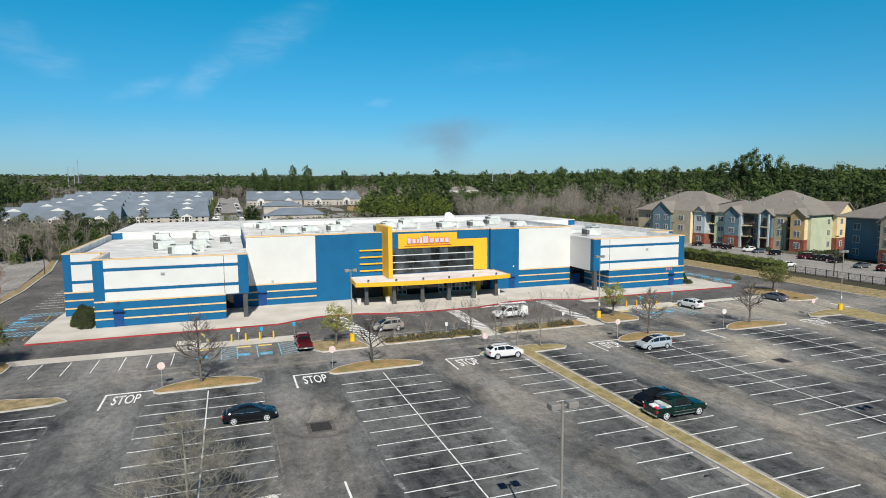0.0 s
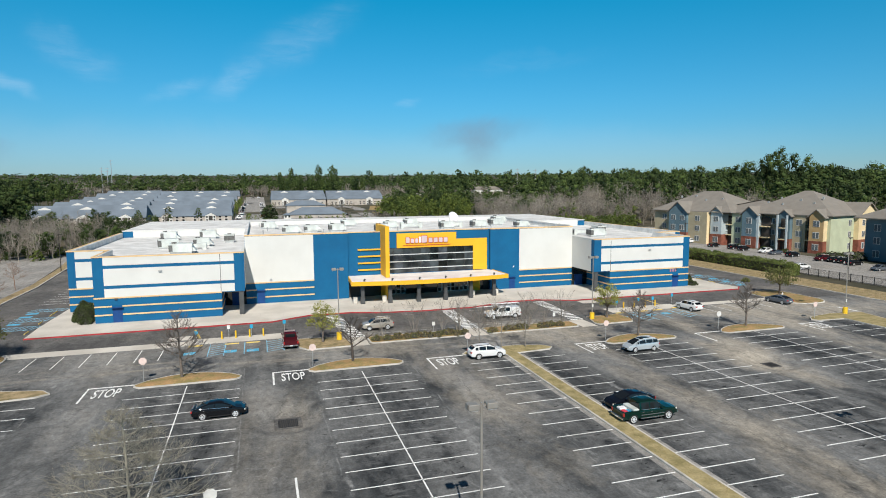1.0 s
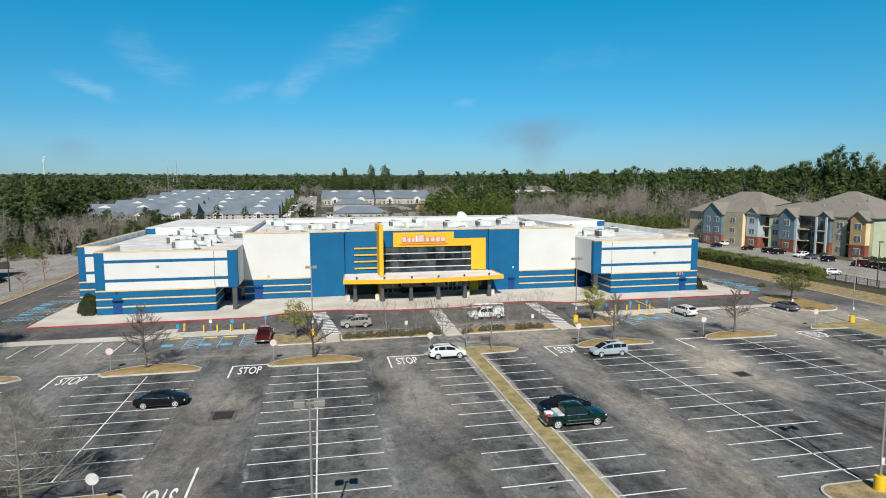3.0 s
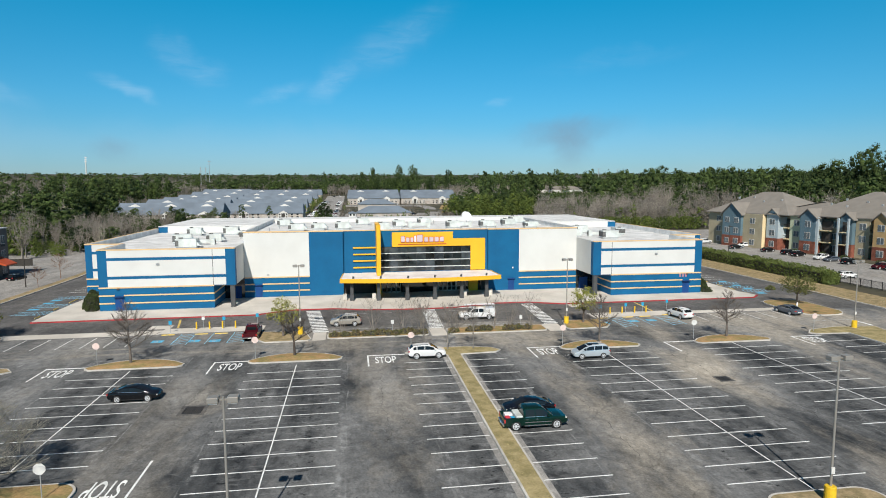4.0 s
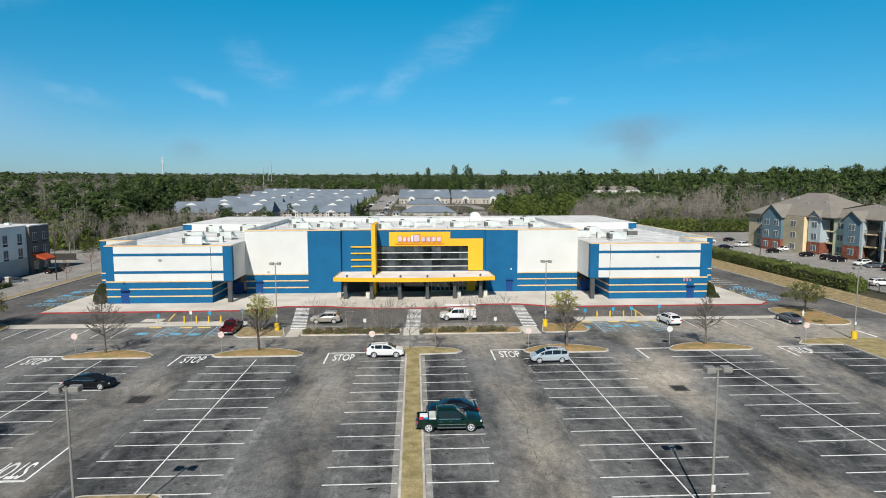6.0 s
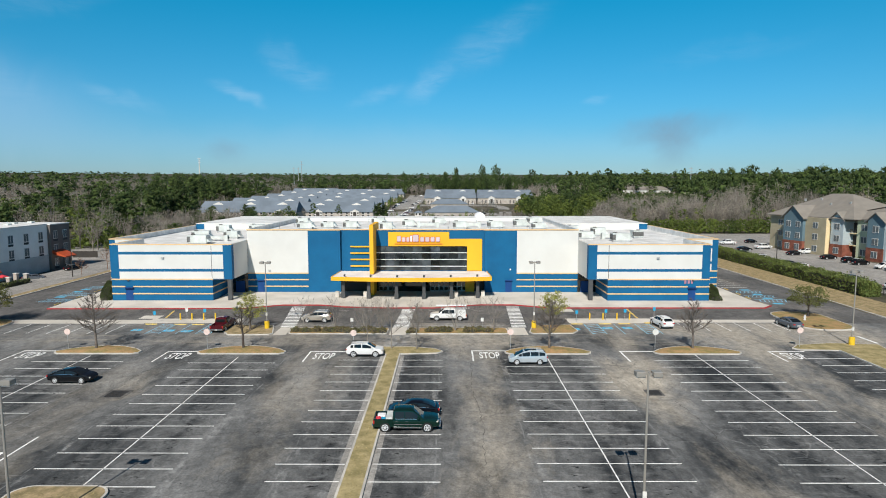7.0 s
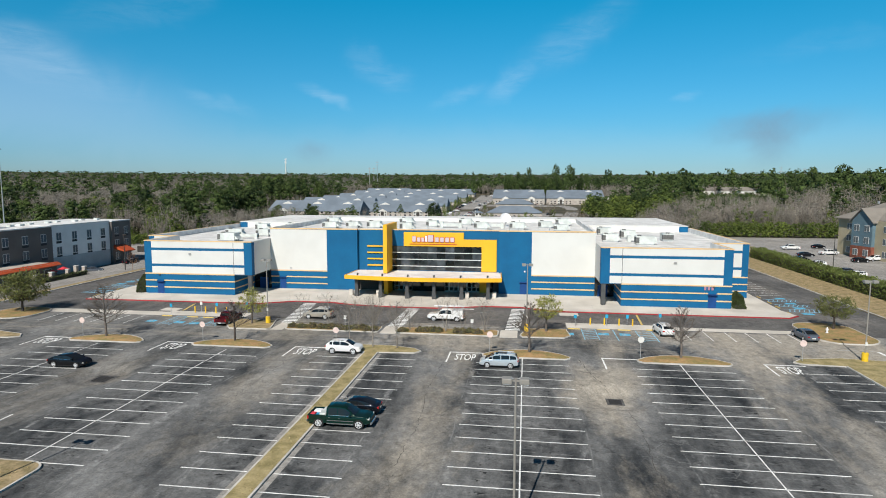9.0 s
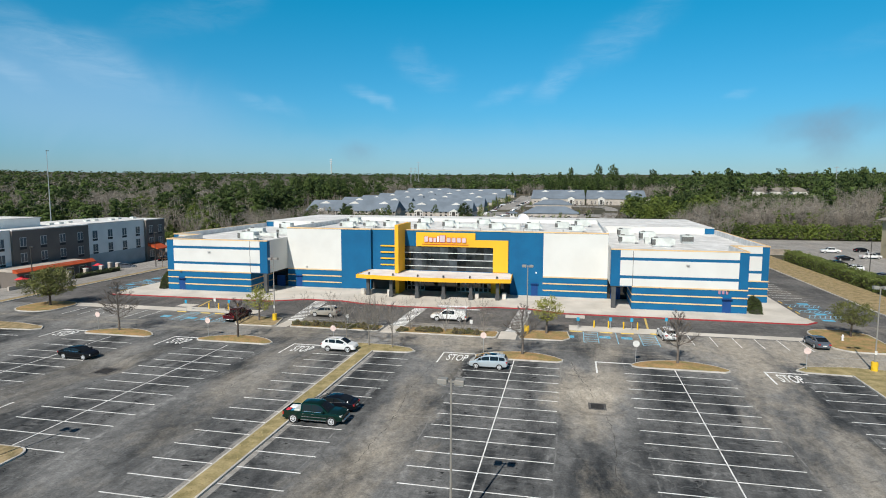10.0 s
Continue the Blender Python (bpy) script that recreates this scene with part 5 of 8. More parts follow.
# ---- vehicles ----
CARS = {
    # x of the points, then height of sill, belt and roof and the half width there; window runs; axles; wheel radius
    "sedan": dict(sill=((-2.42, 0.40), (-2.2, 0.27), (0, 0.21), (2.15, 0.23), (2.42, 0.34)),
                  belt=((-2.42, 0.70), (-2.37, 0.90), (-2.2, 0.99), (-1.7, 1.03), (0.0, 0.97), (1.0, 0.95), (1.45, 0.93), (2.0, 0.82), (2.3, 0.69), (2.42, 0.54)),
                  roof=((-2.0, 1.02), (-1.45, 1.24), (-0.85, 1.41), (-0.2, 1.46), (0.25, 1.43), (0.65, 1.30), (1.1, 1.10), (1.45, 0.93)),
                  wide=((-2.42, 0.62), (-2.34, 0.78), (-2.0, 0.88), (-1.0, 0.92), (0.6, 0.92), (1.5, 0.90), (2.1, 0.84), (2.34, 0.74), (2.42, 0.60)),
                  front=(0.42, 1.38), rear=(-1.9, -0.95), sides=((-1.5, -0.42), (-0.34, 0.92)), axles=(-1.42, 1.42), r=0.335),
    "suv": dict(sill=((-2.32, 0.50), (-2.15, 0.34), (0, 0.27), (2.1, 0.30), (2.34, 0.42)),
                belt=((-2.32, 0.80), (-2.27, 1.02), (-2.1, 1.12), (-1.2, 1.13), (0.0, 1.08), (1.0, 1.06), (1.4, 1.05), (1.9, 0.98), (2.2, 0.88), (2.34, 0.66)),
                roof=((-2.26, 1.06), (-2.02, 1.32), (-1.68, 1.54), (-1.1, 1.66), (-0.3, 1.69), (0.25, 1.64), (0.7, 1.46), (1.15, 1.20), (1.4, 1.05)),
                wide=((-2.32, 0.70), (-2.24, 0.84), (-1.9, 0.91), (-0.8, 0.94), (0.7, 0.94), (1.5, 0.92), (2.1, 0.84), (2.28, 0.74), (2.34, 0.62)),
                front=(0.38, 1.32), rear=(-2.14, -1.72), sides=((-1.72, -1.34), (-1.24, -0.36), (-0.28, 0.84)), axles=(-1.34, 1.38), r=0.375),
    "van": dict(sill=((-2.28, 0.44), (-2.1, 0.30), (0, 0.23), (2.1, 0.25), (2.32, 0.36)),
                belt=((-2.28, 0.80), (-2.23, 1.00), (-2.0, 1.06), (-1.0, 1.05), (0.5, 1.01), (1.2, 0.99), (1.7, 0.95), (2.05, 0.84), (2.24, 0.72), (2.32, 0.54)),
                roof=((-2.2, 1.04), (-2.08, 1.36), (-1.85, 1.54), (-1.1, 1.62), (-0.1, 1.63), (0.45, 1.55), (0.95, 1.36), (1.45, 1.10), (1.7, 0.95)),
                wide=((-2.28, 0.68), (-2.2, 0.80), (-1.8, 0.87), (-0.8, 0.89), (0.8, 0.89), (1.5, 0.87), (2.05, 0.80), (2.24, 0.71), (2.32, 0.58)),
                front=(0.58, 1.62), rear=(-2.14, -1.9), sides=((-1.98, -1.28), (-1.2, -0.25), (-0.17, 0.74), (0.80, 1.18)), axles=(-1.36, 1.38), r=0.33),
    "pickup": dict(sill=((-1.16, 0.36), (0, 0.34), (2.4, 0.38), (2.86, 0.48)),
                   belt=((-1.16, 1.12), (0.0, 1.12), (1.2, 1.11), (1.5, 1.13), (2.2, 1.10), (2.66, 1.02), (2.82, 0.90), (2.86, 0.74)),
                   roof=((-1.16, 1.72), (-1.08, 1.82), (-0.7, 1.87), (0.3, 1.87), (0.62, 1.80), (0.95, 1.55), (1.3, 1.27), (1.5, 1.13)),
                   wide=((-1.16, 0.95), (-0.6, 0.98), (1.0, 0.98), (2.2, 0.96), (2.66, 0.91), (2.82, 0.84), (2.86, 0.78)),
                   front=(0.72, 1.42), rear=None, sides=((-0.98, -0.18), (-0.10, 0.98)), axles=(-1.85, 1.80), r=0.40),
}


def along(curve, x, default=None):
    """Height or width at x on a curve of points; outside it the default, where one is given."""
    xs, ys = [p[0] for p in curve], [p[1] for p in curve]
    if default is not None and not xs[0] <= x <= xs[-1]:
        return default
    return float(np.interp(x, xs, ys))


def section_of(c, x):
    """Sill, belt, roof, half width and half width at the roof's edge at x."""
    lo, zb, w = along(c["sill"], x), along(c["belt"], x), along(c["wide"], x)
    zr = max(zb, along(c["roof"], x, zb))
    g = min(1.0, (zr - zb) / 0.48)
    return lo, zb, zr, w, w * (0.89 - 0.13 * g), g


def shell_mesh(c):
    """The painted body as one skin: rounded sills and shoulders, glasshouse drawn in towards the roof."""
    x0, x1 = c["belt"][0][0], c["belt"][-1][0]
    xs = sorted({round(x0 + (x1 - x0) * i / 36, 3) for i in range(37)} | {p[0] for k in ("belt", "roof", "wide") for p in c[k]})
    bm = bmesh.new()
    rows = []
    for x in xs:
        lo, zb, zr, w, wt, g = section_of(c, x)
        h = zb - lo
        half = [(0.82 * w, lo), (0.965 * w, lo + 0.1 * h), (w, lo + 0.45 * h), (0.985 * w, lo + 0.76 * h), (0.955 * w, zb - 0.05 * h), (0.92 * w, zb),
                (wt, zr - 0.05 * g), (wt * 0.9, zr - 0.012 * g), (wt * 0.5, zr + 0.014)]
        rows.append([bm.verts.new((x, y, z)) for y, z in half] + [bm.verts.new((x, 0, zr + 0.02))] + [bm.verts.new((x, -y, z)) for y, z in half[::-1]])
    k = len(rows[0])
    for a, b in zip(rows, rows[1:]):
        for i in range(k):
            j = (i + 1) % k
            bm.faces.new((a[i], a[j], b[j], b[i]))
    bm.faces.new(rows[0])
    bm.faces.new(rows[-1][::-1])
    bmesh.ops.recalc_face_normals(bm, faces=bm.faces[:])
    return bm


def slab(rows, out, thick=0.03):
    """A curved sheet of glass from rows of places, raised by the vector out."""
    bm = bmesh.new()
    out = Vector(out)
    top = [[bm.verts.new(Vector(p) + out) for p in r] for r in rows]
    low = [[bm.verts.new(Vector(p) + out * (1 - thick / 0.012)) for p in r] for r in rows]
    n, m = len(rows), len(rows[0])
    for i in range(n - 1):
        for j in range(m - 1):
            bm.faces.new((top[i][j], top[i][j + 1], top[i + 1][j + 1], top[i + 1][j]))
            bm.faces.new((low[i][j], low[i + 1][j], low[i + 1][j + 1], low[i][j + 1]))
    for i in range(n - 1):
        for j in (0, m - 1):
            bm.faces.new((top[i][j], top[i + 1][j], low[i + 1][j], low[i][j]))
    for j in range(m - 1):
        for i in (0, n - 1):
            bm.faces.new((top[i][j], low[i][j], low[i][j + 1], top[i][j + 1]))
    bmesh.ops.recalc_face_normals(bm, faces=bm.faces[:])
    return bm


def screen_rows(c, xa, xb, reach=0.84):
    """Places across the sloping screen between two stations."""
    rows = []
    for i in range(7):
        x = xa + (xb - xa) * i / 6
        _, _, zr, _, wt, _ = section_of(c, x)
        rows.append([(x, u * wt * reach, zr + (0.02 if u == 0 else 0.014 - 0.02 * max(0.0, abs(u) - 0.5))) for u in (-1, -0.5, 0, 0.5, 1)])
    return rows


def side_rows(c, xa, xb, s, low=0.07, high=0.88):
    rows = []
    for i in range(7):
        x = xa + (xb - xa) * i / 6
        _, zb, zr, w, wt, g = section_of(c, x)
        p, q = Vector((x, s * 0.92 * w, zb)), Vector((x, s * wt, zr - 0.05 * g))
        rows.append([p.lerp(q, low), p.lerp(q, (low + high) / 2), p.lerp(q, high)])
    return rows


WHEELS = {}


def wheel(parent, x, y, r, w, side):
    key = (round(r, 2), side)
    if key not in WHEELS:
        bm = bmesh.new()
        tube(bm, (0, -w / 2, 0), (0, w / 2, 0), r, r, 20)
        bmesh.ops.bevel(bm, geom=[e for e in bm.edges if len(e.link_faces) == 2 and abs(e.calc_face_angle()) > 1.2], offset=0.03, segments=1, affect='EDGES')
        tyre = mesh_of(bm, "tyre")
        tyre.materials.append(M["tyre"])
        bm = bmesh.new()
        hub = side * (w / 2 + 0.006)
        ring = [(r * 0.72, hub - side * 0.02), (r * 0.74, hub), (r * 0.60, hub + side * 0.006), (r * 0.58, hub - side * 0.03)]
        turns = [[bm.verts.new((q * math.cos(2 * math.pi * i / 20), y, q * math.sin(2 * math.pi * i / 20))) for q, y in ring] for i in range(20)]
        for i in range(20):
            for k in range(4):
                bm.faces.new((turns[i][k], turns[i][(k + 1) % 4], turns[(i + 1) % 20][(k + 1) % 4], turns[(i + 1) % 20][k]))
        for i in range(6):
            a = 2 * math.pi * i / 6
            q, t2 = Vector((math.cos(a), 0, math.sin(a))), Vector((-math.sin(a), 0, math.cos(a)))
            f = [q * (r * k) + t2 * (r * m) + Vector((0, hub + side * dy, 0)) for dy in (-0.02, 0.008) for k, m in ((0.1, -0.10), (0.62, -0.075), (0.62, 0.075), (0.1, 0.10))]
            f = [bm.verts.new(v) for v in f]
            for idx in ((0, 1, 2, 3), (7, 6, 5, 4), (0, 4, 5, 1), (1, 5, 6, 2), (2, 6, 7, 3), (3, 7, 4, 0)):
                bm.faces.new([f[k] for k in idx])
        bmesh.ops.recalc_face_normals(bm, faces=bm.faces[:])
        tube(bm, (0, side * (w / 2 + 0.012), 0), (0, side * (w / 2 + 0.03), 0), r * 0.16, r * 0.12, 10)
        rim = mesh_of(bm, "rim")
        rim.materials.append(M["rim"])
        WHEELS[key] = (tyre, rim)
    tyre, rim = WHEELS[key]
    wob = shared("wheel", tyre, parent, Matrix.Translation((x, y, r)))
    shared("rim", rim, wob)


def arch(parent, x, y, r, side):
    bm = bmesh.new()
    tube(bm, (x, y - side * 0.2, r), (x, y + side * 0.004, r), r * 1.13, r * 1.13, 20)
    part("wheel_arch", bm, M["black_trim"], parent)


def car(kind, paint, label, m, group="", extras=""):
    c = CARS[kind]
    r, axles = c["r"], c["axles"]
    t = thing({"sedan": "car", "suv": "car", "van": "minivan", "pickup": "pickup_truck"}[kind], label, "pickup truck" if kind == "pickup" else "car", m, group)
    part("body", shell_mesh(c), paint, t, smooth=True)
    g = M["car_glass"]
    part("windscreen", slab(screen_rows(c, *c["front"]), (0.008, 0, 0.010)), g, t, smooth=True)
    if c["rear"]:
        part("rear_window", slab(screen_rows(c, *c["rear"]), (-0.008, 0, 0.010)), g, t, smooth=True)
    else:
        part("rear_window", boxes((-1.18, -1.15, -0.62, 0.62, 1.22, 1.66), bevel=0.01), g, t)
    for s in (-1, 1):
        for a, b in c["sides"]:
            part("side_window", slab(side_rows(c, a, b, s), (0, s * 0.011, 0.004)), g, t, smooth=True)
        a, b = c["sides"][0][0], c["sides"][-1][1]
        if kind in ("sedan", "van") or extras == "chrome":
            part("window_trim", slab(side_rows(c, a, b, s, 0.0, 0.05), (0, s * 0.013, 0.004)), M["chrome"], t)
    if kind == "van":
        part("roof_panel", slab(screen_rows(c, -0.95, 0.42, 0.74), (0, 0, 0.012)), g, t, "dark glass roof panel")
    if kind in ("suv", "van"):
        for s in (-1, 1):
            part("roof_rail", boxes((-1.7, 0.1, s * 0.6 - 0.025, s * 0.6 + 0.025, along(c["roof"], -0.8) + 0.0, along(c["roof"], -0.8) + 0.06), bevel=0.012), M["black_trim"] if paint is P["white"] else M["rim"], t)
    wid = max(p[1] for p in c["wide"])
    for x in axles:
        for s in (-1, 1):
            arch(t, x, s * (wid - 0.005), r, s)
            wheel(t, x, s * (wid - 0.115), r, 0.24, s)

    def pair(name, x0, x1, ya, yb, z0, z1, mat, bevel=0.015):
        for s in (-1, 1):
            part(name, boxes((x0, x1, min(s * ya, s * yb), max(s * ya, s * yb), z0, z1), bevel=bevel), mat, t)
    nose = c["belt"][-1][0]
    xh = nose - 0.2
    zh, wh = along(c["belt"], xh), along(c["wide"], xh)
    pair("head_lamp", xh - 0.12, xh + 0.1, wh * 0.60, wh * 0.99, zh - 0.19, zh - 0.03, M["head_lamp"], 0.03)
    xm = c["front"][1] - 0.38
    zm, wm = along(c["belt"], xm), along(c["wide"], xm)
    pair("mirror", xm - 0.1, xm + 0.1, wm * 0.95, wm + 0.16, zm + 0.03, zm + 0.19, paint, 0.04)
    part("grille", boxes((nose - 0.08, nose + 0.014, -0.46, 0.46, along(c["sill"], nose) + 0.02, along(c["belt"], nose) - 0.03), bevel=0.01), M["black_trim"], t)
    tail = c["belt"][0][0]
    bright = M["chrome"] if extras == "chrome" else paint
    for s in (-1, 1):
        for a, b in c["sides"][-2:]:
            hx = a + 0.14
            zz = along(c["belt"], hx)
            part("door_handle", boxes((hx - 0.1, hx + 0.1, min(s * (wid - 0.05), s * (wid + 0.012)), max(s * (wid - 0.05), s * (wid + 0.012)), zz - 0.2, zz - 0.165)), bright, t)
        zs = along(c["sill"], 0)
        part("sill_trim", boxes((axles[0] + r + 0.08 if kind != "pickup" else -1.1, axles[1] - r - 0.08, min(s * (wid - 0.06), s * (wid + 0.006)), max(s * (wid - 0.06), s * (wid + 0.006)), zs + 0.02, zs + 0.1)), M["chrome"] if extras == "chrome" else M["black_trim"], t)
        if extras == "chrome":
            part("side_moulding", boxes((-1.05, 1.35, min(s * (wid - 0.03), s * (wid + 0.01)), max(s * (wid - 0.03), s * (wid + 0.01)), 0.66, 0.72)), M["chrome"], t)
    if kind == "pickup":
        # open load bed
        part("bed_floor", boxes((-2.85, -1.17, -0.90, 0.90, 0.50, 0.62)), M["black_trim"], t)
        for s in (-1, 1):
            bm = bmesh.new()
            prism(bm, [(-2.86, s * 0.84), (-1.17, s * 0.84), (-1.17, s * 0.965), (-2.0, s * 0.985), (-2.86, s * 0.95)][::s], 0.44, 1.13)
            bmesh.ops.recalc_face_normals(bm, faces=bm.faces[:])
            part("bed_side", bm, paint, t)
            part("tail_lamp", boxes((-2.89, -2.76, min(s * 0.80, s * 0.958), max(s * 0.80, s * 0.958), 0.72, 1.04), bevel=0.01), M["tail_lamp"], t)
        part("tailgate", boxes((-2.87, -2.77, -0.82, 0.82, 0.48, 1.11), bevel=0.02), paint, t)
        part("rear_bumper", boxes((-3.0, -2.86, -0.92, 0.92, 0.42, 0.60), bevel=0.03), M["chrome"], t)
        part("front_bumper", boxes((2.8, 2.95, -0.86, 0.86, 0.42, 0.62), bevel=0.03), M["chrome"], t)
        part("rear_plate", boxes((-3.012, -2.99, -0.2, 0.2, 0.45, 0.57)), M["sign_pale"], t)
    else:
        zt, wt = along(c["belt"], tail + 0.12), along(c["wide"], tail + 0.12)
        pair("tail_lamp", tail + 0.0, tail + 0.22, wt * 0.62, wt * 0.985, zt - 0.24, zt - 0.05, M["tail_lamp"], 0.02)
        part("rear_plate", boxes((tail - 0.02, tail + 0.03, -0.25, 0.25, 0.56, 0.69)), M["sign_pale"], t)
    return t


P = {"black": car_paint("black_car_paint", (0.010, 0.011, 0.013)), "navy": car_paint("navy_black_car_paint", (0.008, 0.010, 0.015)), "green": car_paint("dark_green_car_paint", (0.004, 0.022, 0.016), 0.1),
     "white": car_paint("white_car_paint", (0.72, 0.72, 0.71), 0.0), "silver": car_paint("pale_blue_silver_car_paint", (0.50, 0.56, 0.60), 0.3), "tan": car_paint("pale_tan_car_paint", (0.46, 0.42, 0.36), 0.35),
     "red": car_paint("dark_red_car_paint", (0.085, 0.010, 0.016)), "grey": car_paint("steel_grey_car_paint", (0.14, 0.16, 0.19), 0.4)}

car("sedan", P["black"], "glossy black sedan parked across the stall lines", pose(0.0, 54.25, 0))
car("suv", P["white"], "white crossover parked at the head of the median", pose(30.45, 64.35, 0))
green = car("pickup", P["green"], "dark green pickup truck with a loaded bed", pose(37.15, 41.75, 0), extras="chrome")
car("sedan", P["navy"], "glossy blue-black sedan beside the green pickup", pose(37.55, 44.75, 0, 0, 0, 180))
car("van", P["silver"], "pale blue-silver minivan parked at a row end", pose(50.35, 61.15, 0, 0, 0, 180))
car("suv", P["tan"], "pale tan crossover parked before the planting bed", pose(20.4, 83.1, 0.004, 0, 0, 180))
work = car("pickup", P["white"], "white pickup truck with a ladder rack before the entrance", pose(40.9, 84.4, 0.004, 0, 0, 180))
car("pickup", P["red"], "dark red pickup truck in an accessible stall", pose(7.55, 78.3, 0, 0, 0, 90))
car("suv", P["white"], "white crossover in a front stall", pose(73.1, 80.0, 0, 0, 0, 97))
car("sedan", P["grey"], "steel grey sedan in a front stall beside an island", pose(92.2, 80.0, 0, 0, 0, 93))

# load of the green pickup: tool chest, red box, blue box, white sack
for name, label, cat, mat, b in (("tool_chest", "bright aluminium tool chest across a pickup bed", "tool box", "hvac", (-1.80, -1.20, -0.86, 0.86, 0.74, 1.24)),
                                 ("red_box", "red plastic box in a pickup bed", "box", "fabric_red", (-2.68, -2.26, -0.75, -0.15, 0.62, 1.12)),
                                 ("blue_box", "blue plastic box in a pickup bed", "box", "sign_blue", (-2.22, -1.86, -0.8, -0.2, 0.62, 1.08)),
                                 ("white_cooler", "white cooler in a pickup bed", "cooler", "sign_white", (-2.6, -1.9, 0.0, 0.62, 0.62, 1.14))):
    solid(name, boxes(b, bevel=0.04), M[mat], label, cat, m=pose(37.15, 41.75, 0))
# service body and ladder rack of the white pickup
part("service_body", boxes((-2.8, -1.2, -0.97, 0.97, 1.1, 1.75), bevel=0.04), P["white"], work)
for x in (-2.7, -1.3, 1.0):
    for s in (-1, 1):
        part("rack_post", boxes((x - 0.04, x + 0.04, s * 0.8 - 0.04, s * 0.8 + 0.04, 1.7, 2.15)), M["galv"], work)
    part("rack_bar", boxes((x - 0.04, x + 0.04, -0.9, 0.9, 2.12, 2.2)), M["galv"], work)
for y in (-0.5, 0.0):
    part("ladder_rail", boxes((-2.95, 1.9, y - 0.04, y + 0.04, 2.2, 2.28)), M["sign_white"], work)
for i in range(9):
    part("ladder_rung", boxes((-2.7 + i * 0.52, -2.65 + i * 0.52, -0.5, 0.0, 2.22, 2.26)), M["sign_white"], work)

hydrant = thing("fire_hydrant", "white fire hydrant on the corner island", "fire hydrant", pose(96.7, 83.5, 0.16))
bm = bmesh.new()
tube(bm, (0, 0, 0), (0, 0, 0.62), 0.12, 0.11, 12)
tube(bm, (0, 0, 0), (0, 0, 0.06), 0.2, 0.2, 12)
part("barrel", bm, M["sign_white"], hydrant)
bm = bmesh.new()
tube(bm, (0, 0, 0.62), (0, 0, 0.74), 0.14, 0.10, 12)
tube(bm, (0, 0, 0.74), (0, 0, 0.84), 0.10, 0.04, 10)
part("bonnet", bm, M["sign_white"], hydrant)
for s in (-1, 1):
    bm = bmesh.new()
    tube(bm, (0, 0, 0.48), (s * 0.2, 0, 0.48), 0.06, 0.06, 8)
    part("outlet", bm, M["sign_white"], hydrant)

# cars in the neighbouring car parks
far_models = [car("sedan", P["black"], "dark sedan in the neighbouring car park", pose(137.0, 184.5, 0.02, 0, 0, 0), "far cars"),
              car("suv", P["white"], "white crossover in the neighbouring car park", pose(152.0, 176.5, 0.02, 0, 0, 193), "far cars"),
              car("sedan", P["grey"], "grey sedan in the neighbouring car park", pose(130.6, 123.0, 0.02, 0, 0, 0), "far cars"),
              car("suv", P["black"], "black crossover in the neighbouring car park", pose(150.8, 150.0, 0.02, 0, 0, 10), "far cars"),
              car("pickup", P["white"], "white pickup truck in the neighbouring car park", pose(141, 205, 0.02, 0, 0, 180), "far cars"),
              car("suv", P["red"], "dark red crossover in the neighbouring car park", pose(148.0, 91.5, 0.02, 0, 0, 180), "far cars")]
rng_cars = random.Random(11)
for k, x, y, turn in ((0, 150.2, 162.4, 13), (3, 151.0, 154.4, 10), (1, 151.5, 142.1, 190), (2, 151.3, 138.1, 188), (3, 151.2, 132.0, 8), (5, 151.2, 122.3, 185), (0, 152.2, 119.6, 5), (3, 151.9, 116.4, 4), (0, 150.9, 112.8, 4),
                      (1, 131.6, 111.2, 3), (2, 147.5, 103.5, 182), (5, 147.2, 97.6, 2), (0, 146.0, 172.2, 14), (0, 152.2, 210.6, 20), (0, 130.4, 171.9, 8), (1, 129.6, 160.9, 186), (2, 130.9, 148.2, 6), (1, 129.5, 141.6, 184), (4, 146.3, 190.6, 10)):
    copy_thing(far_models[k], pose(x, y, 0.02, 0, 0, turn))
for k, x, y, turn in ((3, -57.0, 146.4, 78), (2, -56.8, 131.0, 30), (1, -57.2, 100.0, 10)):
    copy_thing(far_models[k], pose(x, y, land(x, y) + 0.05, 0, 0, turn))
for i in range(22):
    y = 425 + i * 15 + rng_cars.uniform(-2, 2)
    for x in (-10.0, 7.5):
        if rng_cars.random() < 0.75:
            copy_thing(rng_cars.choice(far_models), pose(x, y, land(x, y) + 0.13, 0, 0, rng_cars.choice((0, 180))))
for k, x, y, turn in ((1, 31, 428, 90), (0, 35, 428, 90), (4, 39.5, 428.5, 90), (1, 46, 428, 270), (2, 51, 428, 90), (1, 55, 428, 90), (4, 60, 428, 90), (5, 8.0, 493, 0), (1, 26, 484, 90), (0, 72, 484, 20), (1, 40, 640, 90), (3, 46, 640, 90), (0, 64, 640, 90), (1, 70, 640, 90), (1, 4, 880, 0), (0, -3, 870, 0)):
    copy_thing(far_models[k], pose(x, y, land(x, y) + 0.13, 0, 0, turn))


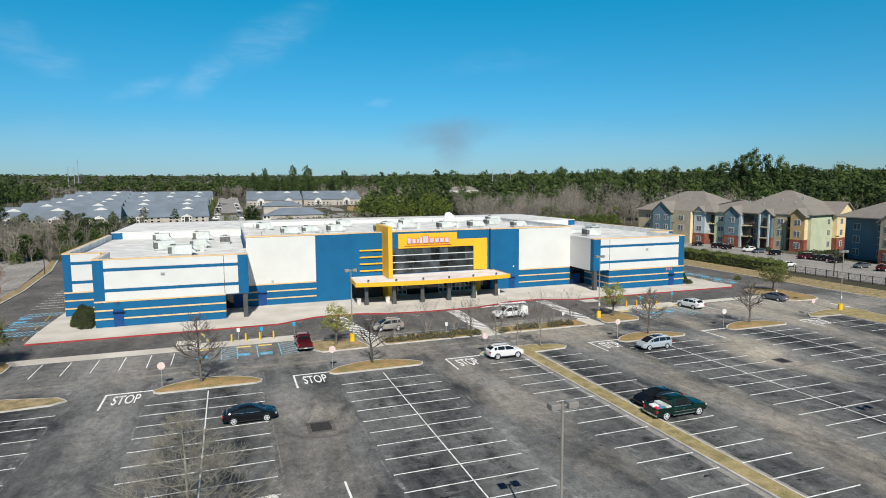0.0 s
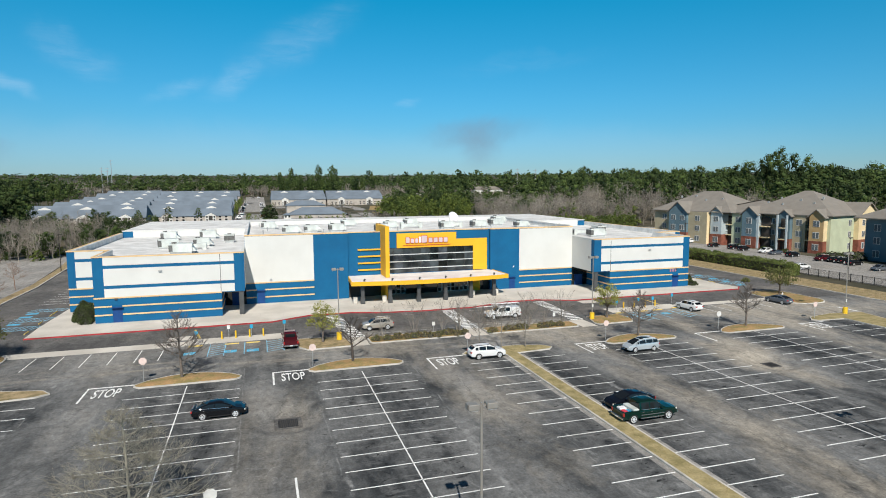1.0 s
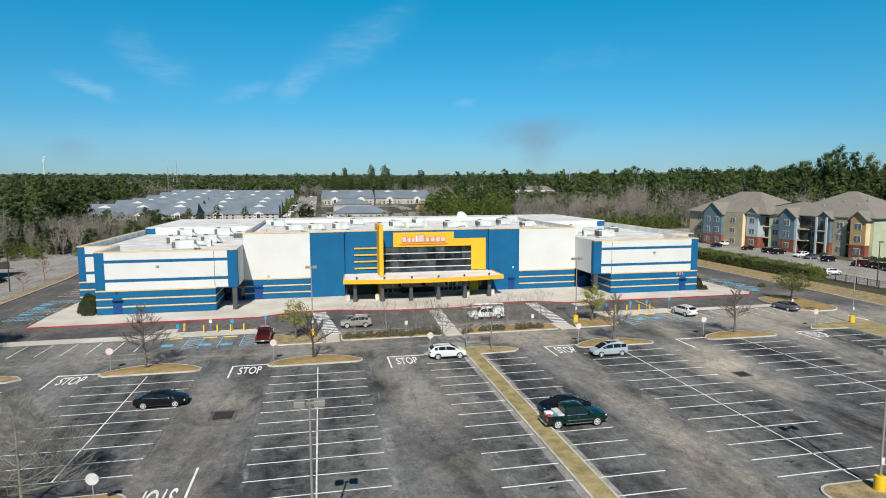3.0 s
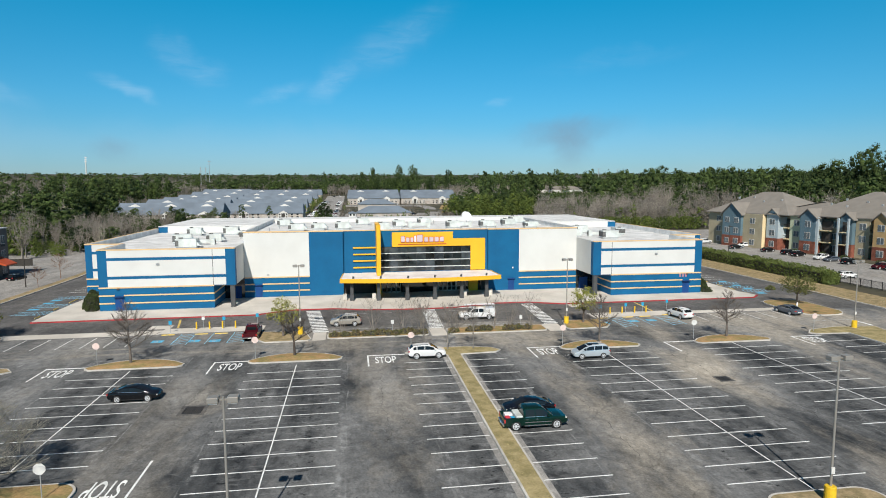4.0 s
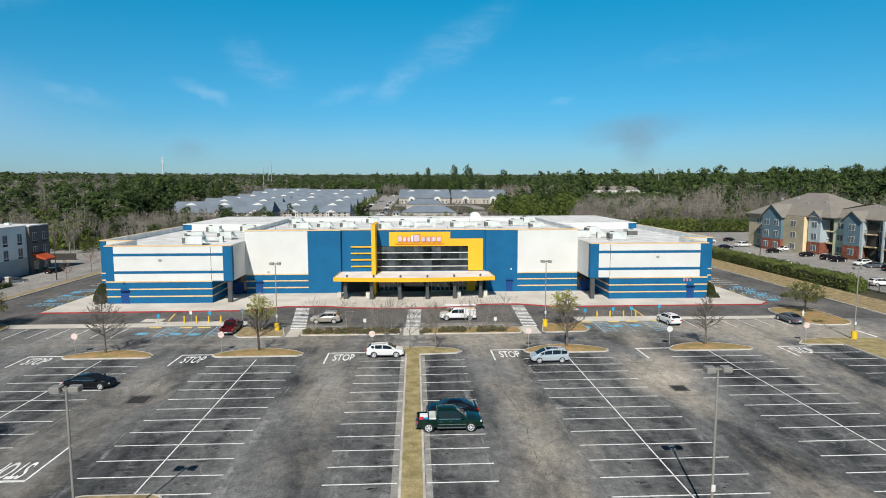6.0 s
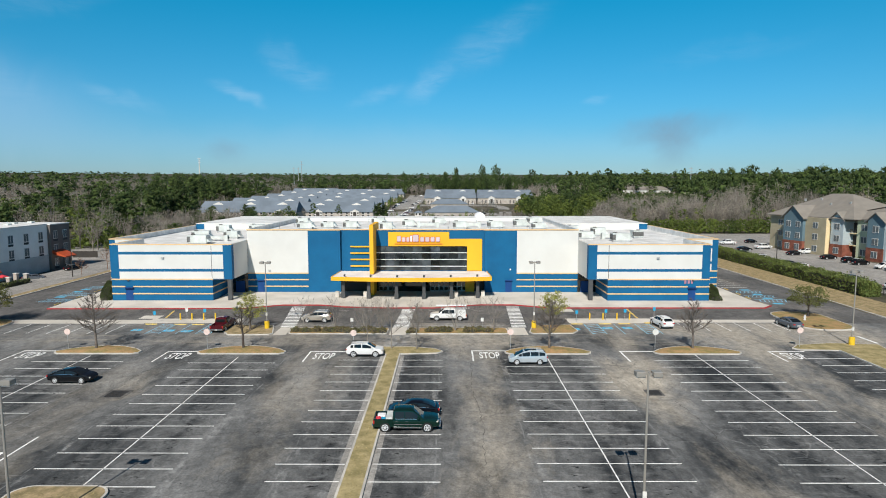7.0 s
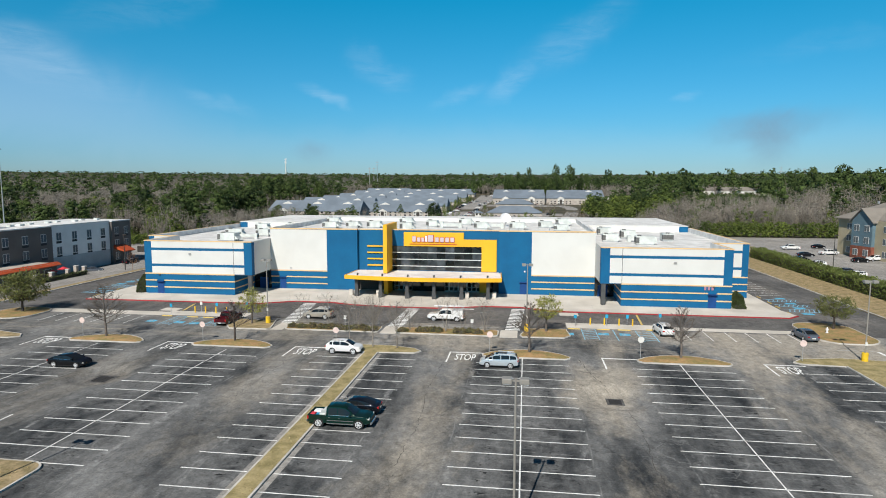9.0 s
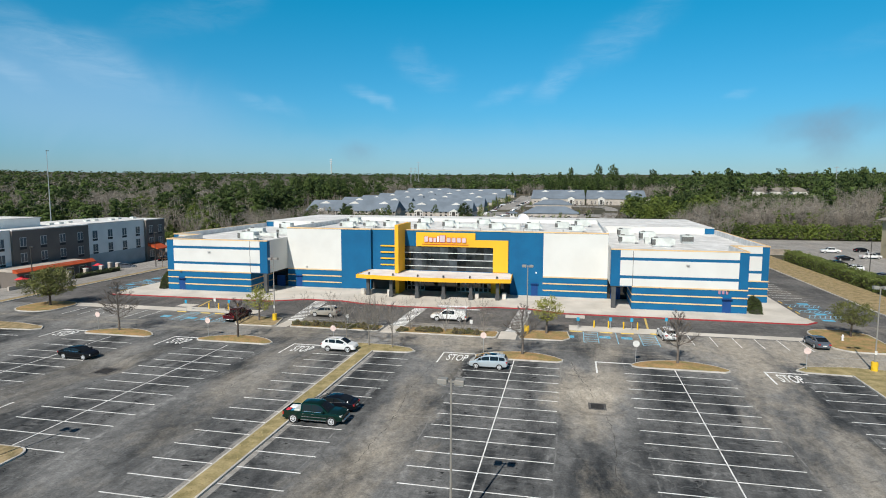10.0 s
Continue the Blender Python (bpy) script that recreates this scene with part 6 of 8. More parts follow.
# ---- neighbouring buildings ----
def hip_roof(x0, x1, y0, y1, z, rise, over=0.6, ridge_x=True, thick=0.25, run=0.0):
    """A hip roof with eaves, as one closed solid."""
    x0, x1, y0, y1 = x0 - over, x1 + over, y0 - over, y1 + over
    bm = bmesh.new()
    lo = [bm.verts.new(p) for p in ((x0, y0, z), (x1, y0, z), (x1, y1, z), (x0, y1, z))]
    up = [bm.verts.new((v.co.x, v.co.y, z + thick)) for v in lo]
    if ridge_x:
        d = min((y1 - y0) / 2, run or 1e9)
        r = [bm.verts.new((x0 + d, (y0 + y1) / 2, z + rise)), bm.verts.new((x1 - d, (y0 + y1) / 2, z + rise))]
        bm.faces.new((up[0], up[1], r[1], r[0]))
        bm.faces.new((up[2], up[3], r[0], r[1]))
        bm.faces.new((up[1], up[2], r[1]))
        bm.faces.new((up[3], up[0], r[0]))
    else:
        d = (x1 - x0) / 2
        r = [bm.verts.new(((x0 + x1) / 2, y0 + d, z + rise)), bm.verts.new(((x0 + x1) / 2, y1 - d, z + rise))]
        bm.faces.new((up[1], up[2], r[1], r[0]))
        bm.faces.new((up[3], up[0], r[0], r[1]))
        bm.faces.new((up[0], up[1], r[0]))
        bm.faces.new((up[2], up[3], r[1]))
    bm.faces.new(lo[::-1])
    for i in range(4):
        j = (i + 1) % 4
        bm.faces.new((lo[i], lo[j], up[j], up[i]))
    bmesh.ops.recalc_face_normals(bm, faces=bm.faces[:])
    return bm


def gable_prism(a, b, z, rise, depth_vec, thick=0.0):
    """A triangular gable standing on the line a-b and running back by depth_vec."""
    bm = bmesh.new()
    a, b, d = Vector((*a, z)), Vector((*b, z)), Vector((*depth_vec, 0))
    top = (a + b) / 2 + Vector((0, 0, rise))
    f = [bm.verts.new(p) for p in (a, b, top)]
    k = [bm.verts.new(p + d) for p in (a, b, top)]
    bm.faces.new(f)
    bm.faces.new(k[::-1])
    for i in range(3):
        j = (i + 1) % 3
        bm.faces.new((f[i], k[i], k[j], f[j]))
    bmesh.ops.recalc_face_normals(bm, faces=bm.faces[:])
    return bm


PANES = {}


def window_at(parent, x, y, z, w, h, axis, glass="window"):
    """A framed window on a wall that faces -y (axis 'y'), -x ('x') or +x ('X')."""
    key = (round(w, 2), round(h, 2), axis, glass)
    if key not in PANES:
        bm1, bm2 = bmesh.new(), bmesh.new()
        half = 0.5 if glass == "pale_pane" else 1.0
        for bm, g, o, w in ((bm1, 0.0, 0.06, w), (bm2, 0.11, 0.09, w * half + 0.05 * (half < 1))):
            if axis == 'y':
                box(bm, -w / 2 + g, w / 2 - g, -o, 0.03, g, h - g)
            elif axis == 'x':
                box(bm, -o, 0.03, -w / 2 + g, w / 2 - g, g, h - g)
            else:
                box(bm, -0.03, o, -w / 2 + g, w / 2 - g, g, h - g)
        f, p = mesh_of(bm1, "window"), mesh_of(bm2, "pane")
        f.materials.append(M["siding_white"])
        p.materials.append(M[glass])
        PANES[key] = (f, p)
    f, p = PANES[key]
    win = shared("window", f, parent, Matrix.Translation((x, y, z)))
    if glass == "pale_pane":
        for k in (-0.25, 0.25):
            shared("pane", p, win, Matrix.Translation((0, k * w, 0)) if axis != 'y' else Matrix.Translation((k * w, 0, 0)))
    else:
        shared("pane", p, win)
    return win


def grey_block(x0, x1, y0, g, gables, front=False, rise=7.6, eave=3.3, depth=26.0, label="two-storey apartment block with a blue-grey shingle roof and white gables"):
    """A long low apartment block that faces south; g is the height of its ground."""
    y1 = y0 + depth
    t = thing("apartment_block", label, "apartment building", pose(0, 0, g), "grey-roofed blocks")
    wall = part("wall", boxes((x0, x1, y0, y1, -4.0, eave)), M["siding_tan"], t)
    roof = part("roof", hip_roof(x0, x1, y0, y1, eave, rise, run=1.2), M["grey_roof"], t)
    slope = rise / (depth / 2)
    for i in range(gables):
        gx = x0 + (x1 - x0) * (i + 0.5) / gables
        if front:
            part("gable", gable_prism((gx - 3.8, y0 - 0.9), (gx + 3.8, y0 - 0.9), eave + 0.15, 1.9, (0, 7)), M["siding_white"], t, "white gable")
        back = depth / 2 - 4.5
        part("dormer", gable_prism((gx - 4.2, y0 + back), (gx + 4.2, y0 + back), eave + slope * back + 0.1, 1.7, (0, 5)), M["siding_white"], roof, "white dormer gable")
        if not front:
            continue
        bay = part("porch", boxes((gx - 3.4, gx + 3.4, y0 - 0.8, y0 + 0.5, 0, eave + 0.1)), M["siding_white"], t, "white porch bay")
        # solid near-black box draws the shade of an uncut porch opening
        part("opening_shade", boxes((gx - 1.3, gx + 1.3, y0 - 0.85, y0 - 0.3, 0.2, 5.0)), M["soffit"], bay)
        for s in (-1, 1):
            for zz in (0.0, 2.0):
                window_at(bay, gx + s * 2.4, y0 - 0.8, zz, 1.2, 1.4, 'y')
                window_at(wall, gx + s * 6.2, y0, zz, 1.8, 1.4, 'y')
                window_at(wall, gx + s * 10.2, y0, zz, 1.8, 1.4, 'y')
    return t


for x0, x1, y0, g in ((-131, -63, 405, -1.0), (-138, -74, 485, -0.4), (-149, -84, 565, -0.2), (-163, -95, 665, 0.6), (-176, -108, 775, 2.8), (-188, -121, 885, 5.2)):
    grey_block(x0, x1, y0, g, 3 if x0 == -131 else 2, y0 == 405)
for x0, x1, y0, g in ((-70, -14.3, 445, -2.6), (-82, -17.2, 530, -1.4), (-93, -19, 625, -0.4), (-106, -19.6, 735, 1.5), (-119, -19.8, 855, 4.4)):
    grey_block(x0, x1, y0, g, 2 if y0 < 700 else 3, y0 == 445)
grey_block(17, 74, 660, 0.6, 2, True, 9.5, 6.0, 40.0)
grey_block(76, 138, 664, 0.6, 2, True, 9.2, 6.0, 40.0)


def low_house(x0, x1, y0, y1, eave, rise, roofm, wallm, label):
    z = land((x0 + x1) / 2, (y0 + y1) / 2)
    t = thing("house", label, "house", pose(0, 0, z), "low houses")
    wall = part("wall", boxes((x0, x1, y0, y1, -1.0, eave)), M[wallm], t)
    part("roof", hip_roof(x0, x1, y0, y1, eave, rise), M[roofm], t)
    k = max(2, int((x1 - x0) / 11))
    for i in range(k):
        window_at(wall, x0 + (x1 - x0) * (i + 0.5) / k, y0, 0.9, 1.4, 1.5, 'y')
    return t


low_house(25.2, 65, 437, 455, 3.8, 5.0, "grey_roof", "siding_tan", "low clubhouse with a blue-grey hip roof")
low_house(290, 362, 842, 868, 8.2, 5.4, "brown_roof", "siding_white", "long low pale house with a tan roof among woods")
low_house(27, 60, 532, 550, 7.2, 4.4, "grey_roof", "siding_tan", "house with a blue-grey hip roof behind the clubhouse")
low_house(19.5, 24.0, 398, 402, 2.6, 1.3, "grey_roof", "siding_white", "small white gate house beside the street")
for x0, y0, w in ((176, 640, 40), (215, 720, 46), (150, 800, 50), (300, 760, 44), (110, 760, 40), (260, 560, 46), (230, 900, 50)):
    low_house(x0, x0 + w, y0, y0 + 18, 5.0, 4.0, "brown_roof", "siding_white", "distant pale house among woods")


def lane(name, line, width, label, material="side_lot"):
    """A strip of road laid on the land along a plan line."""
    bm = bmesh.new()
    rows = []
    for (ax, ay), (bx, by) in zip(line, line[1:]):
        n = max(2, int(math.hypot(bx - ax, by - ay) / 12))
        t = Vector((bx - ax, by - ay)).normalized()
        for i in range(n + 1):
            x, y = ax + (bx - ax) * i / n, ay + (by - ay) * i / n
            rows.append([bm.verts.new((x + s * t.y * width / 2, y - s * t.x * width / 2, land(x, y) + dz)) for s, dz in ((-1, -0.4), (-1, 0.12), (1, 0.12), (1, -0.4))])
    for a, b in zip(rows, rows[1:]):
        for i in range(4):
            bm.faces.new((a[i], a[(i + 1) % 4], b[(i + 1) % 4], b[i]))
    bmesh.ops.recalc_face_normals(bm, faces=bm.faces[:])
    return solid(name, bm, M[material], label, "road", kind="structure")


lane("road", [(-1, 352), (-1, 900)], 25, "pale asphalt street between the apartment blocks")
lane("road", [(62, 320), (72, 360), (84, 440), (93, 520), (97, 580), (88, 624), (66, 644)], 11, "pale asphalt lane behind the cinema")
lane("road", [(12, 415), (70, 415)], 30, "pale asphalt forecourt before the clubhouse")
lane("road", [(16, 492), (84, 492)], 40, "pale asphalt court between the low houses")
lane("road", [(14, 622), (92, 622)], 40, "pale asphalt court before the grey-roofed block")
lane("ground_patch", [(106, 515), (110, 560), (122, 620)], 13, "bare tan earth beside the lane", "straw")


# apartments east of the hedge: a west front of many set-forward sections
EAVE = 11.2


def section(t, y0, y1, x, mat, gable=0.0, brick=False, win=1, side=None, back=176.0):
    """One section of the west front: its wall, brick base, gable with roof slabs, and windows."""
    w = part("section", boxes((x, back, y0, y1, 3.7 if brick else -0.5, EAVE)), M[mat], t)
    if brick:
        part("brick_base", boxes((x - 0.05, back, y0 - 0.05, y1 + 0.05, -0.5, 3.7)), M["brick"], w, "red brick base")
    # south side gets a paler siding that paints in the sunlight on it
    if side:
        part("lit_side_face", boxes((x + 0.05, x + 7.0, y0 - 0.06, y0 + 0.02, 3.7 if brick else -0.5, EAVE)), M[side], w)
    yc, wd = (y0 + y1) / 2, y1 - y0
    if gable:
        part("gable_wall", gable_prism((x, y0), (x, y1), EAVE, gable, (6, 0)), M[mat], w)
        for s in (-1, 1):
            bm = bmesh.new()
            run = wd / 2 + 0.7
            top = EAVE + gable + 0.28
            p = [Vector((x - 0.6, yc, top)), Vector((x + 8.0, yc, top))]
            q = [v + Vector((0, s * run, -gable * run / (wd / 2))) for v in p]
            ring = [p[0], p[1], q[1], q[0]]
            a = [bm.verts.new(v) for v in ring]
            b = [bm.verts.new(v - Vector((0, 0, 0.28))) for v in ring]
            bm.faces.new(a)
            bm.faces.new(b[::-1])
            for i in range(4):
                j = (i + 1) % 4
                bm.faces.new((a[i], b[i], b[j], a[j]))
            bmesh.ops.recalc_face_normals(bm, faces=bm.faces[:])
            part("gable_roof", bm, M["brown_roof"], w)
    for i in range(win):
        yy = y0 + wd * (i + 0.5) / win
        for zz in (0.9, 4.5, 8.0):
            window_at(w, x - (0.05 if brick and zz < 2 else 0), yy, zz, min(1.9, wd * 0.5 / win + 0.5), 1.9, 'x', "pale_pane")
    return w


def balconies(t, y0, y1, x):
    c, h = (y0 + y1) / 2, (y1 - y0) / 2 - 0.15
    for zz in (0.0, 3.55, 7.1):
        # near-black panel stands in for the shade at the back of the balcony
        part("shade_panel", boxes((x + 1.35, x + 1.5, y0 + 0.1, y1 - 0.1, zz + 0.2, zz + 3.0)), M["soffit"], t)
        if zz > 1:
            bal = part("balcony", boxes((x, x + 1.5, c - h, c + h, zz - 0.1, zz + 0.15)), M["siding_yellow"], t, "pale balcony with rail")
            part("rail", boxes((x, x + 0.07, c - h, c + h, zz + 1.05, zz + 1.15)), M["dark_frame"], bal)
            for i in range(int(2 * h / 0.3)):
                part("baluster", boxes((x + 0.01, x + 0.05, c - h + i * 0.3, c - h + i * 0.3 + 0.04, zz + 0.15, zz + 1.05)), M["dark_frame"], bal)


FLATS_TURN = Matrix.Translation((160.5, 155, 0)) @ Matrix.Rotation(radians(13), 4, 'Z') @ Matrix.Translation((-160.5, -155, 0))
flats = thing("apartment_building", "three-storey apartments in blue, cream and sage siding over brick", "apartment building", FLATS_TURN, "brown-roofed apartments")
section(flats, 187.2, 196.2, 160.0, "siding_olive", win=1)
section(flats, 179.5, 187.2, 157.0, "siding_blue", 3.4, True, 2)
section(flats, 171.9, 179.5, 158.0, "siding_olive", win=1, side="siding_yellow")
section(flats, 167.0, 171.3, 159.2, "siding_grey", 1.9, True, 1)
balconies(flats, 164.9, 167.0, 161.4)
section(flats, 160.2, 164.9, 161.8, "siding_sage", win=1)
section(flats, 154.9, 160.0, 160.0, "siding_blue", 2.2, True, 1, side="siding_grey")
section(flats, 147.9, 154.8, 163.1, "siding_blue", win=1)
balconies(flats, 151.4, 154.8, 161.2)
part("corner_post", boxes((160.1, 160.6, 154.2, 154.8, -0.5, EAVE)), M["siding_grey"], flats, "pale blue corner post")
section(flats, 144.2, 147.8, 160.6, "siding_blue", 1.5, True, 0)
balconies(flats, 144.9, 147.1, 159.2)
for yy in (144.3, 147.3):
    part("corner_post", boxes((159.2, 159.7, yy, yy + 0.45, -0.5, EAVE)), M["siding_grey"], flats, "pale blue corner post")
section(flats, 140.2, 144.1, 162.0, "siding_olive", win=1)
section(flats, 138.2, 140.2, 163.1, "siding_olive", win=0)
balconies(flats, 138.3, 140.1, 161.6)
section(flats, 134.0, 138.2, 160.4, "siding_amber", 1.9, True, 1, side="siding_yellow")
section(flats, 133.0, 134.0, 162.4, "siding_sage", win=0, back=175.6)
core = part("core", boxes((163.1, 186.0, 133.3, 195.9, -0.5, EAVE)), M["siding_olive"], flats)
part("roof", hip_roof(159.5, 184, 164.0, 196.0, EAVE, 7.2, 0.8, ridge_x=False), M["brown_roof"], flats, "brown shingle hip roof")
part("roof", hip_roof(162.5, 188, 133.0, 161.0, EAVE, 7.5, 0.8, ridge_x=False), M["brown_roof"], flats, "brown shingle hip roof")
part("roof", hip_roof(161.8, 184, 150.0, 174.0, EAVE, 4.3, 0.6), M["brown_roof"], flats, "brown shingle hip roof")
end = part("end_wall", boxes((175.6, 187.0, 131.6, 133.3, 3.7, EAVE)), M["siding_yellow"], flats, "cream end wall")
part("end_base", boxes((175.55, 187.05, 131.55, 133.3, -0.5, 3.7)), M["brick"], end, "red brick base")
part("end_gable", gable_prism((175.6, 131.6), (187.0, 131.6), EAVE, 3.6, (0, 8)), M["siding_yellow"], end)
for s in (-1, 1):
    bm = bmesh.new()
    p = [Vector((181.3, 131.0, EAVE + 3.95)), Vector((181.3, 139.6, EAVE + 3.95))]
    q = [v + Vector((s * 6.5, 0, -3.6 * 6.5 / 5.7)) for v in p]
    prism_pts = [p[0], p[1], q[1], q[0]]
    a = [bm.verts.new(v) for v in prism_pts]
    b = [bm.verts.new(v - Vector((0, 0, 0.28))) for v in prism_pts]
    bm.faces.new(a)
    bm.faces.new(b[::-1])
    for i in range(4):
        bm.faces.new((a[i], b[i], b[(i + 1) % 4], a[(i + 1) % 4]))
    bmesh.ops.recalc_face_normals(bm, faces=bm.faces[:])
    part("end_roof", bm, M["brown_roof"], end)
for x in (178.4, 184.0):
    for zz in (0.9, 4.5, 8.0):
        window_at(end, x, 131.6 if zz > 2 else 131.55, zz, 1.7, 1.9, 'y', "pale_pane")

for zz in (0.9, 4.5, 8.0):
    window_at(end, 173.2, 133.0, zz, 1.7, 1.9, 'y', "pale_pane")

for x, y in ((165.5, 178.0), (166.5, 172.0), (168.0, 184.0), (167.5, 190.0), (168.0, 156.0), (167.0, 150.5), (169.5, 146.0), (168.0, 141.0), (170.5, 153.0), (171.0, 140.0)):
    # vents stand on the west slopes, which rise from the eave at x = 161
    z = EAVE + 0.25 + (x - (158.7 if y > 163 else 161.7)) * (7.2 / 13.0)
    part("roof_vent", boxes((x - 0.25, x + 0.25, y - 0.25, y + 0.25, z - 0.5, z + 0.35), bevel=0.04), M["galv"], flats)

flats_b = thing("apartment_building", "three-storey apartments in slate blue and tan siding, brown roof", "apartment building", group="brown-roofed apartments")
section(flats_b, 107.5, 121.0, 164.5, "siding_blue", win=2)
section(flats_b, 99.0, 107.5, 159.0, "siding_olive", 3.4, True, 2)
section(flats_b, 90.0, 99.0, 162.0, "siding_sage", win=2)
section(flats_b, 80.0, 90.0, 159.0, "siding_yellow", 3.4, True, 2)
section(flats_b, 62.0, 80.0, 162.0, "siding_blue", win=3)
part("roof", hip_roof(161.5, 187, 60.0, 121.0, EAVE + 0.3, 7.0, 0.8, ridge_x=False), M["brown_roof"], flats_b, "brown shingle hip roof")


# hotel west of the cinema: dark and pale sections, flat white roof
def build_hotel():
    z = -1.2
    t = thing("hotel", "three-storey charcoal and pale grey hotel with flat white roof", "hotel", pose(0, 0, z))
    X = -64.0
    for y0, y1, mat, proud, top in ((60, 104.0, "hotel_light", 0.0, 12.0), (104.0, 126.0, "hotel_dark", 0.5, 12.0), (126.0, 147.5, "hotel_light", 0.0, 12.1), (147.5, 155.6, "hotel_dark", 0.8, 12.0)):
        w = part("wall", boxes((X - 18, X + proud, y0, y1, -0.5, top)), M[mat], t)
        n = max(2, int((y1 - y0) / 4.6))
        for i in range(n):
            yy = y0 + (y1 - y0) * (i + 0.5) / n
            for zz in (1.0, 4.7, 8.3):
                window_at(w, X + proud, yy, zz, 1.7, 2.1, 'X', "pale_pane")
                part("unit_grille", boxes((X + proud - 0.02, X + proud + 0.07, yy - 0.85, yy + 0.85, zz - 0.65, zz - 0.08)), M["dark_frame"], w)
        if mat == "hotel_light":
            part("plinth", boxes((X + proud, X + proud + 0.12, y0 + 0.1, y1 - 0.1, -0.5, 4.2)), M["siding_grey"], w)
        part("coping", boxes((X - 18.1, X + proud + 0.15, y0, y1, top, top + 0.25)), M["roof"], w)
    for ry in (108, 121, 124, 128, 134, 137, 141, 146, 151):
        part("roof_curb", boxes((X - 6.5 - (ry % 3), X - 5.3 - (ry % 3), ry, ry + 1.4, 12.2, 12.75), bevel=0.04), M["hvac"], t, "pale rooftop vent box")
    part("roof_tower", boxes((X - 16, X - 5, 103, 117, 12.2, 14.3)), M["hotel_light"], t)
    part("tower_roof", boxes((X - 16.2, X - 4.8, 102.8, 117.2, 14.3, 14.5)), M["roof"], t)
    wing_ = part("porch_wing", boxes((X + 0.5, X + 7.6, 98.5, 118.6, -0.5, 3.6)), M["hotel_dark"], t)
    part("wing_roof", boxes((X + 0.5, X + 7.7, 98.4, 118.7, 3.6, 4.1)), M["siding_tan"], t, "flat tan roof of the porch wing")
    bm = bmesh.new()
    prism(bm, [(X + 7.0, 3.6), (X + 8.4, 3.5), (X + 8.4, 3.66), (X + 7.3, 4.3), (X + 7.0, 4.3)], 97.6, 119.4)
    bmesh.ops.transform(bm, matrix=Matrix(((1, 0, 0, 0), (0, 0, 1, 0), (0, 1, 0, 0), (0, 0, 0, 1))), verts=bm.verts[:])
    bmesh.ops.recalc_face_normals(bm, faces=bm.faces[:])
    part("porch_roof", bm, M["orange_metal"], t, "orange metal porch roof")
    for i in range(5):
        window_at(wing_, X + 7.6, 101 + i * 3.7, 0.8, 2.2, 2.2, 'X')
    bm = bmesh.new()
    prism(bm, [(X + 0.6, 4.4), (X + 4.2, 3.4), (X + 4.2, 3.7), (X + 0.6, 5.4)], 147.9, 152.6)
    bmesh.ops.transform(bm, matrix=Matrix(((1, 0, 0, 0), (0, 0, 1, 0), (0, 1, 0, 0), (0, 0, 0, 1))), verts=bm.verts[:])
    bmesh.ops.recalc_face_normals(bm, faces=bm.faces[:])
    part("door_awning", bm, M["orange_metal"], t, "orange awning over the side door")
    return t


build_hotel()
hz = land(-52, 108)
for x0, x1, y0, y1 in ((-54.6, -54.2, 94.0, 106.0), (-54.6, -54.2, 110.0, 124.6)):
    solid("garden_wall", boxes((x0, x1, y0, y1, hz - 0.2, hz + 0.9), bevel=0.02), M["siding_tan"], "low tan garden wall round the terrace", "wall", "garden walls")
for x, y in ((-54.4, 109.6), (-54.4, 114.6), (-54.4, 119.6), (-54.4, 125.0), (-57.0, 125.4)):
    p = thing("gate_pier", "square tan pier with a pale cap at the terrace", "pier", pose(x, y, hz), "terrace piers")
    part("shaft", boxes((-0.4, 0.4, -0.4, 0.4, -0.3, 1.9), bevel=0.02), M["siding_tan"], p)
    part("cap", boxes((-0.48, 0.48, -0.48, 0.48, 1.9, 2.06), bevel=0.03), M["siding_white"], p)
for x, y in ((-56.6, 117.0), (-57.4, 121.8), (-56.2, 99.0)):
    u = thing("parasol", "red canvas parasol over a terrace table", "parasol", pose(x, y, land(x, y)), "red parasols")
    bm = bmesh.new()
    tube(bm, (0, 0, 0), (0, 0, 2.6), 0.03, 0.03, 6)
    part("mast", bm, M["galv"], u)
    bm = bmesh.new()
    tube(bm, (0, 0, 2.1), (0, 0, 2.75), 1.4, 0.05, 8)
    part("canvas", bm, M["fabric_red"], u)

# fences, masts and wires of the distance
fence = thing("fence", "black steel picket fence along the apartment car park", "fence", pose(125.4, 0, 0.0))
for i in range(44):
    y = 62 + i * 2.6
    part("post", boxes((-0.05, 0.05, y - 0.05, y + 0.05, -0.1, 1.75)), M["fence_wire"], fence)
for z in (0.25, 1.6):
    part("rail", boxes((-0.03, 0.03, 62, 174, z - 0.03, z + 0.03)), M["fence_wire"], fence)
bm = bmesh.new()
for i in range(560):
    y = 62.1 + i * 0.2
    box(bm, -0.012, 0.012, y - 0.012, y + 0.012, 0.1, 1.65)
tagged(part("picket_screen", bm, M["fence_wire"], fence), kind="stuff")
board = thing("fence", "weathered board fence at the end of the bank", "fence", pose(0, 196.5, 0.0))
for i in range(60):
    part("board", boxes((110.5 + i * 0.27, 110.74 + i * 0.27, -0.02, 0.02, -0.1, 1.8)), M["wood_fence"], board)

screen = thing("fence", "dark board screen fence behind the hotel", "fence", pose(-75.5, 176.0, land(-72, 176) - 0.1))
for i in range(28):
    part("board", boxes((i * 0.28, i * 0.28 + 0.26, -0.02, 0.02, 0.0, 2.1)), M["dark_pole"], screen)

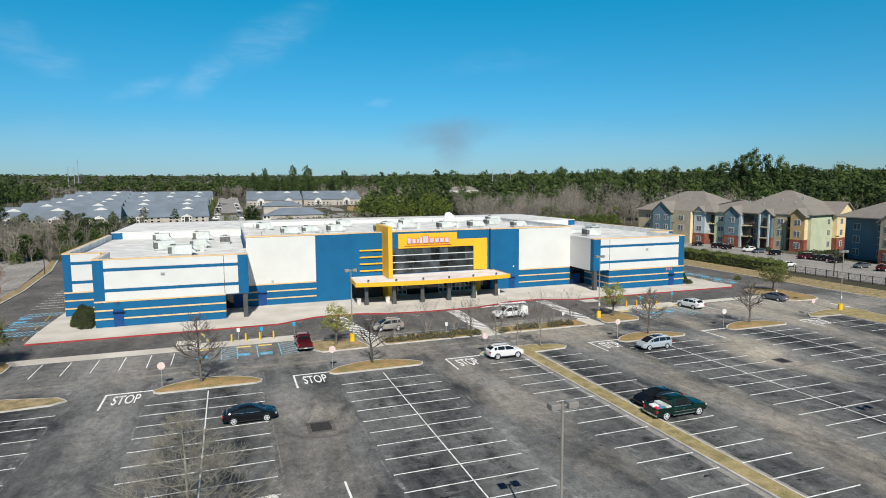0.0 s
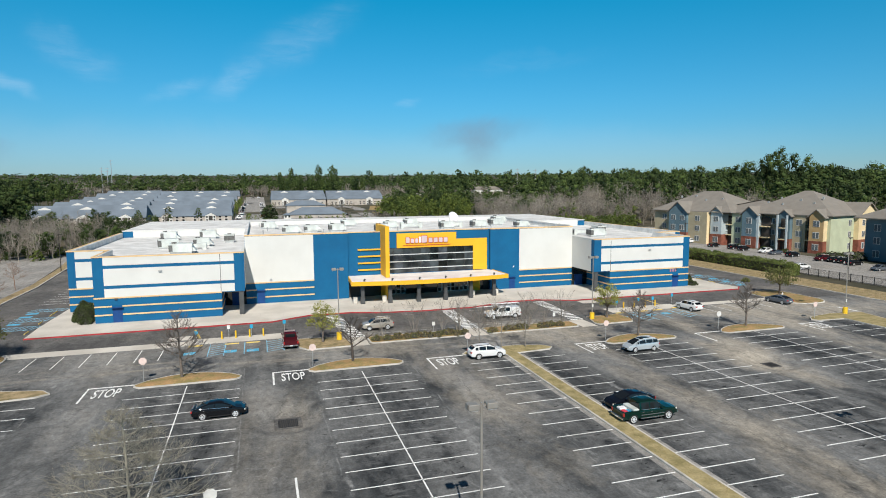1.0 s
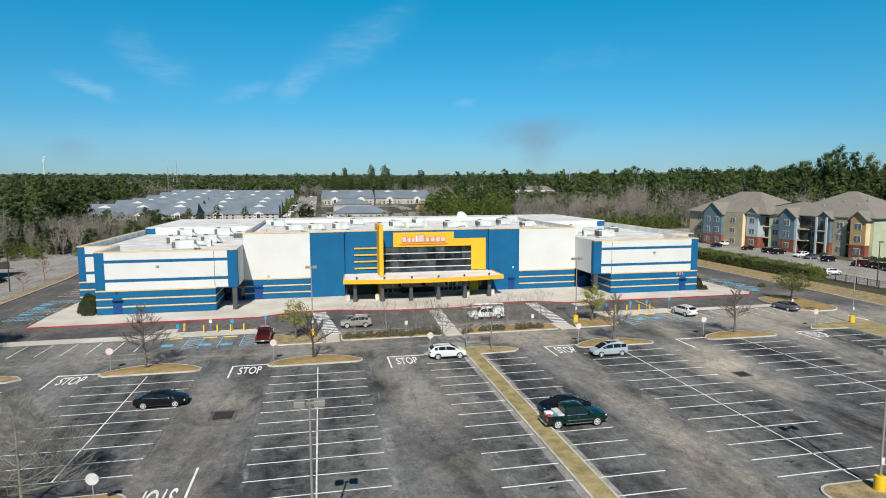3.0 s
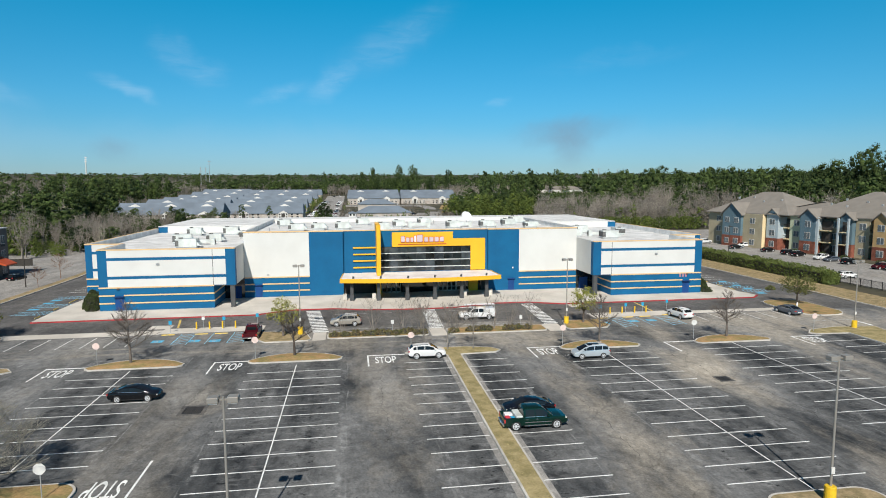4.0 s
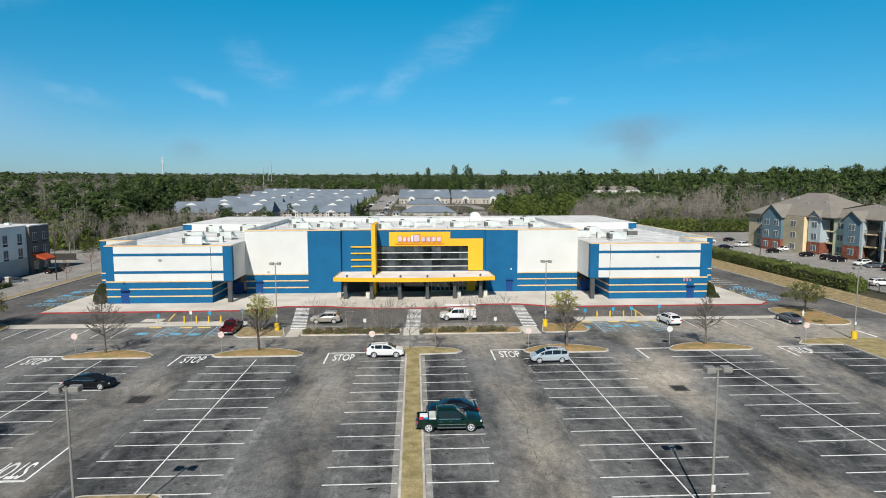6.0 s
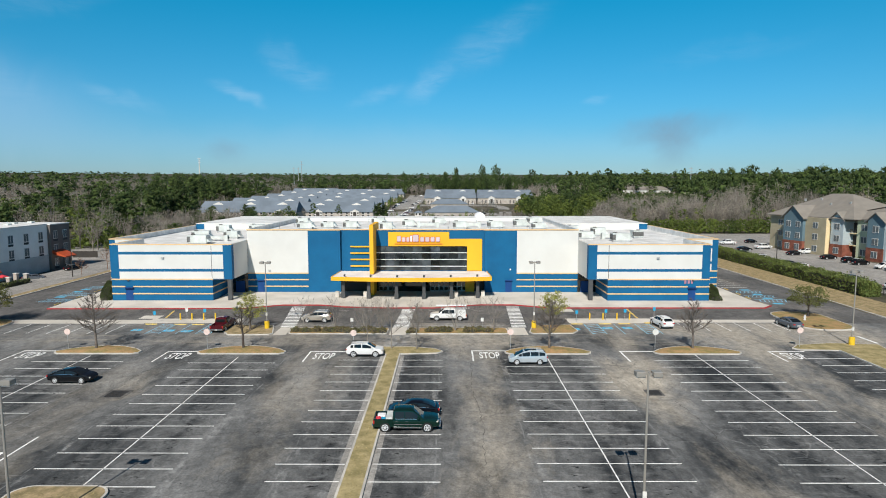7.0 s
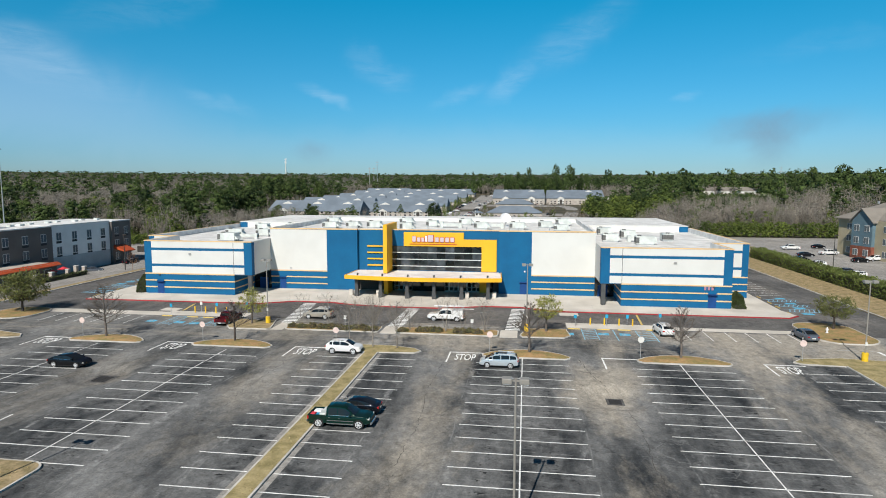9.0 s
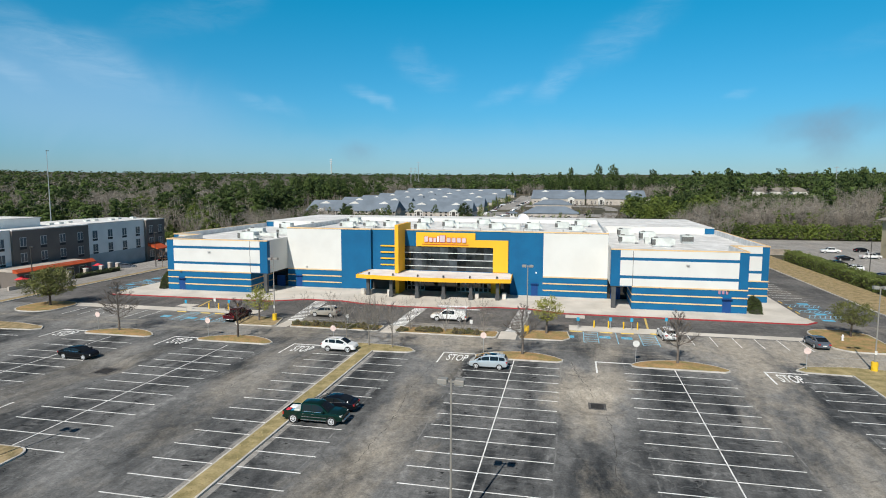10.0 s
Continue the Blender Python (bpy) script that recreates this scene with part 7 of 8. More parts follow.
tower = thing("radio_tower", "slim grey cell tower with antenna rings far off", "tower", pose(-1353, 3412, land(-1353, 3412)))
bm = bmesh.new()
tube(bm, (0, 0, 0), (0, 0, 97), 4.0, 2.2, 8)
part("mast", bm, M["hvac"], tower)
for z in (72, 82, 94):
    for k in range(6):
        a = k * math.pi / 3
        part("antenna", boxes((5.6 * math.cos(a) - 0.9, 5.6 * math.cos(a) + 0.9, 5.6 * math.sin(a) - 0.9, 5.6 * math.sin(a) + 0.9, z - 2.4, z + 2.4)), M["sign_white"], tower)
for x, y, h in ((-240, 1108, 42), (-230, 1101, 42), (-226, 1110, 54), (420, 930, 40), (446, 915, 38)):
    p = thing("power_pole", "tall grey transmission pole far off", "power pole", pose(x, y, land(x, y)), "transmission poles")
    bm = bmesh.new()
    tube(bm, (0, 0, 0), (0, 0, h), 0.7, 0.35, 8)
    part("shaft", bm, M["galv"], p)
    for z in (h - 2, h - 7):
        part("cross_arm", boxes((-3, 3, -0.25, 0.25, z - 0.25, z + 0.25)), M["galv"], p)
for x, y, h in ((-44, 168, 9.5), (-47, 130, 9.0), (-46.0, 92, 9), (128, 96, 9.2), (128.5, 150, 9.2), (-119, 170, 36), (62, 215, 11)):
    p = thing("lamp_pole", "slim dark pole beside the road", "pole", pose(x, y, land(x, y)), "slim poles")
    bm = bmesh.new()
    tube(bm, (0, 0, -0.2), (0, 0, h), 0.12 if h < 12 else 0.25, 0.07, 8)
    part("shaft", bm, M["galv"] if h > 12 else M["dark_pole"], p)
    part("head", boxes((-0.2, 0.8, -0.18, 0.18, h - 0.15, h + 0.05), bevel=0.03), M["dark_pole"], p)


# ---- plants ----
class Sticks:
    """Collects tapered three- to five-sided tubes as arrays."""

    def __init__(self, least=0.0):
        self.v, self.f, self.n, self.least = [], [], 0, least

    def add(self, a, b, r0, r1, sides=4):
        d = b - a
        r0, r1 = max(r0, self.least), max(r1, self.least)
        q = d.to_track_quat('Z', 'Y')
        for c, r in ((a, r0), (b, r1)):
            for i in range(sides):
                an = 2 * math.pi * i / sides
                self.v.append(tuple(c + q @ Vector((r * math.cos(an), r * math.sin(an), 0))))
        for i in range(sides):
            j = (i + 1) % sides
            self.f.append((self.n + i, self.n + j, self.n + sides + j, self.n + sides + i))
        self.n += 2 * sides


def grow(st, tips, rng, p, d, length, r, level, spread, rise):
    """Branches recursively; the ends of the last twigs go into tips."""
    segs = 3 if level > 1 else 2
    for s in range(segs):
        q = p + d * (length / segs)
        st.add(p, q, r * (1 - 0.3 * s / segs), r * (1 - 0.3 * (s + 1) / segs), 6 if level > 3 else (4 if level > 1 else 3))
        p = q
        d = (d + Vector((rng.uniform(-1, 1), rng.uniform(-1, 1), rng.uniform(-0.4, 0.8) * rise)) * 0.16).normalized()
        if level > 0 and s >= (1 if level > 2 else 0):
            for _ in range(1 if level > 2 else 2):
                side = Vector((rng.uniform(-1, 1), rng.uniform(-1, 1), rng.uniform(-0.15, 0.9) * rise)).normalized()
                nd = (d * (1 - spread) + side * spread).normalized()
                grow(st, tips, rng, p, nd, length * rng.uniform(0.5, 0.72), r * rng.uniform(0.38, 0.55), level - 1, spread, rise)
    if level > 0:
        for _ in range(2):
            side = Vector((rng.uniform(-1, 1), rng.uniform(-1, 1), rng.uniform(0, 1) * rise)).normalized()
            nd = (d * (1 - spread * 0.7) + side * spread * 0.7).normalized()
            grow(st, tips, rng, p, nd, length * rng.uniform(0.6, 0.8), r * 0.6, level - 1, spread, rise)
    else:
        tips.append(tuple(p))


def leaf_quads(centres, size, rng, flat=0.0):
    """Small four-cornered leaves, turned at random, round the given places."""
    c = np.asarray(centres, dtype=np.float64)
    n = len(c)
    nr = rng.normal(size=(n, 3))
    nr[:, 2] += flat
    nr /= np.linalg.norm(nr, axis=1)[:, None]
    t = np.cross(nr, rng.normal(size=(n, 3)))
    t /= np.linalg.norm(t, axis=1)[:, None]
    b = np.cross(nr, t)
    s = size * rng.uniform(0.55, 1.25, size=(n, 1))
    k = rng.uniform(0.45, 0.8, size=(n, 1))
    v = np.stack([c - t * s, c - b * s * k, c + t * s, c + b * s * k], axis=1).reshape(-1, 3)
    return v, np.arange(4 * n).reshape(-1, 4)


def bare_tree(seed, h, levels=4, spread=0.5, rise=1.0, stems=1, bark="bark", label="leafless winter tree standing in an island", m=None, r=0.13, first=0.32, whorls=0, taper=0.15, tip_len=0.12, twig=0.007):
    rng = random.Random(seed)
    t = thing("tree", label, "tree", m, "bare trees")
    tr, st, tips = Sticks(), Sticks(twig), []
    for k in range(stems):
        lean = Vector((rng.uniform(-0.35, 0.35), rng.uniform(-0.35, 0.35), 1)) if stems > 1 else Vector((rng.uniform(-0.05, 0.05), rng.uniform(-0.05, 0.05), 1))
        lean.normalize()
        p = Vector((0, 0, -0.1))
        q = lean * (h * first)
        tr.add(p, q, r * 1.25, r, 8)
        top = lean * (h * 0.62) + Vector((rng.uniform(-0.2, 0.2), rng.uniform(-0.2, 0.2), 0))
        tr.add(q, top, r, r * 0.55, 7)
        tip = lean * (h * 0.92)
        tr.add(top, tip, r * 0.55, r * 0.15, 5)
        whorls = whorls or (15 if levels > 4 else 11) if stems == 1 else 6
        for w in range(whorls):
            f = w / (whorls - 1)
            base = q.lerp(tip, f * 0.92)
            a = w * 2.4 + rng.uniform(-0.4, 0.4)
            d = Vector((math.cos(a), math.sin(a), rise * (0.55 + 0.5 * f))).normalized()
            grow(st, tips, rng, base, d, h * (tip_len + taper * (1 - f)), r * (0.42 - 0.2 * f), levels - 2, spread, rise)
    t_ob = shared("trunk", np_mesh("trunk", tr.v, tr.f, M[bark]), t)
    tagged(shared("branch_work", np_mesh("branch_work", st.v, st.f, M[bark]), t), kind="stuff")
    return t


def leafy_tree(seed, h, radius, leaf, bark, label, m=None, count=5200, size=0.13, clumps=42, low=0.32, hollow=0.35):
    rng, nrng = random.Random(seed), np.random.RandomState(seed)
    t = thing("tree", label, "tree", m, "leafy trees")
    tr, st, tips = Sticks(), Sticks(), []
    fork = h * low
    tr.add(Vector((0, 0, -0.1)), Vector((0.05, 0, fork)), h * 0.034, h * 0.026, 8)
    centres = []
    for i in range(clumps):
        a = i * 2.399
        f = (i + 0.5) / clumps
        zz = fork + (h - fork) * (0.10 + 0.86 * f)
        rr = radius * math.sqrt(max(0.05, 1 - ((f - 0.38) / 0.68) ** 2)) * rng.uniform(0.35, 1.12)
        c = Vector((rr * math.cos(a), rr * math.sin(a), zz + rng.uniform(-0.2, 0.2)))
        centres.append(c)
        mid = Vector((c.x * 0.45, c.y * 0.45, fork + (zz - fork) * 0.6))
        st.add(Vector((0, 0, fork * 0.95)), mid, h * 0.010, h * 0.006, 5)
        st.add(mid, c, h * 0.006, h * 0.002, 4)
    pts = []
    for c in centres:
        k = int(count / clumps * rng.uniform(0.6, 1.4))
        d = nrng.normal(size=(k, 3)) * np.array([1.0, 1.0, 0.62]) * radius * 0.155 * rng.uniform(0.6, 1.35)
        pts.append(np.array(c) + d)
    v, f = leaf_quads(np.concatenate(pts), size, nrng)
    shared("trunk", np_mesh("trunk", tr.v, tr.f, M[bark]), t)
    shared("limb_work", np_mesh("limb_work", st.v, st.f, M[bark]), t)
    shared("crown", np_mesh("crown", v, f, M[leaf]), t)
    return t


# island trees
bare_tree(3, 8.0, 4, 0.42, 0.7, label="leafless grey winter tree standing in a row-end island", m=pose(-4.6, 66.6, 0.28), bark="bark", first=0.22, whorls=26, taper=0.17, tip_len=0.06)
bare_tree(8, 5.2, 4, 0.42, 1.0, label="leafless dark winter tree standing in a row-end island", m=pose(14.3, 66.9, 0.28), bark="dark_bark")
bare_d = bare_tree(14, 6.8, 4, 0.42, 0.8, label="leafless brown winter tree standing in a row-end island", m=pose(53.9, 66.8, 0.28, 0, 0, 130), bark="bark", first=0.25, whorls=20, taper=0.17, tip_len=0.06)
copy_thing(bare_d, pose(72.4, 66.8, 0.28, 0, 0, 80))
bare_c = bare_tree(12, 5.6, 4, 0.42, 1.3, label="young leafless pale tree on the median head", m=pose(33.5, 67.0, 0.2), bark="pale_bark", r=0.07)
copy_thing(bare_c, pose(36.8, 66.8, 0.2, 0, 0, 140))
copy_thing(bare_c, pose(30.4, 66.8, 0.2, 0, 0, 250))
bare_tree(21, 8.5, 5, 0.55, 0.35, label="large leafless grey tree with dense fine twigs in an island", m=pose(-4.0, 35.6, 0.16), bark="lichen_bark", r=0.10, first=0.14, whorls=34, taper=0.23, tip_len=0.045, twig=0.0055)
bare_tree(55, 5.4, 4, 0.45, 0.9, label="small leafless russet tree on the verge", m=pose(-45.2, 141.5, 0.05), bark="russet_bark", r=0.07)
bare_tree(58, 4.2, 4, 0.45, 0.9, label="small leafless russet tree on the verge", m=pose(-43.9, 128.5, 0.05), bark="russet_bark", r=0.05)
# many-stemmed small trees in the beds and on the median head
myrtle = bare_tree(31, 4.9, 3, 0.35, 1.5, 5, "pale_bark", "leafless many-stemmed pale small tree in a bed", pose(19.9, 76.8, 0.2), 0.03, 0.3, twig=0.005)
myrtle_b = bare_tree(37, 5.2, 3, 0.35, 1.5, 6, "pale_bark", "leafless many-stemmed pale small tree in a bed", pose(24.4, 76.6, 0.2), 0.03, 0.3, twig=0.005)
for i, (x, y) in enumerate(((28.6, 76.9), (31.2, 77.2), (36.6, 76.8), (41.9, 76.6), (44.4, 76.9), (47.6, 76.9), (30.9, 77.2))):
    copy_thing((myrtle, myrtle_b)[i % 2], pose(x, y, 0.2, 0, 0, 67 * i))
leafy_tree(41, 5.0, 1.9, "lime_leaf", "bark", "young yellow-green evergreen tree in a corner planter", pose(11.8, 77.3, 0.25), 1900, 0.11, 28)
leafy_tree(43, 5.1, 2.0, "lime_leaf", "bark", "young yellow-green evergreen tree in a corner planter", pose(56.4, 78.6, 0.25), 2100, 0.11, 30)
leafy_tree(45, 6.4, 3.7, "oak_leaf", "dark_bark", "round olive-green live oak on a corner island", pose(-30.2, 80.2, 0.25), 8500, 0.13, 46, 0.26)
leafy_tree(47, 4.9, 2.4, "oak_leaf", "dark_bark", "round olive-green live oak on a corner island", pose(98.8, 86.2, 0.25), 3000, 0.12, 26, 0.34)


def shrub(seed, rx, ry, h, leaf, label, m, count=700, size=0.09, name="shrub", cone=0.0):
    nrng = np.random.RandomState(seed)
    d = nrng.normal(size=(count, 3))
    d /= np.linalg.norm(d, axis=1)[:, None]
    d[:, 2] = np.abs(d[:, 2])
    rad = nrng.uniform(0.9 if cone else 0.75, 1.03, size=(count, 1)) * (1 + (0.05 if cone else 0.12) * np.sin(d[:, :1] * 7 + seed) + (0.04 if cone else 0.1) * np.cos(d[:, 1:2] * 9))
    p = d * rad * np.array([rx, ry, h])
    p[:, :2] *= (1 - cone * p[:, 2:3] / h)
    v, f = leaf_quads(p, size, nrng)
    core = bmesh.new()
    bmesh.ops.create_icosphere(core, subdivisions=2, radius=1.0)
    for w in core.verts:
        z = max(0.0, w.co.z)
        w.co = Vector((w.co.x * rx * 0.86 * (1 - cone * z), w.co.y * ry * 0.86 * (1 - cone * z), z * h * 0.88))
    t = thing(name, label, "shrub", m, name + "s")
    # near-black solid core paints the shade between the leaves
    part("shade_core", core, M["soffit"], t)
    shared("leaves", np_mesh("leaves", v, f, M[leaf]), t)
    return t


s1 = shrub(1, 0.75, 0.6, 0.65, "shrub_leaf", "low brown-green shrub in a mulched bed", pose(18.9, 75.9, 0.2))
s2 = shrub(2, 0.9, 0.6, 0.6, "shrub_leaf", "low brown-green shrub in a mulched bed", pose(20.4, 75.8, 0.2))
s3 = shrub(5, 0.7, 0.65, 0.7, "shrub_leaf", "low brown-green shrub in a mulched bed", pose(21.9, 76.1, 0.2))
rng_s = random.Random(9)
for x0, x1 in ((23.2, 31.6), (35.7, 49.0)):
    x = x0
    while x < x1:
        copy_thing(rng_s.choice((s1, s2, s3)), pose(x, 75.9 + rng_s.uniform(-0.4, 0.5), 0.18, 0, 0, rng_s.uniform(0, 360)))
        x += rng_s.uniform(0.75, 1.2) + (1.6 if rng_s.random() < 0.04 else 0)
for x, y, rx, h in ((-22.6, 102.5, 1.9, 3.0), (90.3, 102.4, 1.45, 2.4)):
    shrub(int(abs(x)), rx, rx, h, "cypress_leaf", "tall dark clipped evergreen shrub beside the wing", pose(x, y, 0.15), 11000, 0.075, cone=0.06)
    shrub(int(abs(x)) + 1, 1.1, 0.8, 0.9, "cypress_leaf", "low dark evergreen shrub beside the wing", pose(x + (0.6 if x < 0 else -0.2), y - 2.6, 0.15), 1400, 0.09)
shrub(77, 0.9, 0.8, 0.8, "oak_leaf", "low green shrub at the road edge", pose(104.6, 100.6, 0.0), 900, 0.1)


def hedge(x0, x1, y0, y1, h, leaf, label, count, size, seed, z=0.0, wave=0.18):
    nrng = np.random.RandomState(seed)
    n = count
    x, y, zz = nrng.uniform(x0, x1, n), nrng.uniform(y0, y1, n), nrng.uniform(0.0, 1.0, n)
    face = nrng.randint(0, 6, n)
    x = np.where(face == 0, x0, np.where(face == 1, x1, x))
    y = np.where(face == 2, y0, y)
    zz = np.where(face >= 3, 1.0, zz)
    top = h * (1 + wave * (np.sin(y * 0.9 + x * 0.7) * 0.5 + np.sin(y * 2.3 - x * 1.3) * 0.3))
    p = np.stack([x, y, zz * top], 1) + nrng.normal(size=(n, 3)) * size * 1.1
    v, f = leaf_quads(p, size, nrng)
    t = thing("hedge", label, "hedge", pose(0, 0, z))
    # near-black block puts the hedge's inner shade into its colour
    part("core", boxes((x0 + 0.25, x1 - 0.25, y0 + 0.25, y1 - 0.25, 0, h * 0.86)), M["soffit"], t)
    shared("leaves", np_mesh("leaves", v, f, M[leaf]), t)
    return t


hedge(119.8, 123.4, 104.5, 181.0, 2.55, "hedge_leaf", "long clipped green hedge between the bank and the apartments", 30000, 0.17, 3)


hedge(-54.0, -52.8, 111.0, 124.4, 1.0, "cypress_leaf", "low clipped hedge before the hotel terrace", 2600, 0.11, 5, hz)
for i, (x, y, rx) in enumerate(((154.4, 124.6, 2.2), (156.8, 123.4, 2.6), (159.6, 122.4, 2.4), (162.4, 121.8, 2.6), (157.4, 140.4, 1.3), (157.6, 148.8, 1.2), (156.0, 157.6, 1.2))):
    shrub(90 + i, rx, rx, 0.7 * rx + 0.3, "cypress_leaf", "rounded dark evergreen shrub beside the apartments", pose(x, y, 0.0), 900, 0.2)


def tufts(label, fields, n, seed):
    """Short dry blades standing on planted strips; fields: x0, x1, y0, y1, height of the soil."""
    nrng = np.random.RandomState(seed)
    area = np.array([(f[1] - f[0]) * (f[3] - f[2]) for f in fields])
    k = nrng.choice(len(fields), n, p=area / area.sum())
    F = np.array(fields)[k]
    x, y = nrng.uniform(F[:, 0], F[:, 1]), nrng.uniform(F[:, 2], F[:, 3])
    a, h, w = nrng.uniform(0, 6.28, n), nrng.uniform(0.03, 0.09, n), nrng.uniform(0.02, 0.06, n)
    lx, ly = nrng.normal(0, 0.06, n), nrng.normal(0, 0.06, n)
    z = F[:, 4]
    c, s = np.cos(a) * w, np.sin(a) * w
    v = np.stack([np.stack([x - c, y - s, z - 0.02], 1), np.stack([x + c, y + s, z - 0.02], 1), np.stack([x + c * 0.3 + lx, y + s * 0.3 + ly, z + h], 1), np.stack([x - c * 0.3 + lx, y - s * 0.3 + ly, z + h], 1)], 1).reshape(-1, 3)
    ob = new("grass", np_mesh("grass", v, np.arange(4 * n).reshape(-1, 4), M["grass_blade"]))
    return tagged(ob, label, "grass", kind="stuff")


tufts("short dry tan grass on the planted strips", [(33.3, 34.5, 5, 64, 0.16), (91.6, 96.6, 20, 63, 0.16), (-27.6, -23.4, 20, 63, 0.16), (29.5, 38.8, 65.5, 67.2, 0.16), (11.3, 16.4, 23.6, 30.2, 0.16), (49.6, 56.0, 21.0, 26.6, 0.16),
       (10.4, 14.2, 75.2, 79.2, 0.16), (54.0, 58.4, 76, 79.6, 0.16), (112, 119, 60, 190, 0.10)], 20000, 4)

# ---- woods ----


CUBE = np.array([(x, y, z) for x in (-1, 1) for y in (-1, 1) for z in (-1, 1)], dtype=float) / math.sqrt(3)
CUBE_FACES = np.array([(0, 1, 3, 2), (4, 6, 7, 5), (0, 4, 5, 1), (2, 3, 7, 6), (0, 2, 6, 4), (1, 5, 7, 3)])


def crown(spots, leaves, size, nrng):
    """Billows at spots (centre, radius): an uneven core under a coat of small sprays that look outwards."""
    vs, fs, off = [], [], 0
    for c, r in spots:
        r, c = np.array(r), np.array(c)
        vs.append(CUBE * nrng.uniform(0.4, 0.68, (8, 1)) * r + c)
        fs.append(CUBE_FACES + off)
        off += 8
        k = leaves
        d = nrng.normal(size=(k, 3))
        d[:, 2] = d[:, 2] * 0.9 + 0.3
        d /= np.linalg.norm(d, axis=1)[:, None]
        p = c + d * r * nrng.uniform(0.6, 1.15, (k, 1))
        nn = d + nrng.normal(size=(k, 3)) * 0.12
        t = np.cross(nn, nrng.normal(size=(k, 3)))
        t /= np.linalg.norm(t, axis=1)[:, None] + 1e-9
        b = np.cross(nn, t)
        b /= np.linalg.norm(b, axis=1)[:, None] + 1e-9
        s = size * nrng.uniform(0.6, 1.4, (k, 1))
        vs.append(np.stack([p - t * s, p - b * s * 0.7, p + t * s, p + b * s * 0.7], axis=1).reshape(-1, 3))
        fs.append(np.arange(4 * k).reshape(-1, 4) + off)
        off += 4 * k
    return np.concatenate(vs), np.concatenate(fs)


def pine_shape(seed, n, leaves, size):
    """A pine of unit height: bare lower trunk, rounded crown of billows, ragged top."""
    nrng = np.random.RandomState(seed)
    base = nrng.uniform(0.24, 0.46)
    top = nrng.uniform(0.9, 0.97)
    lean = nrng.uniform(-0.03, 0.03, 2)
    spots = []
    for i in range(n):
        f = (i + nrng.uniform(0.1, 0.9)) / n
        z = base + (top - base) * f
        rr = 0.215 * math.sqrt(max(0.0, 1 - ((f - 0.3) / 0.74) ** 2)) * nrng.uniform(0.35, 1.0)
        a = i * 2.4 + nrng.uniform(-0.6, 0.6)
        w = 0.118 * (14 / n) ** 0.42 * (1.2 - 0.5 * f) * nrng.uniform(0.75, 1.25)
        spots.append(((rr * math.cos(a) + lean[0] * f, rr * math.sin(a) + lean[1] * f, z), (w * nrng.uniform(0.85, 1.25), w * nrng.uniform(0.85, 1.25), w * 0.85)))
    v, f = crown(spots, leaves, size, nrng)
    st = Sticks()
    st.add(Vector((0, 0, 0)), Vector((lean[0], lean[1], top - 0.1)), 0.012, 0.006, 4)
    return np.concatenate([v, np.array(st.v)]), np.concatenate([f, np.array(st.f) + len(v)])


def round_shape(seed, n, leaves, size):
    """A broad evergreen of unit height, leafy to the ground."""
    nrng = np.random.RandomState(seed)
    spots = []
    for i in range(n):
        f = (i + 0.5) / n
        a = i * 2.4 + nrng.uniform(-0.5, 0.5)
        rr = 0.27 * math.sqrt(max(0.04, 1 - ((f - 0.35) / 0.7) ** 2)) * nrng.uniform(0.4, 1)
        w = 0.125 * (14 / n) ** 0.42 * (1.1 - 0.35 * f) * nrng.uniform(0.7, 1.25)
        spots.append(((rr * math.cos(a), rr * math.sin(a), 0.10 + 0.80 * f), (w, w, w * 0.9)))
    return crown(spots, leaves, size, nrng)


def twig_shape(seed, sticks):
    """A leafless tree of unit height: trunk, rising limbs and many fine twigs along them."""
    nrng = np.random.RandomState(seed)
    st = Sticks()
    st.add(Vector((0, 0, 0)), Vector((0.01, 0, 0.5)), 0.013, 0.008, 3)
    limbs = []
    for i in range(8):
        a = i * 2.4 + nrng.uniform(-0.4, 0.4)
        z0 = nrng.uniform(0.18, 0.5)
        rr = nrng.uniform(0.05, 0.2)
        p0, p1 = Vector((0, 0, z0)), Vector((rr * math.cos(a), rr * math.sin(a), nrng.uniform(0.68, 0.96)))
        mid = p0.lerp(p1, 0.5) + Vector((math.cos(a), math.sin(a), -0.3)) * 0.04
        st.add(p0, mid, 0.007, 0.005, 3)
        st.add(mid, p1, 0.005, 0.002, 3)
        limbs += [(p0, mid), (mid, p1)]
    n = sticks
    k = nrng.randint(0, len(limbs), n)
    f = nrng.uniform(0.1, 1.0, (n, 1))
    A = np.array([tuple(l[0]) for l in limbs])[k]
    B = np.array([tuple(l[1]) for l in limbs])[k]
    p0 = A + (B - A) * f
    d = nrng.normal(size=(n, 3)) * np.array([0.75, 0.75, 0.45]) + np.array([0, 0, 0.55])
    d /= np.linalg.norm(d, axis=1)[:, None]
    p1 = p0 + d * nrng.uniform(0.05, 0.16, (n, 1))
    p1[:, 2] = np.minimum(p1[:, 2], 1.02)
    side = np.cross(p1 - p0, nrng.normal(size=(n, 3)))
    side /= np.linalg.norm(side, axis=1)[:, None] + 1e-9
    w = nrng.uniform(0.0022, 0.0048, (n, 1)) * (2.2 if sticks < 150 else 0.72)
    quad = np.stack([p0 - side * w, p0 + side * w, p1 + side * w * 0.4, p1 - side * w * 0.4], 1).reshape(-1, 3)
    return np.concatenate([np.array(st.v), quad]), np.concatenate([np.array(st.f), np.arange(4 * n).reshape(-1, 4) + len(st.v)])


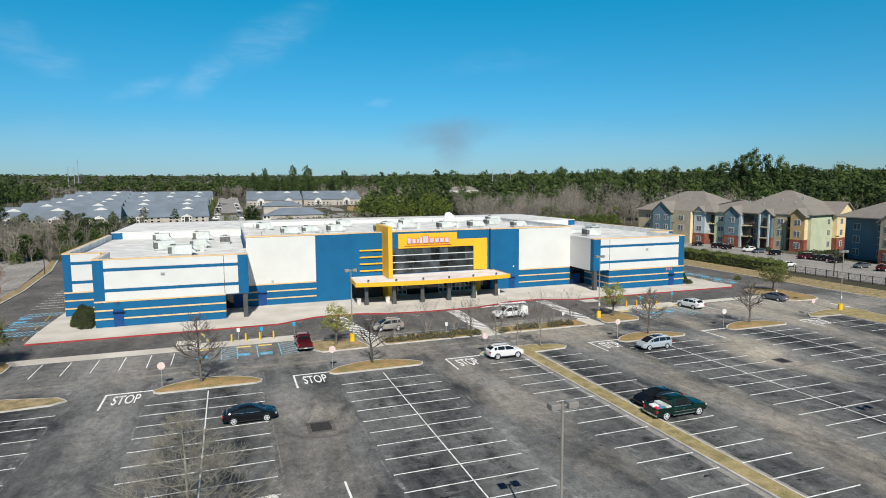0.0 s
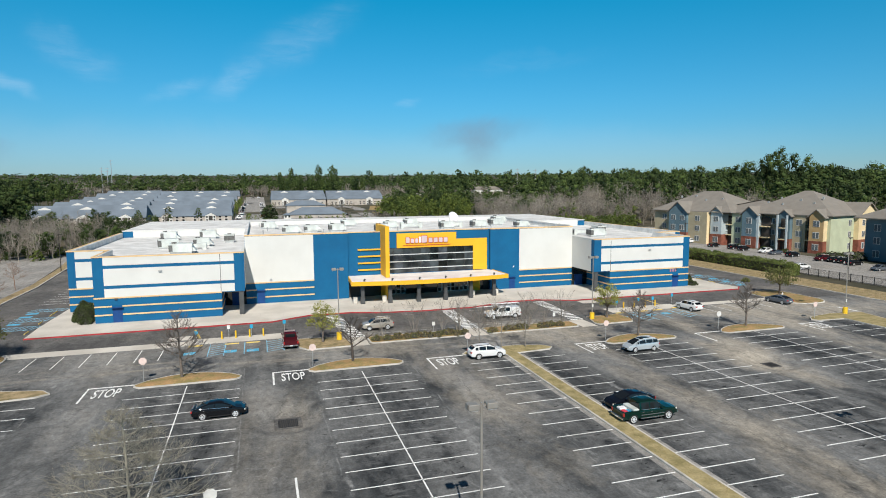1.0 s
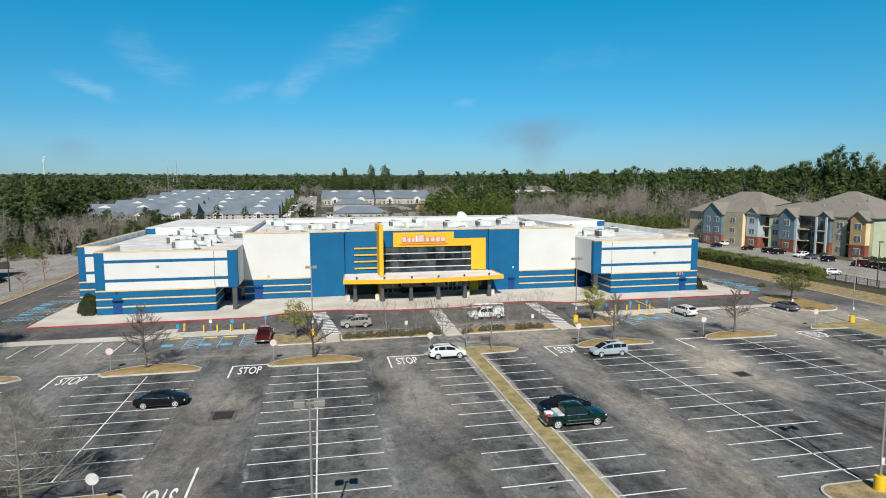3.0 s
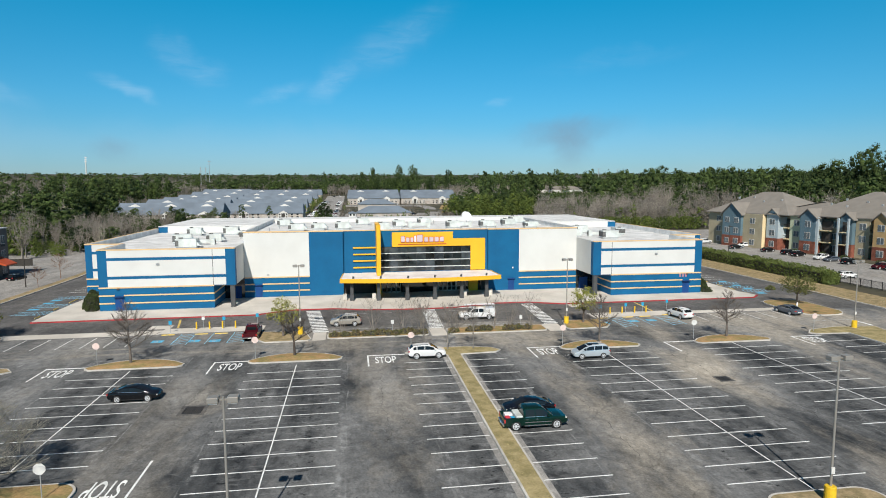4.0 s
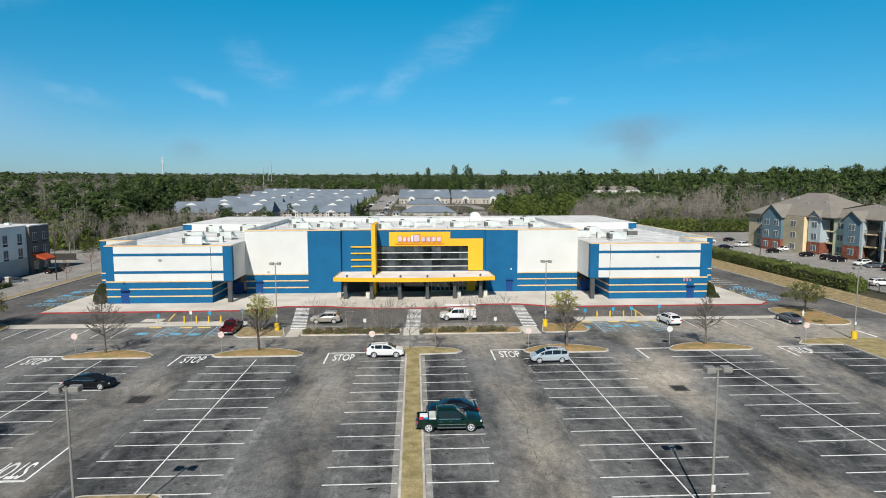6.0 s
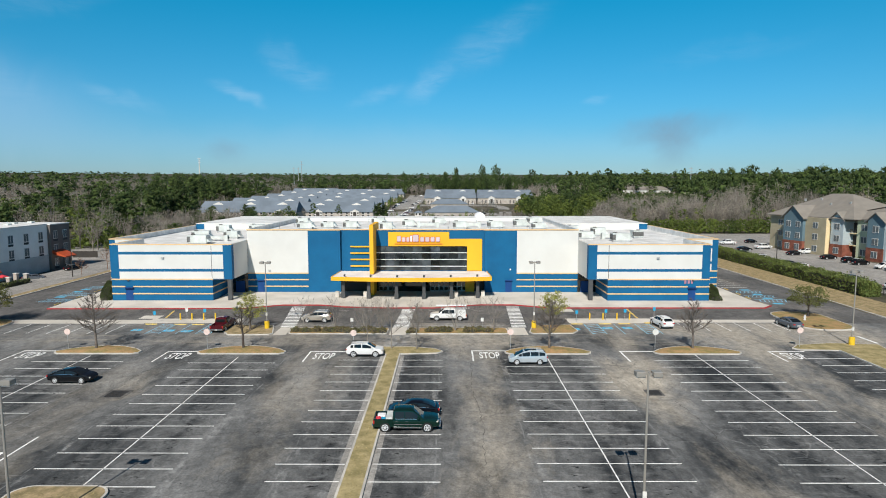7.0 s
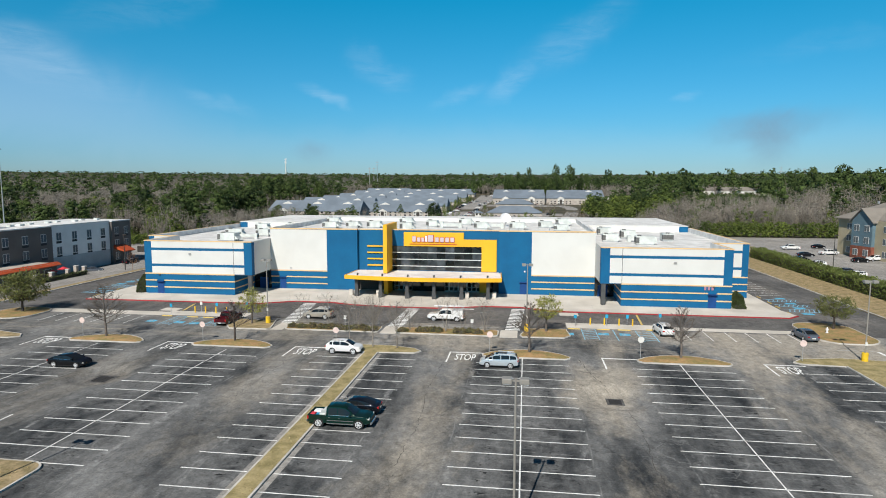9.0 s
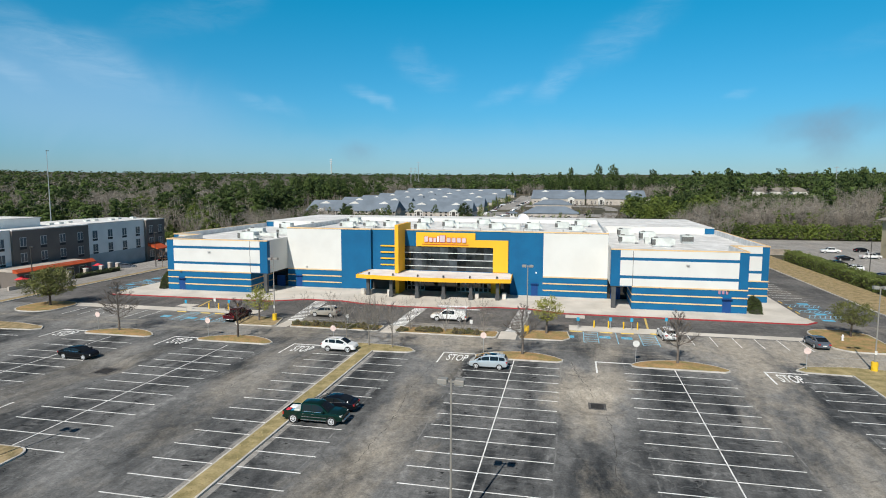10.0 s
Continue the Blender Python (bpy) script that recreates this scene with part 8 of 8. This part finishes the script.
def plant_woods(name, label, places, shapes, material, kind="stuff"):
    """All trees of one sort in one mesh; places: x, y, height, width factor. Young low growth lies before the long pale house."""
    vs, fs, off = [], [], 0
    rng = np.random.RandomState(len(places))
    for i, (x, y, h, wf) in enumerate(places):
        v, f = shapes[i % len(shapes)]
        near = (y + 8) / 854
        if near < 0.99 and 17 + 273 * near < x < 63 + 299 * near:
            h = min(h, 20.5 - 9.5 * near - land(x, y) * 0.5)
        a = rng.uniform(0, 6.28)
        c, s = math.cos(a), math.sin(a)
        q = np.empty_like(v)
        q[:, 0] = (v[:, 0] * c - v[:, 1] * s) * h * wf + x
        q[:, 1] = (v[:, 0] * s + v[:, 1] * c) * h * wf + y
        q[:, 2] = v[:, 2] * h + land(x, y) - 0.3
        vs.append(q)
        fs.append(f + off)
        off += len(v)
    me = np_mesh(name, np.concatenate(vs), np.concatenate(fs), material)
    me.polygons.foreach_set("use_smooth", np.ones(len(me.polygons), dtype=bool))
    ob = new(name, me)
    return tagged(ob, label, "woods", kind=kind)


rw = random.Random(77)


def patch(x, y):
    """Broad stands of pine alternate with stands of bare trees."""
    return math.sin(x / 41 + 1.3 * math.sin(y / 83)) + math.sin(y / 57 + 1.7 * math.sin(x / 66)) + 0.7 * math.sin((x + y) / 23)


def scatter(n, x0, x1, y0, y1, hmin, hmax, wf=1.0, keep=None):
    out = []
    while len(out) < n:
        x, y = rw.uniform(x0, x1), rw.uniform(y0, y1)
        if keep is None or keep(x, y):
            out.append((x, y, rw.uniform(hmin, hmax), wf * rw.uniform(0.8, 1.25)))
    return out


def far_ring(n, r0, r1, hmin, hmax, wf=1.0, a0=-54, a1=62, sort=0):
    out = []
    while len(out) < n:
        r = r0 + (r1 - r0) * rw.random() ** 0.8
        a = radians(rw.uniform(a0, a1))
        x, y = 34 + r * math.sin(a), 20 + r * math.cos(a)
        if -200 < x < 175 and y < 940:
            continue
        if sort and sort * patch(x, y) < -0.35 and rw.random() < 0.9:
            continue
        out.append((x, y, rw.uniform(hmin, hmax), wf * rw.uniform(0.8, 1.3)))
    return out


def capped(places, rise, least=0.72):
    """Heights held under a line that rises by so many degrees from the eye's height, the tops uneven."""
    out = []
    for x, y, h, wf in places:
        most = 21 + math.hypot(x - 30, y + 5) * math.tan(radians(rise)) - land(x, y)
        out.append((x, y, min(h, most * rw.uniform(least, 1.0)), wf))
    return out


def open_ground(x, y):
    """Unpaved plots round the clubhouse."""
    return not (22 < x < 68 and (400 < y < 460 or 478 < y < 556 or y > 606)) and abs(x - 50 - (y - 300) * 0.18) > 9


pine_hi = [pine_shape(100 + i, 16, 46, 0.020) for i in range(9)]
pine_mid = [pine_shape(150 + i, 11, 58, 0.0175) for i in range(9)]
pine_lo = [pine_shape(200 + i, 5, 14, 0.048) for i in range(9)]
pine_tall = [pine_shape(170 + i, 24, 60, 0.0125) for i in range(7)]
pine_far = [pine_shape(250 + i, 3, 5, 0.07) for i in range(5)]
round_hi = [round_shape(300 + i, 14, 34, 0.025) for i in range(7)]
round_lo = [round_shape(350 + i, 5, 11, 0.055) for i in range(6)]
twig_hi = [twig_shape(400 + i, 270) for i in range(7)]
twig_lo = [twig_shape(500 + i, 56) for i in range(6)]

# the woods west of the apartments stand taller than the thicket before them
west = lambda x, y: x < -70 - 0.30 * (y - 180)
front = lambda x, y: not west(x, y)
east = lambda x, y: x > 30 + 0.287 * (y + 8) and not (x > 112 and y < 262)
near_pines = scatter(44, -116, -58, 206, 335, 6.5, 10, 1.2, front) + scatter(24, -62, -42, 225, 345, 5.5, 8, 1.2, front) + scatter(18, -128, -102, 290, 345, 17, 22, 1.0) + [(-65.6, 396, 8, 1.1), (-48.8, 396, 9.5, 1.1), (-31.7, 396, 8.5, 1.1), (8.8, 281, 14.2, 0.95), (7.0, 284, 12.0, 0.9), (11.0, 283, 11.0, 0.9), (-76, 340, 10.5, 1.2), (-93, 335, 10, 1.2)] + scatter(115, -330, -70, 185, 420, 12, 21, 1.2, lambda x, y: west(x, y) and patch(x, y) > -0.5)
near_pines += capped(scatter(60, 205, 360, 150, 330, 18, 27, 1.0), 1.5) + scatter(26, 110, 185, 300, 345, 8, 14, 1.1, east) + scatter(22, 101, 176, 440, 505, 15, 20, 1.0)
near_round = scatter(95, 101, 176, 440, 505, 11, 18.5, 1.05) + scatter(28, 98, 160, 420, 445, 7, 13, 1.1) + scatter(85, -280, -72, 190, 380, 9, 16, 1.1, west) + scatter(16, -100, -40, 330, 366, 5, 8, 1.0) + scatter(70, -118, -46, 203, 250, 2.2, 4.5, 1.3) + scatter(40, -122, -70, 200, 215, 2.5, 5, 1.3) + scatter(10, 20, 60, 345, 365, 4, 6)
near_bare = scatter(260, 85, 200, 208, 345, 9, 15, 1.1, east) + scatter(26, 58, 100, 212, 330, 3, 6, 1.4) + scatter(110, -120, -40, 192, 350, 5, 8.5, 1.2, front) + scatter(270, -330, -70, 185, 420, 12, 19, 1.1, lambda x, y: west(x, y) and patch(x, y) < 0.8) + scatter(70, -120, -58, 203, 300, 8, 13, 1.1, front)
near_bare += scatter(190, 150, 330, 200, 420, 13, 20, 1.1, lambda x, y: not (x < 192 and y < 266)) + scatter(150, -460, -200, 300, 640, 11, 17, 1.2) + capped(scatter(130, 175, 480, 320, 520, 18, 26, 1.0), 1.3)
hedge_row = [(118 + i * 1.15, 256 + rw.uniform(-1.5, 1.5), rw.uniform(6.2, 7.4), 1.0) for i in range(58)] + scatter(26, 105, 195, 262, 335, 7, 12, 1.0, east) + scatter(5, -16, 16, 395, 430, 4, 6, 1.0) + scatter(34, -20, -13.5, 470, 760, 6, 10, 0.42) + [(70.6, 386, 6.5, 1.0), (66, 500, 5, 1.1), (60, 505, 4, 1.2), (18, 640, 5, 1.1), (15, 560, 6, 1.0)]
# lone tall pines over the east woods, and the row behind the grey-roofed blocks
tall = [(298, 290, 41, 0.72), (303, 284, 43, 0.6), (309, 281, 42, 0.6), (306, 292, 40, 0.75), (314, 276, 38, 0.75), (292, 296, 37, 0.8), (322, 270, 34, 0.85), (330, 266, 33, 0.9), (286, 300, 33, 0.9), (338, 259, 32, 0.9), (346, 262, 30, 0.9)]
tall += [(-10, 726, 37, 0.5), (40, 1052, 37, 0.7), (57, 1050, 44, 0.55), (60, 1055, 45, 0.5), (103, 1050, 48, 0.5), (107, 1053, 47, 0.5), (124, 1050, 47, 0.5), (128, 1054, 48, 0.5), (133, 1050, 44, 0.55), (190, 1050, 41, 0.7), (196, 1054, 39, 0.7)] + scatter(30, 30, 140, 722, 740, 26, 33, 0.62)
tall += capped(scatter(34, 330, 430, 190, 310, 30, 36, 0.9), 1.75)
far_stand = scatter(46, -270, -168, 560, 700, 25, 32, 0.85)
east_pines = far_stand + capped(scatter(210, 175, 520, 330, 620, 24, 42, 0.8), 2.0, 0.5) + capped(scatter(56, 330, 520, 180, 340, 24, 33, 0.85), 1.6, 0.6)
plant_woods("pine_woods", "dark green pine woods behind the buildings", near_pines, pine_hi, M["pine_leaf"])
plant_woods("tall_pines", "tall dark pines standing above the woods", tall, pine_tall, M["pine_leaf"])
plant_woods("pine_woods", "green pine woods on the rise behind the apartments", east_pines, pine_mid, M["pine_leaf"])
plant_woods("evergreen_woods", "bright green evergreen thicket behind the cinema", near_round + hedge_row, round_hi, M["green_wood_leaf"])
plant_woods("bare_woods", "leafless grey-brown winter woods behind the cinema", near_bare, twig_hi, M["bare_twig"])
far_pines = far_ring(520, 430, 1500, 15, 23, 1.15, -54, -6, sort=1) + far_ring(1000, 430, 1500, 14, 21, 1.2, -6, 62, sort=1) + far_ring(190, 720, 1150, 20, 28, 1.0, -3, 22)
far_pines += scatter(330, -200, 175, 945, 1120, 15, 22, 1.1) + scatter(40, 140, 250, 560, 700, 14, 20, 1.1) + capped(far_ring(420, 560, 1150, 24, 42, 0.85, 12, 62), 1.8, 0.5)
plant_woods("far_pine_woods", "distant dark pine woods up to the horizon", far_pines, pine_lo + round_lo[:3], M["pine_leaf"])
plant_woods("far_pine_woods", "farthest dark pine woods along the horizon", far_ring(1500, 1400, 3200, 16, 22, 2.0), pine_far, M["pine_leaf"])
plant_woods("far_bare_woods", "distant leafless winter woods up to the horizon", far_ring(1500, 380, 1500, 13, 18, 1.5, -54, -6, sort=-1) + far_ring(1000, 380, 1500, 13, 18, 1.5, -6, 62, sort=-1) + scatter(160, -200, 200, 930, 1060, 12, 16, 1.4) + scatter(60, 20, 200, 715, 900, 9, 14, 1.4) + scatter(170, 120, 330, 690, 880, 15, 23, 1.2) + scatter(50, -14, 16, 905, 1010, 12, 18, 1.3) + scatter(150, 14, 104, 392, 640, 2.2, 5.0, 1.5, open_ground), twig_lo, M["bare_twig"])
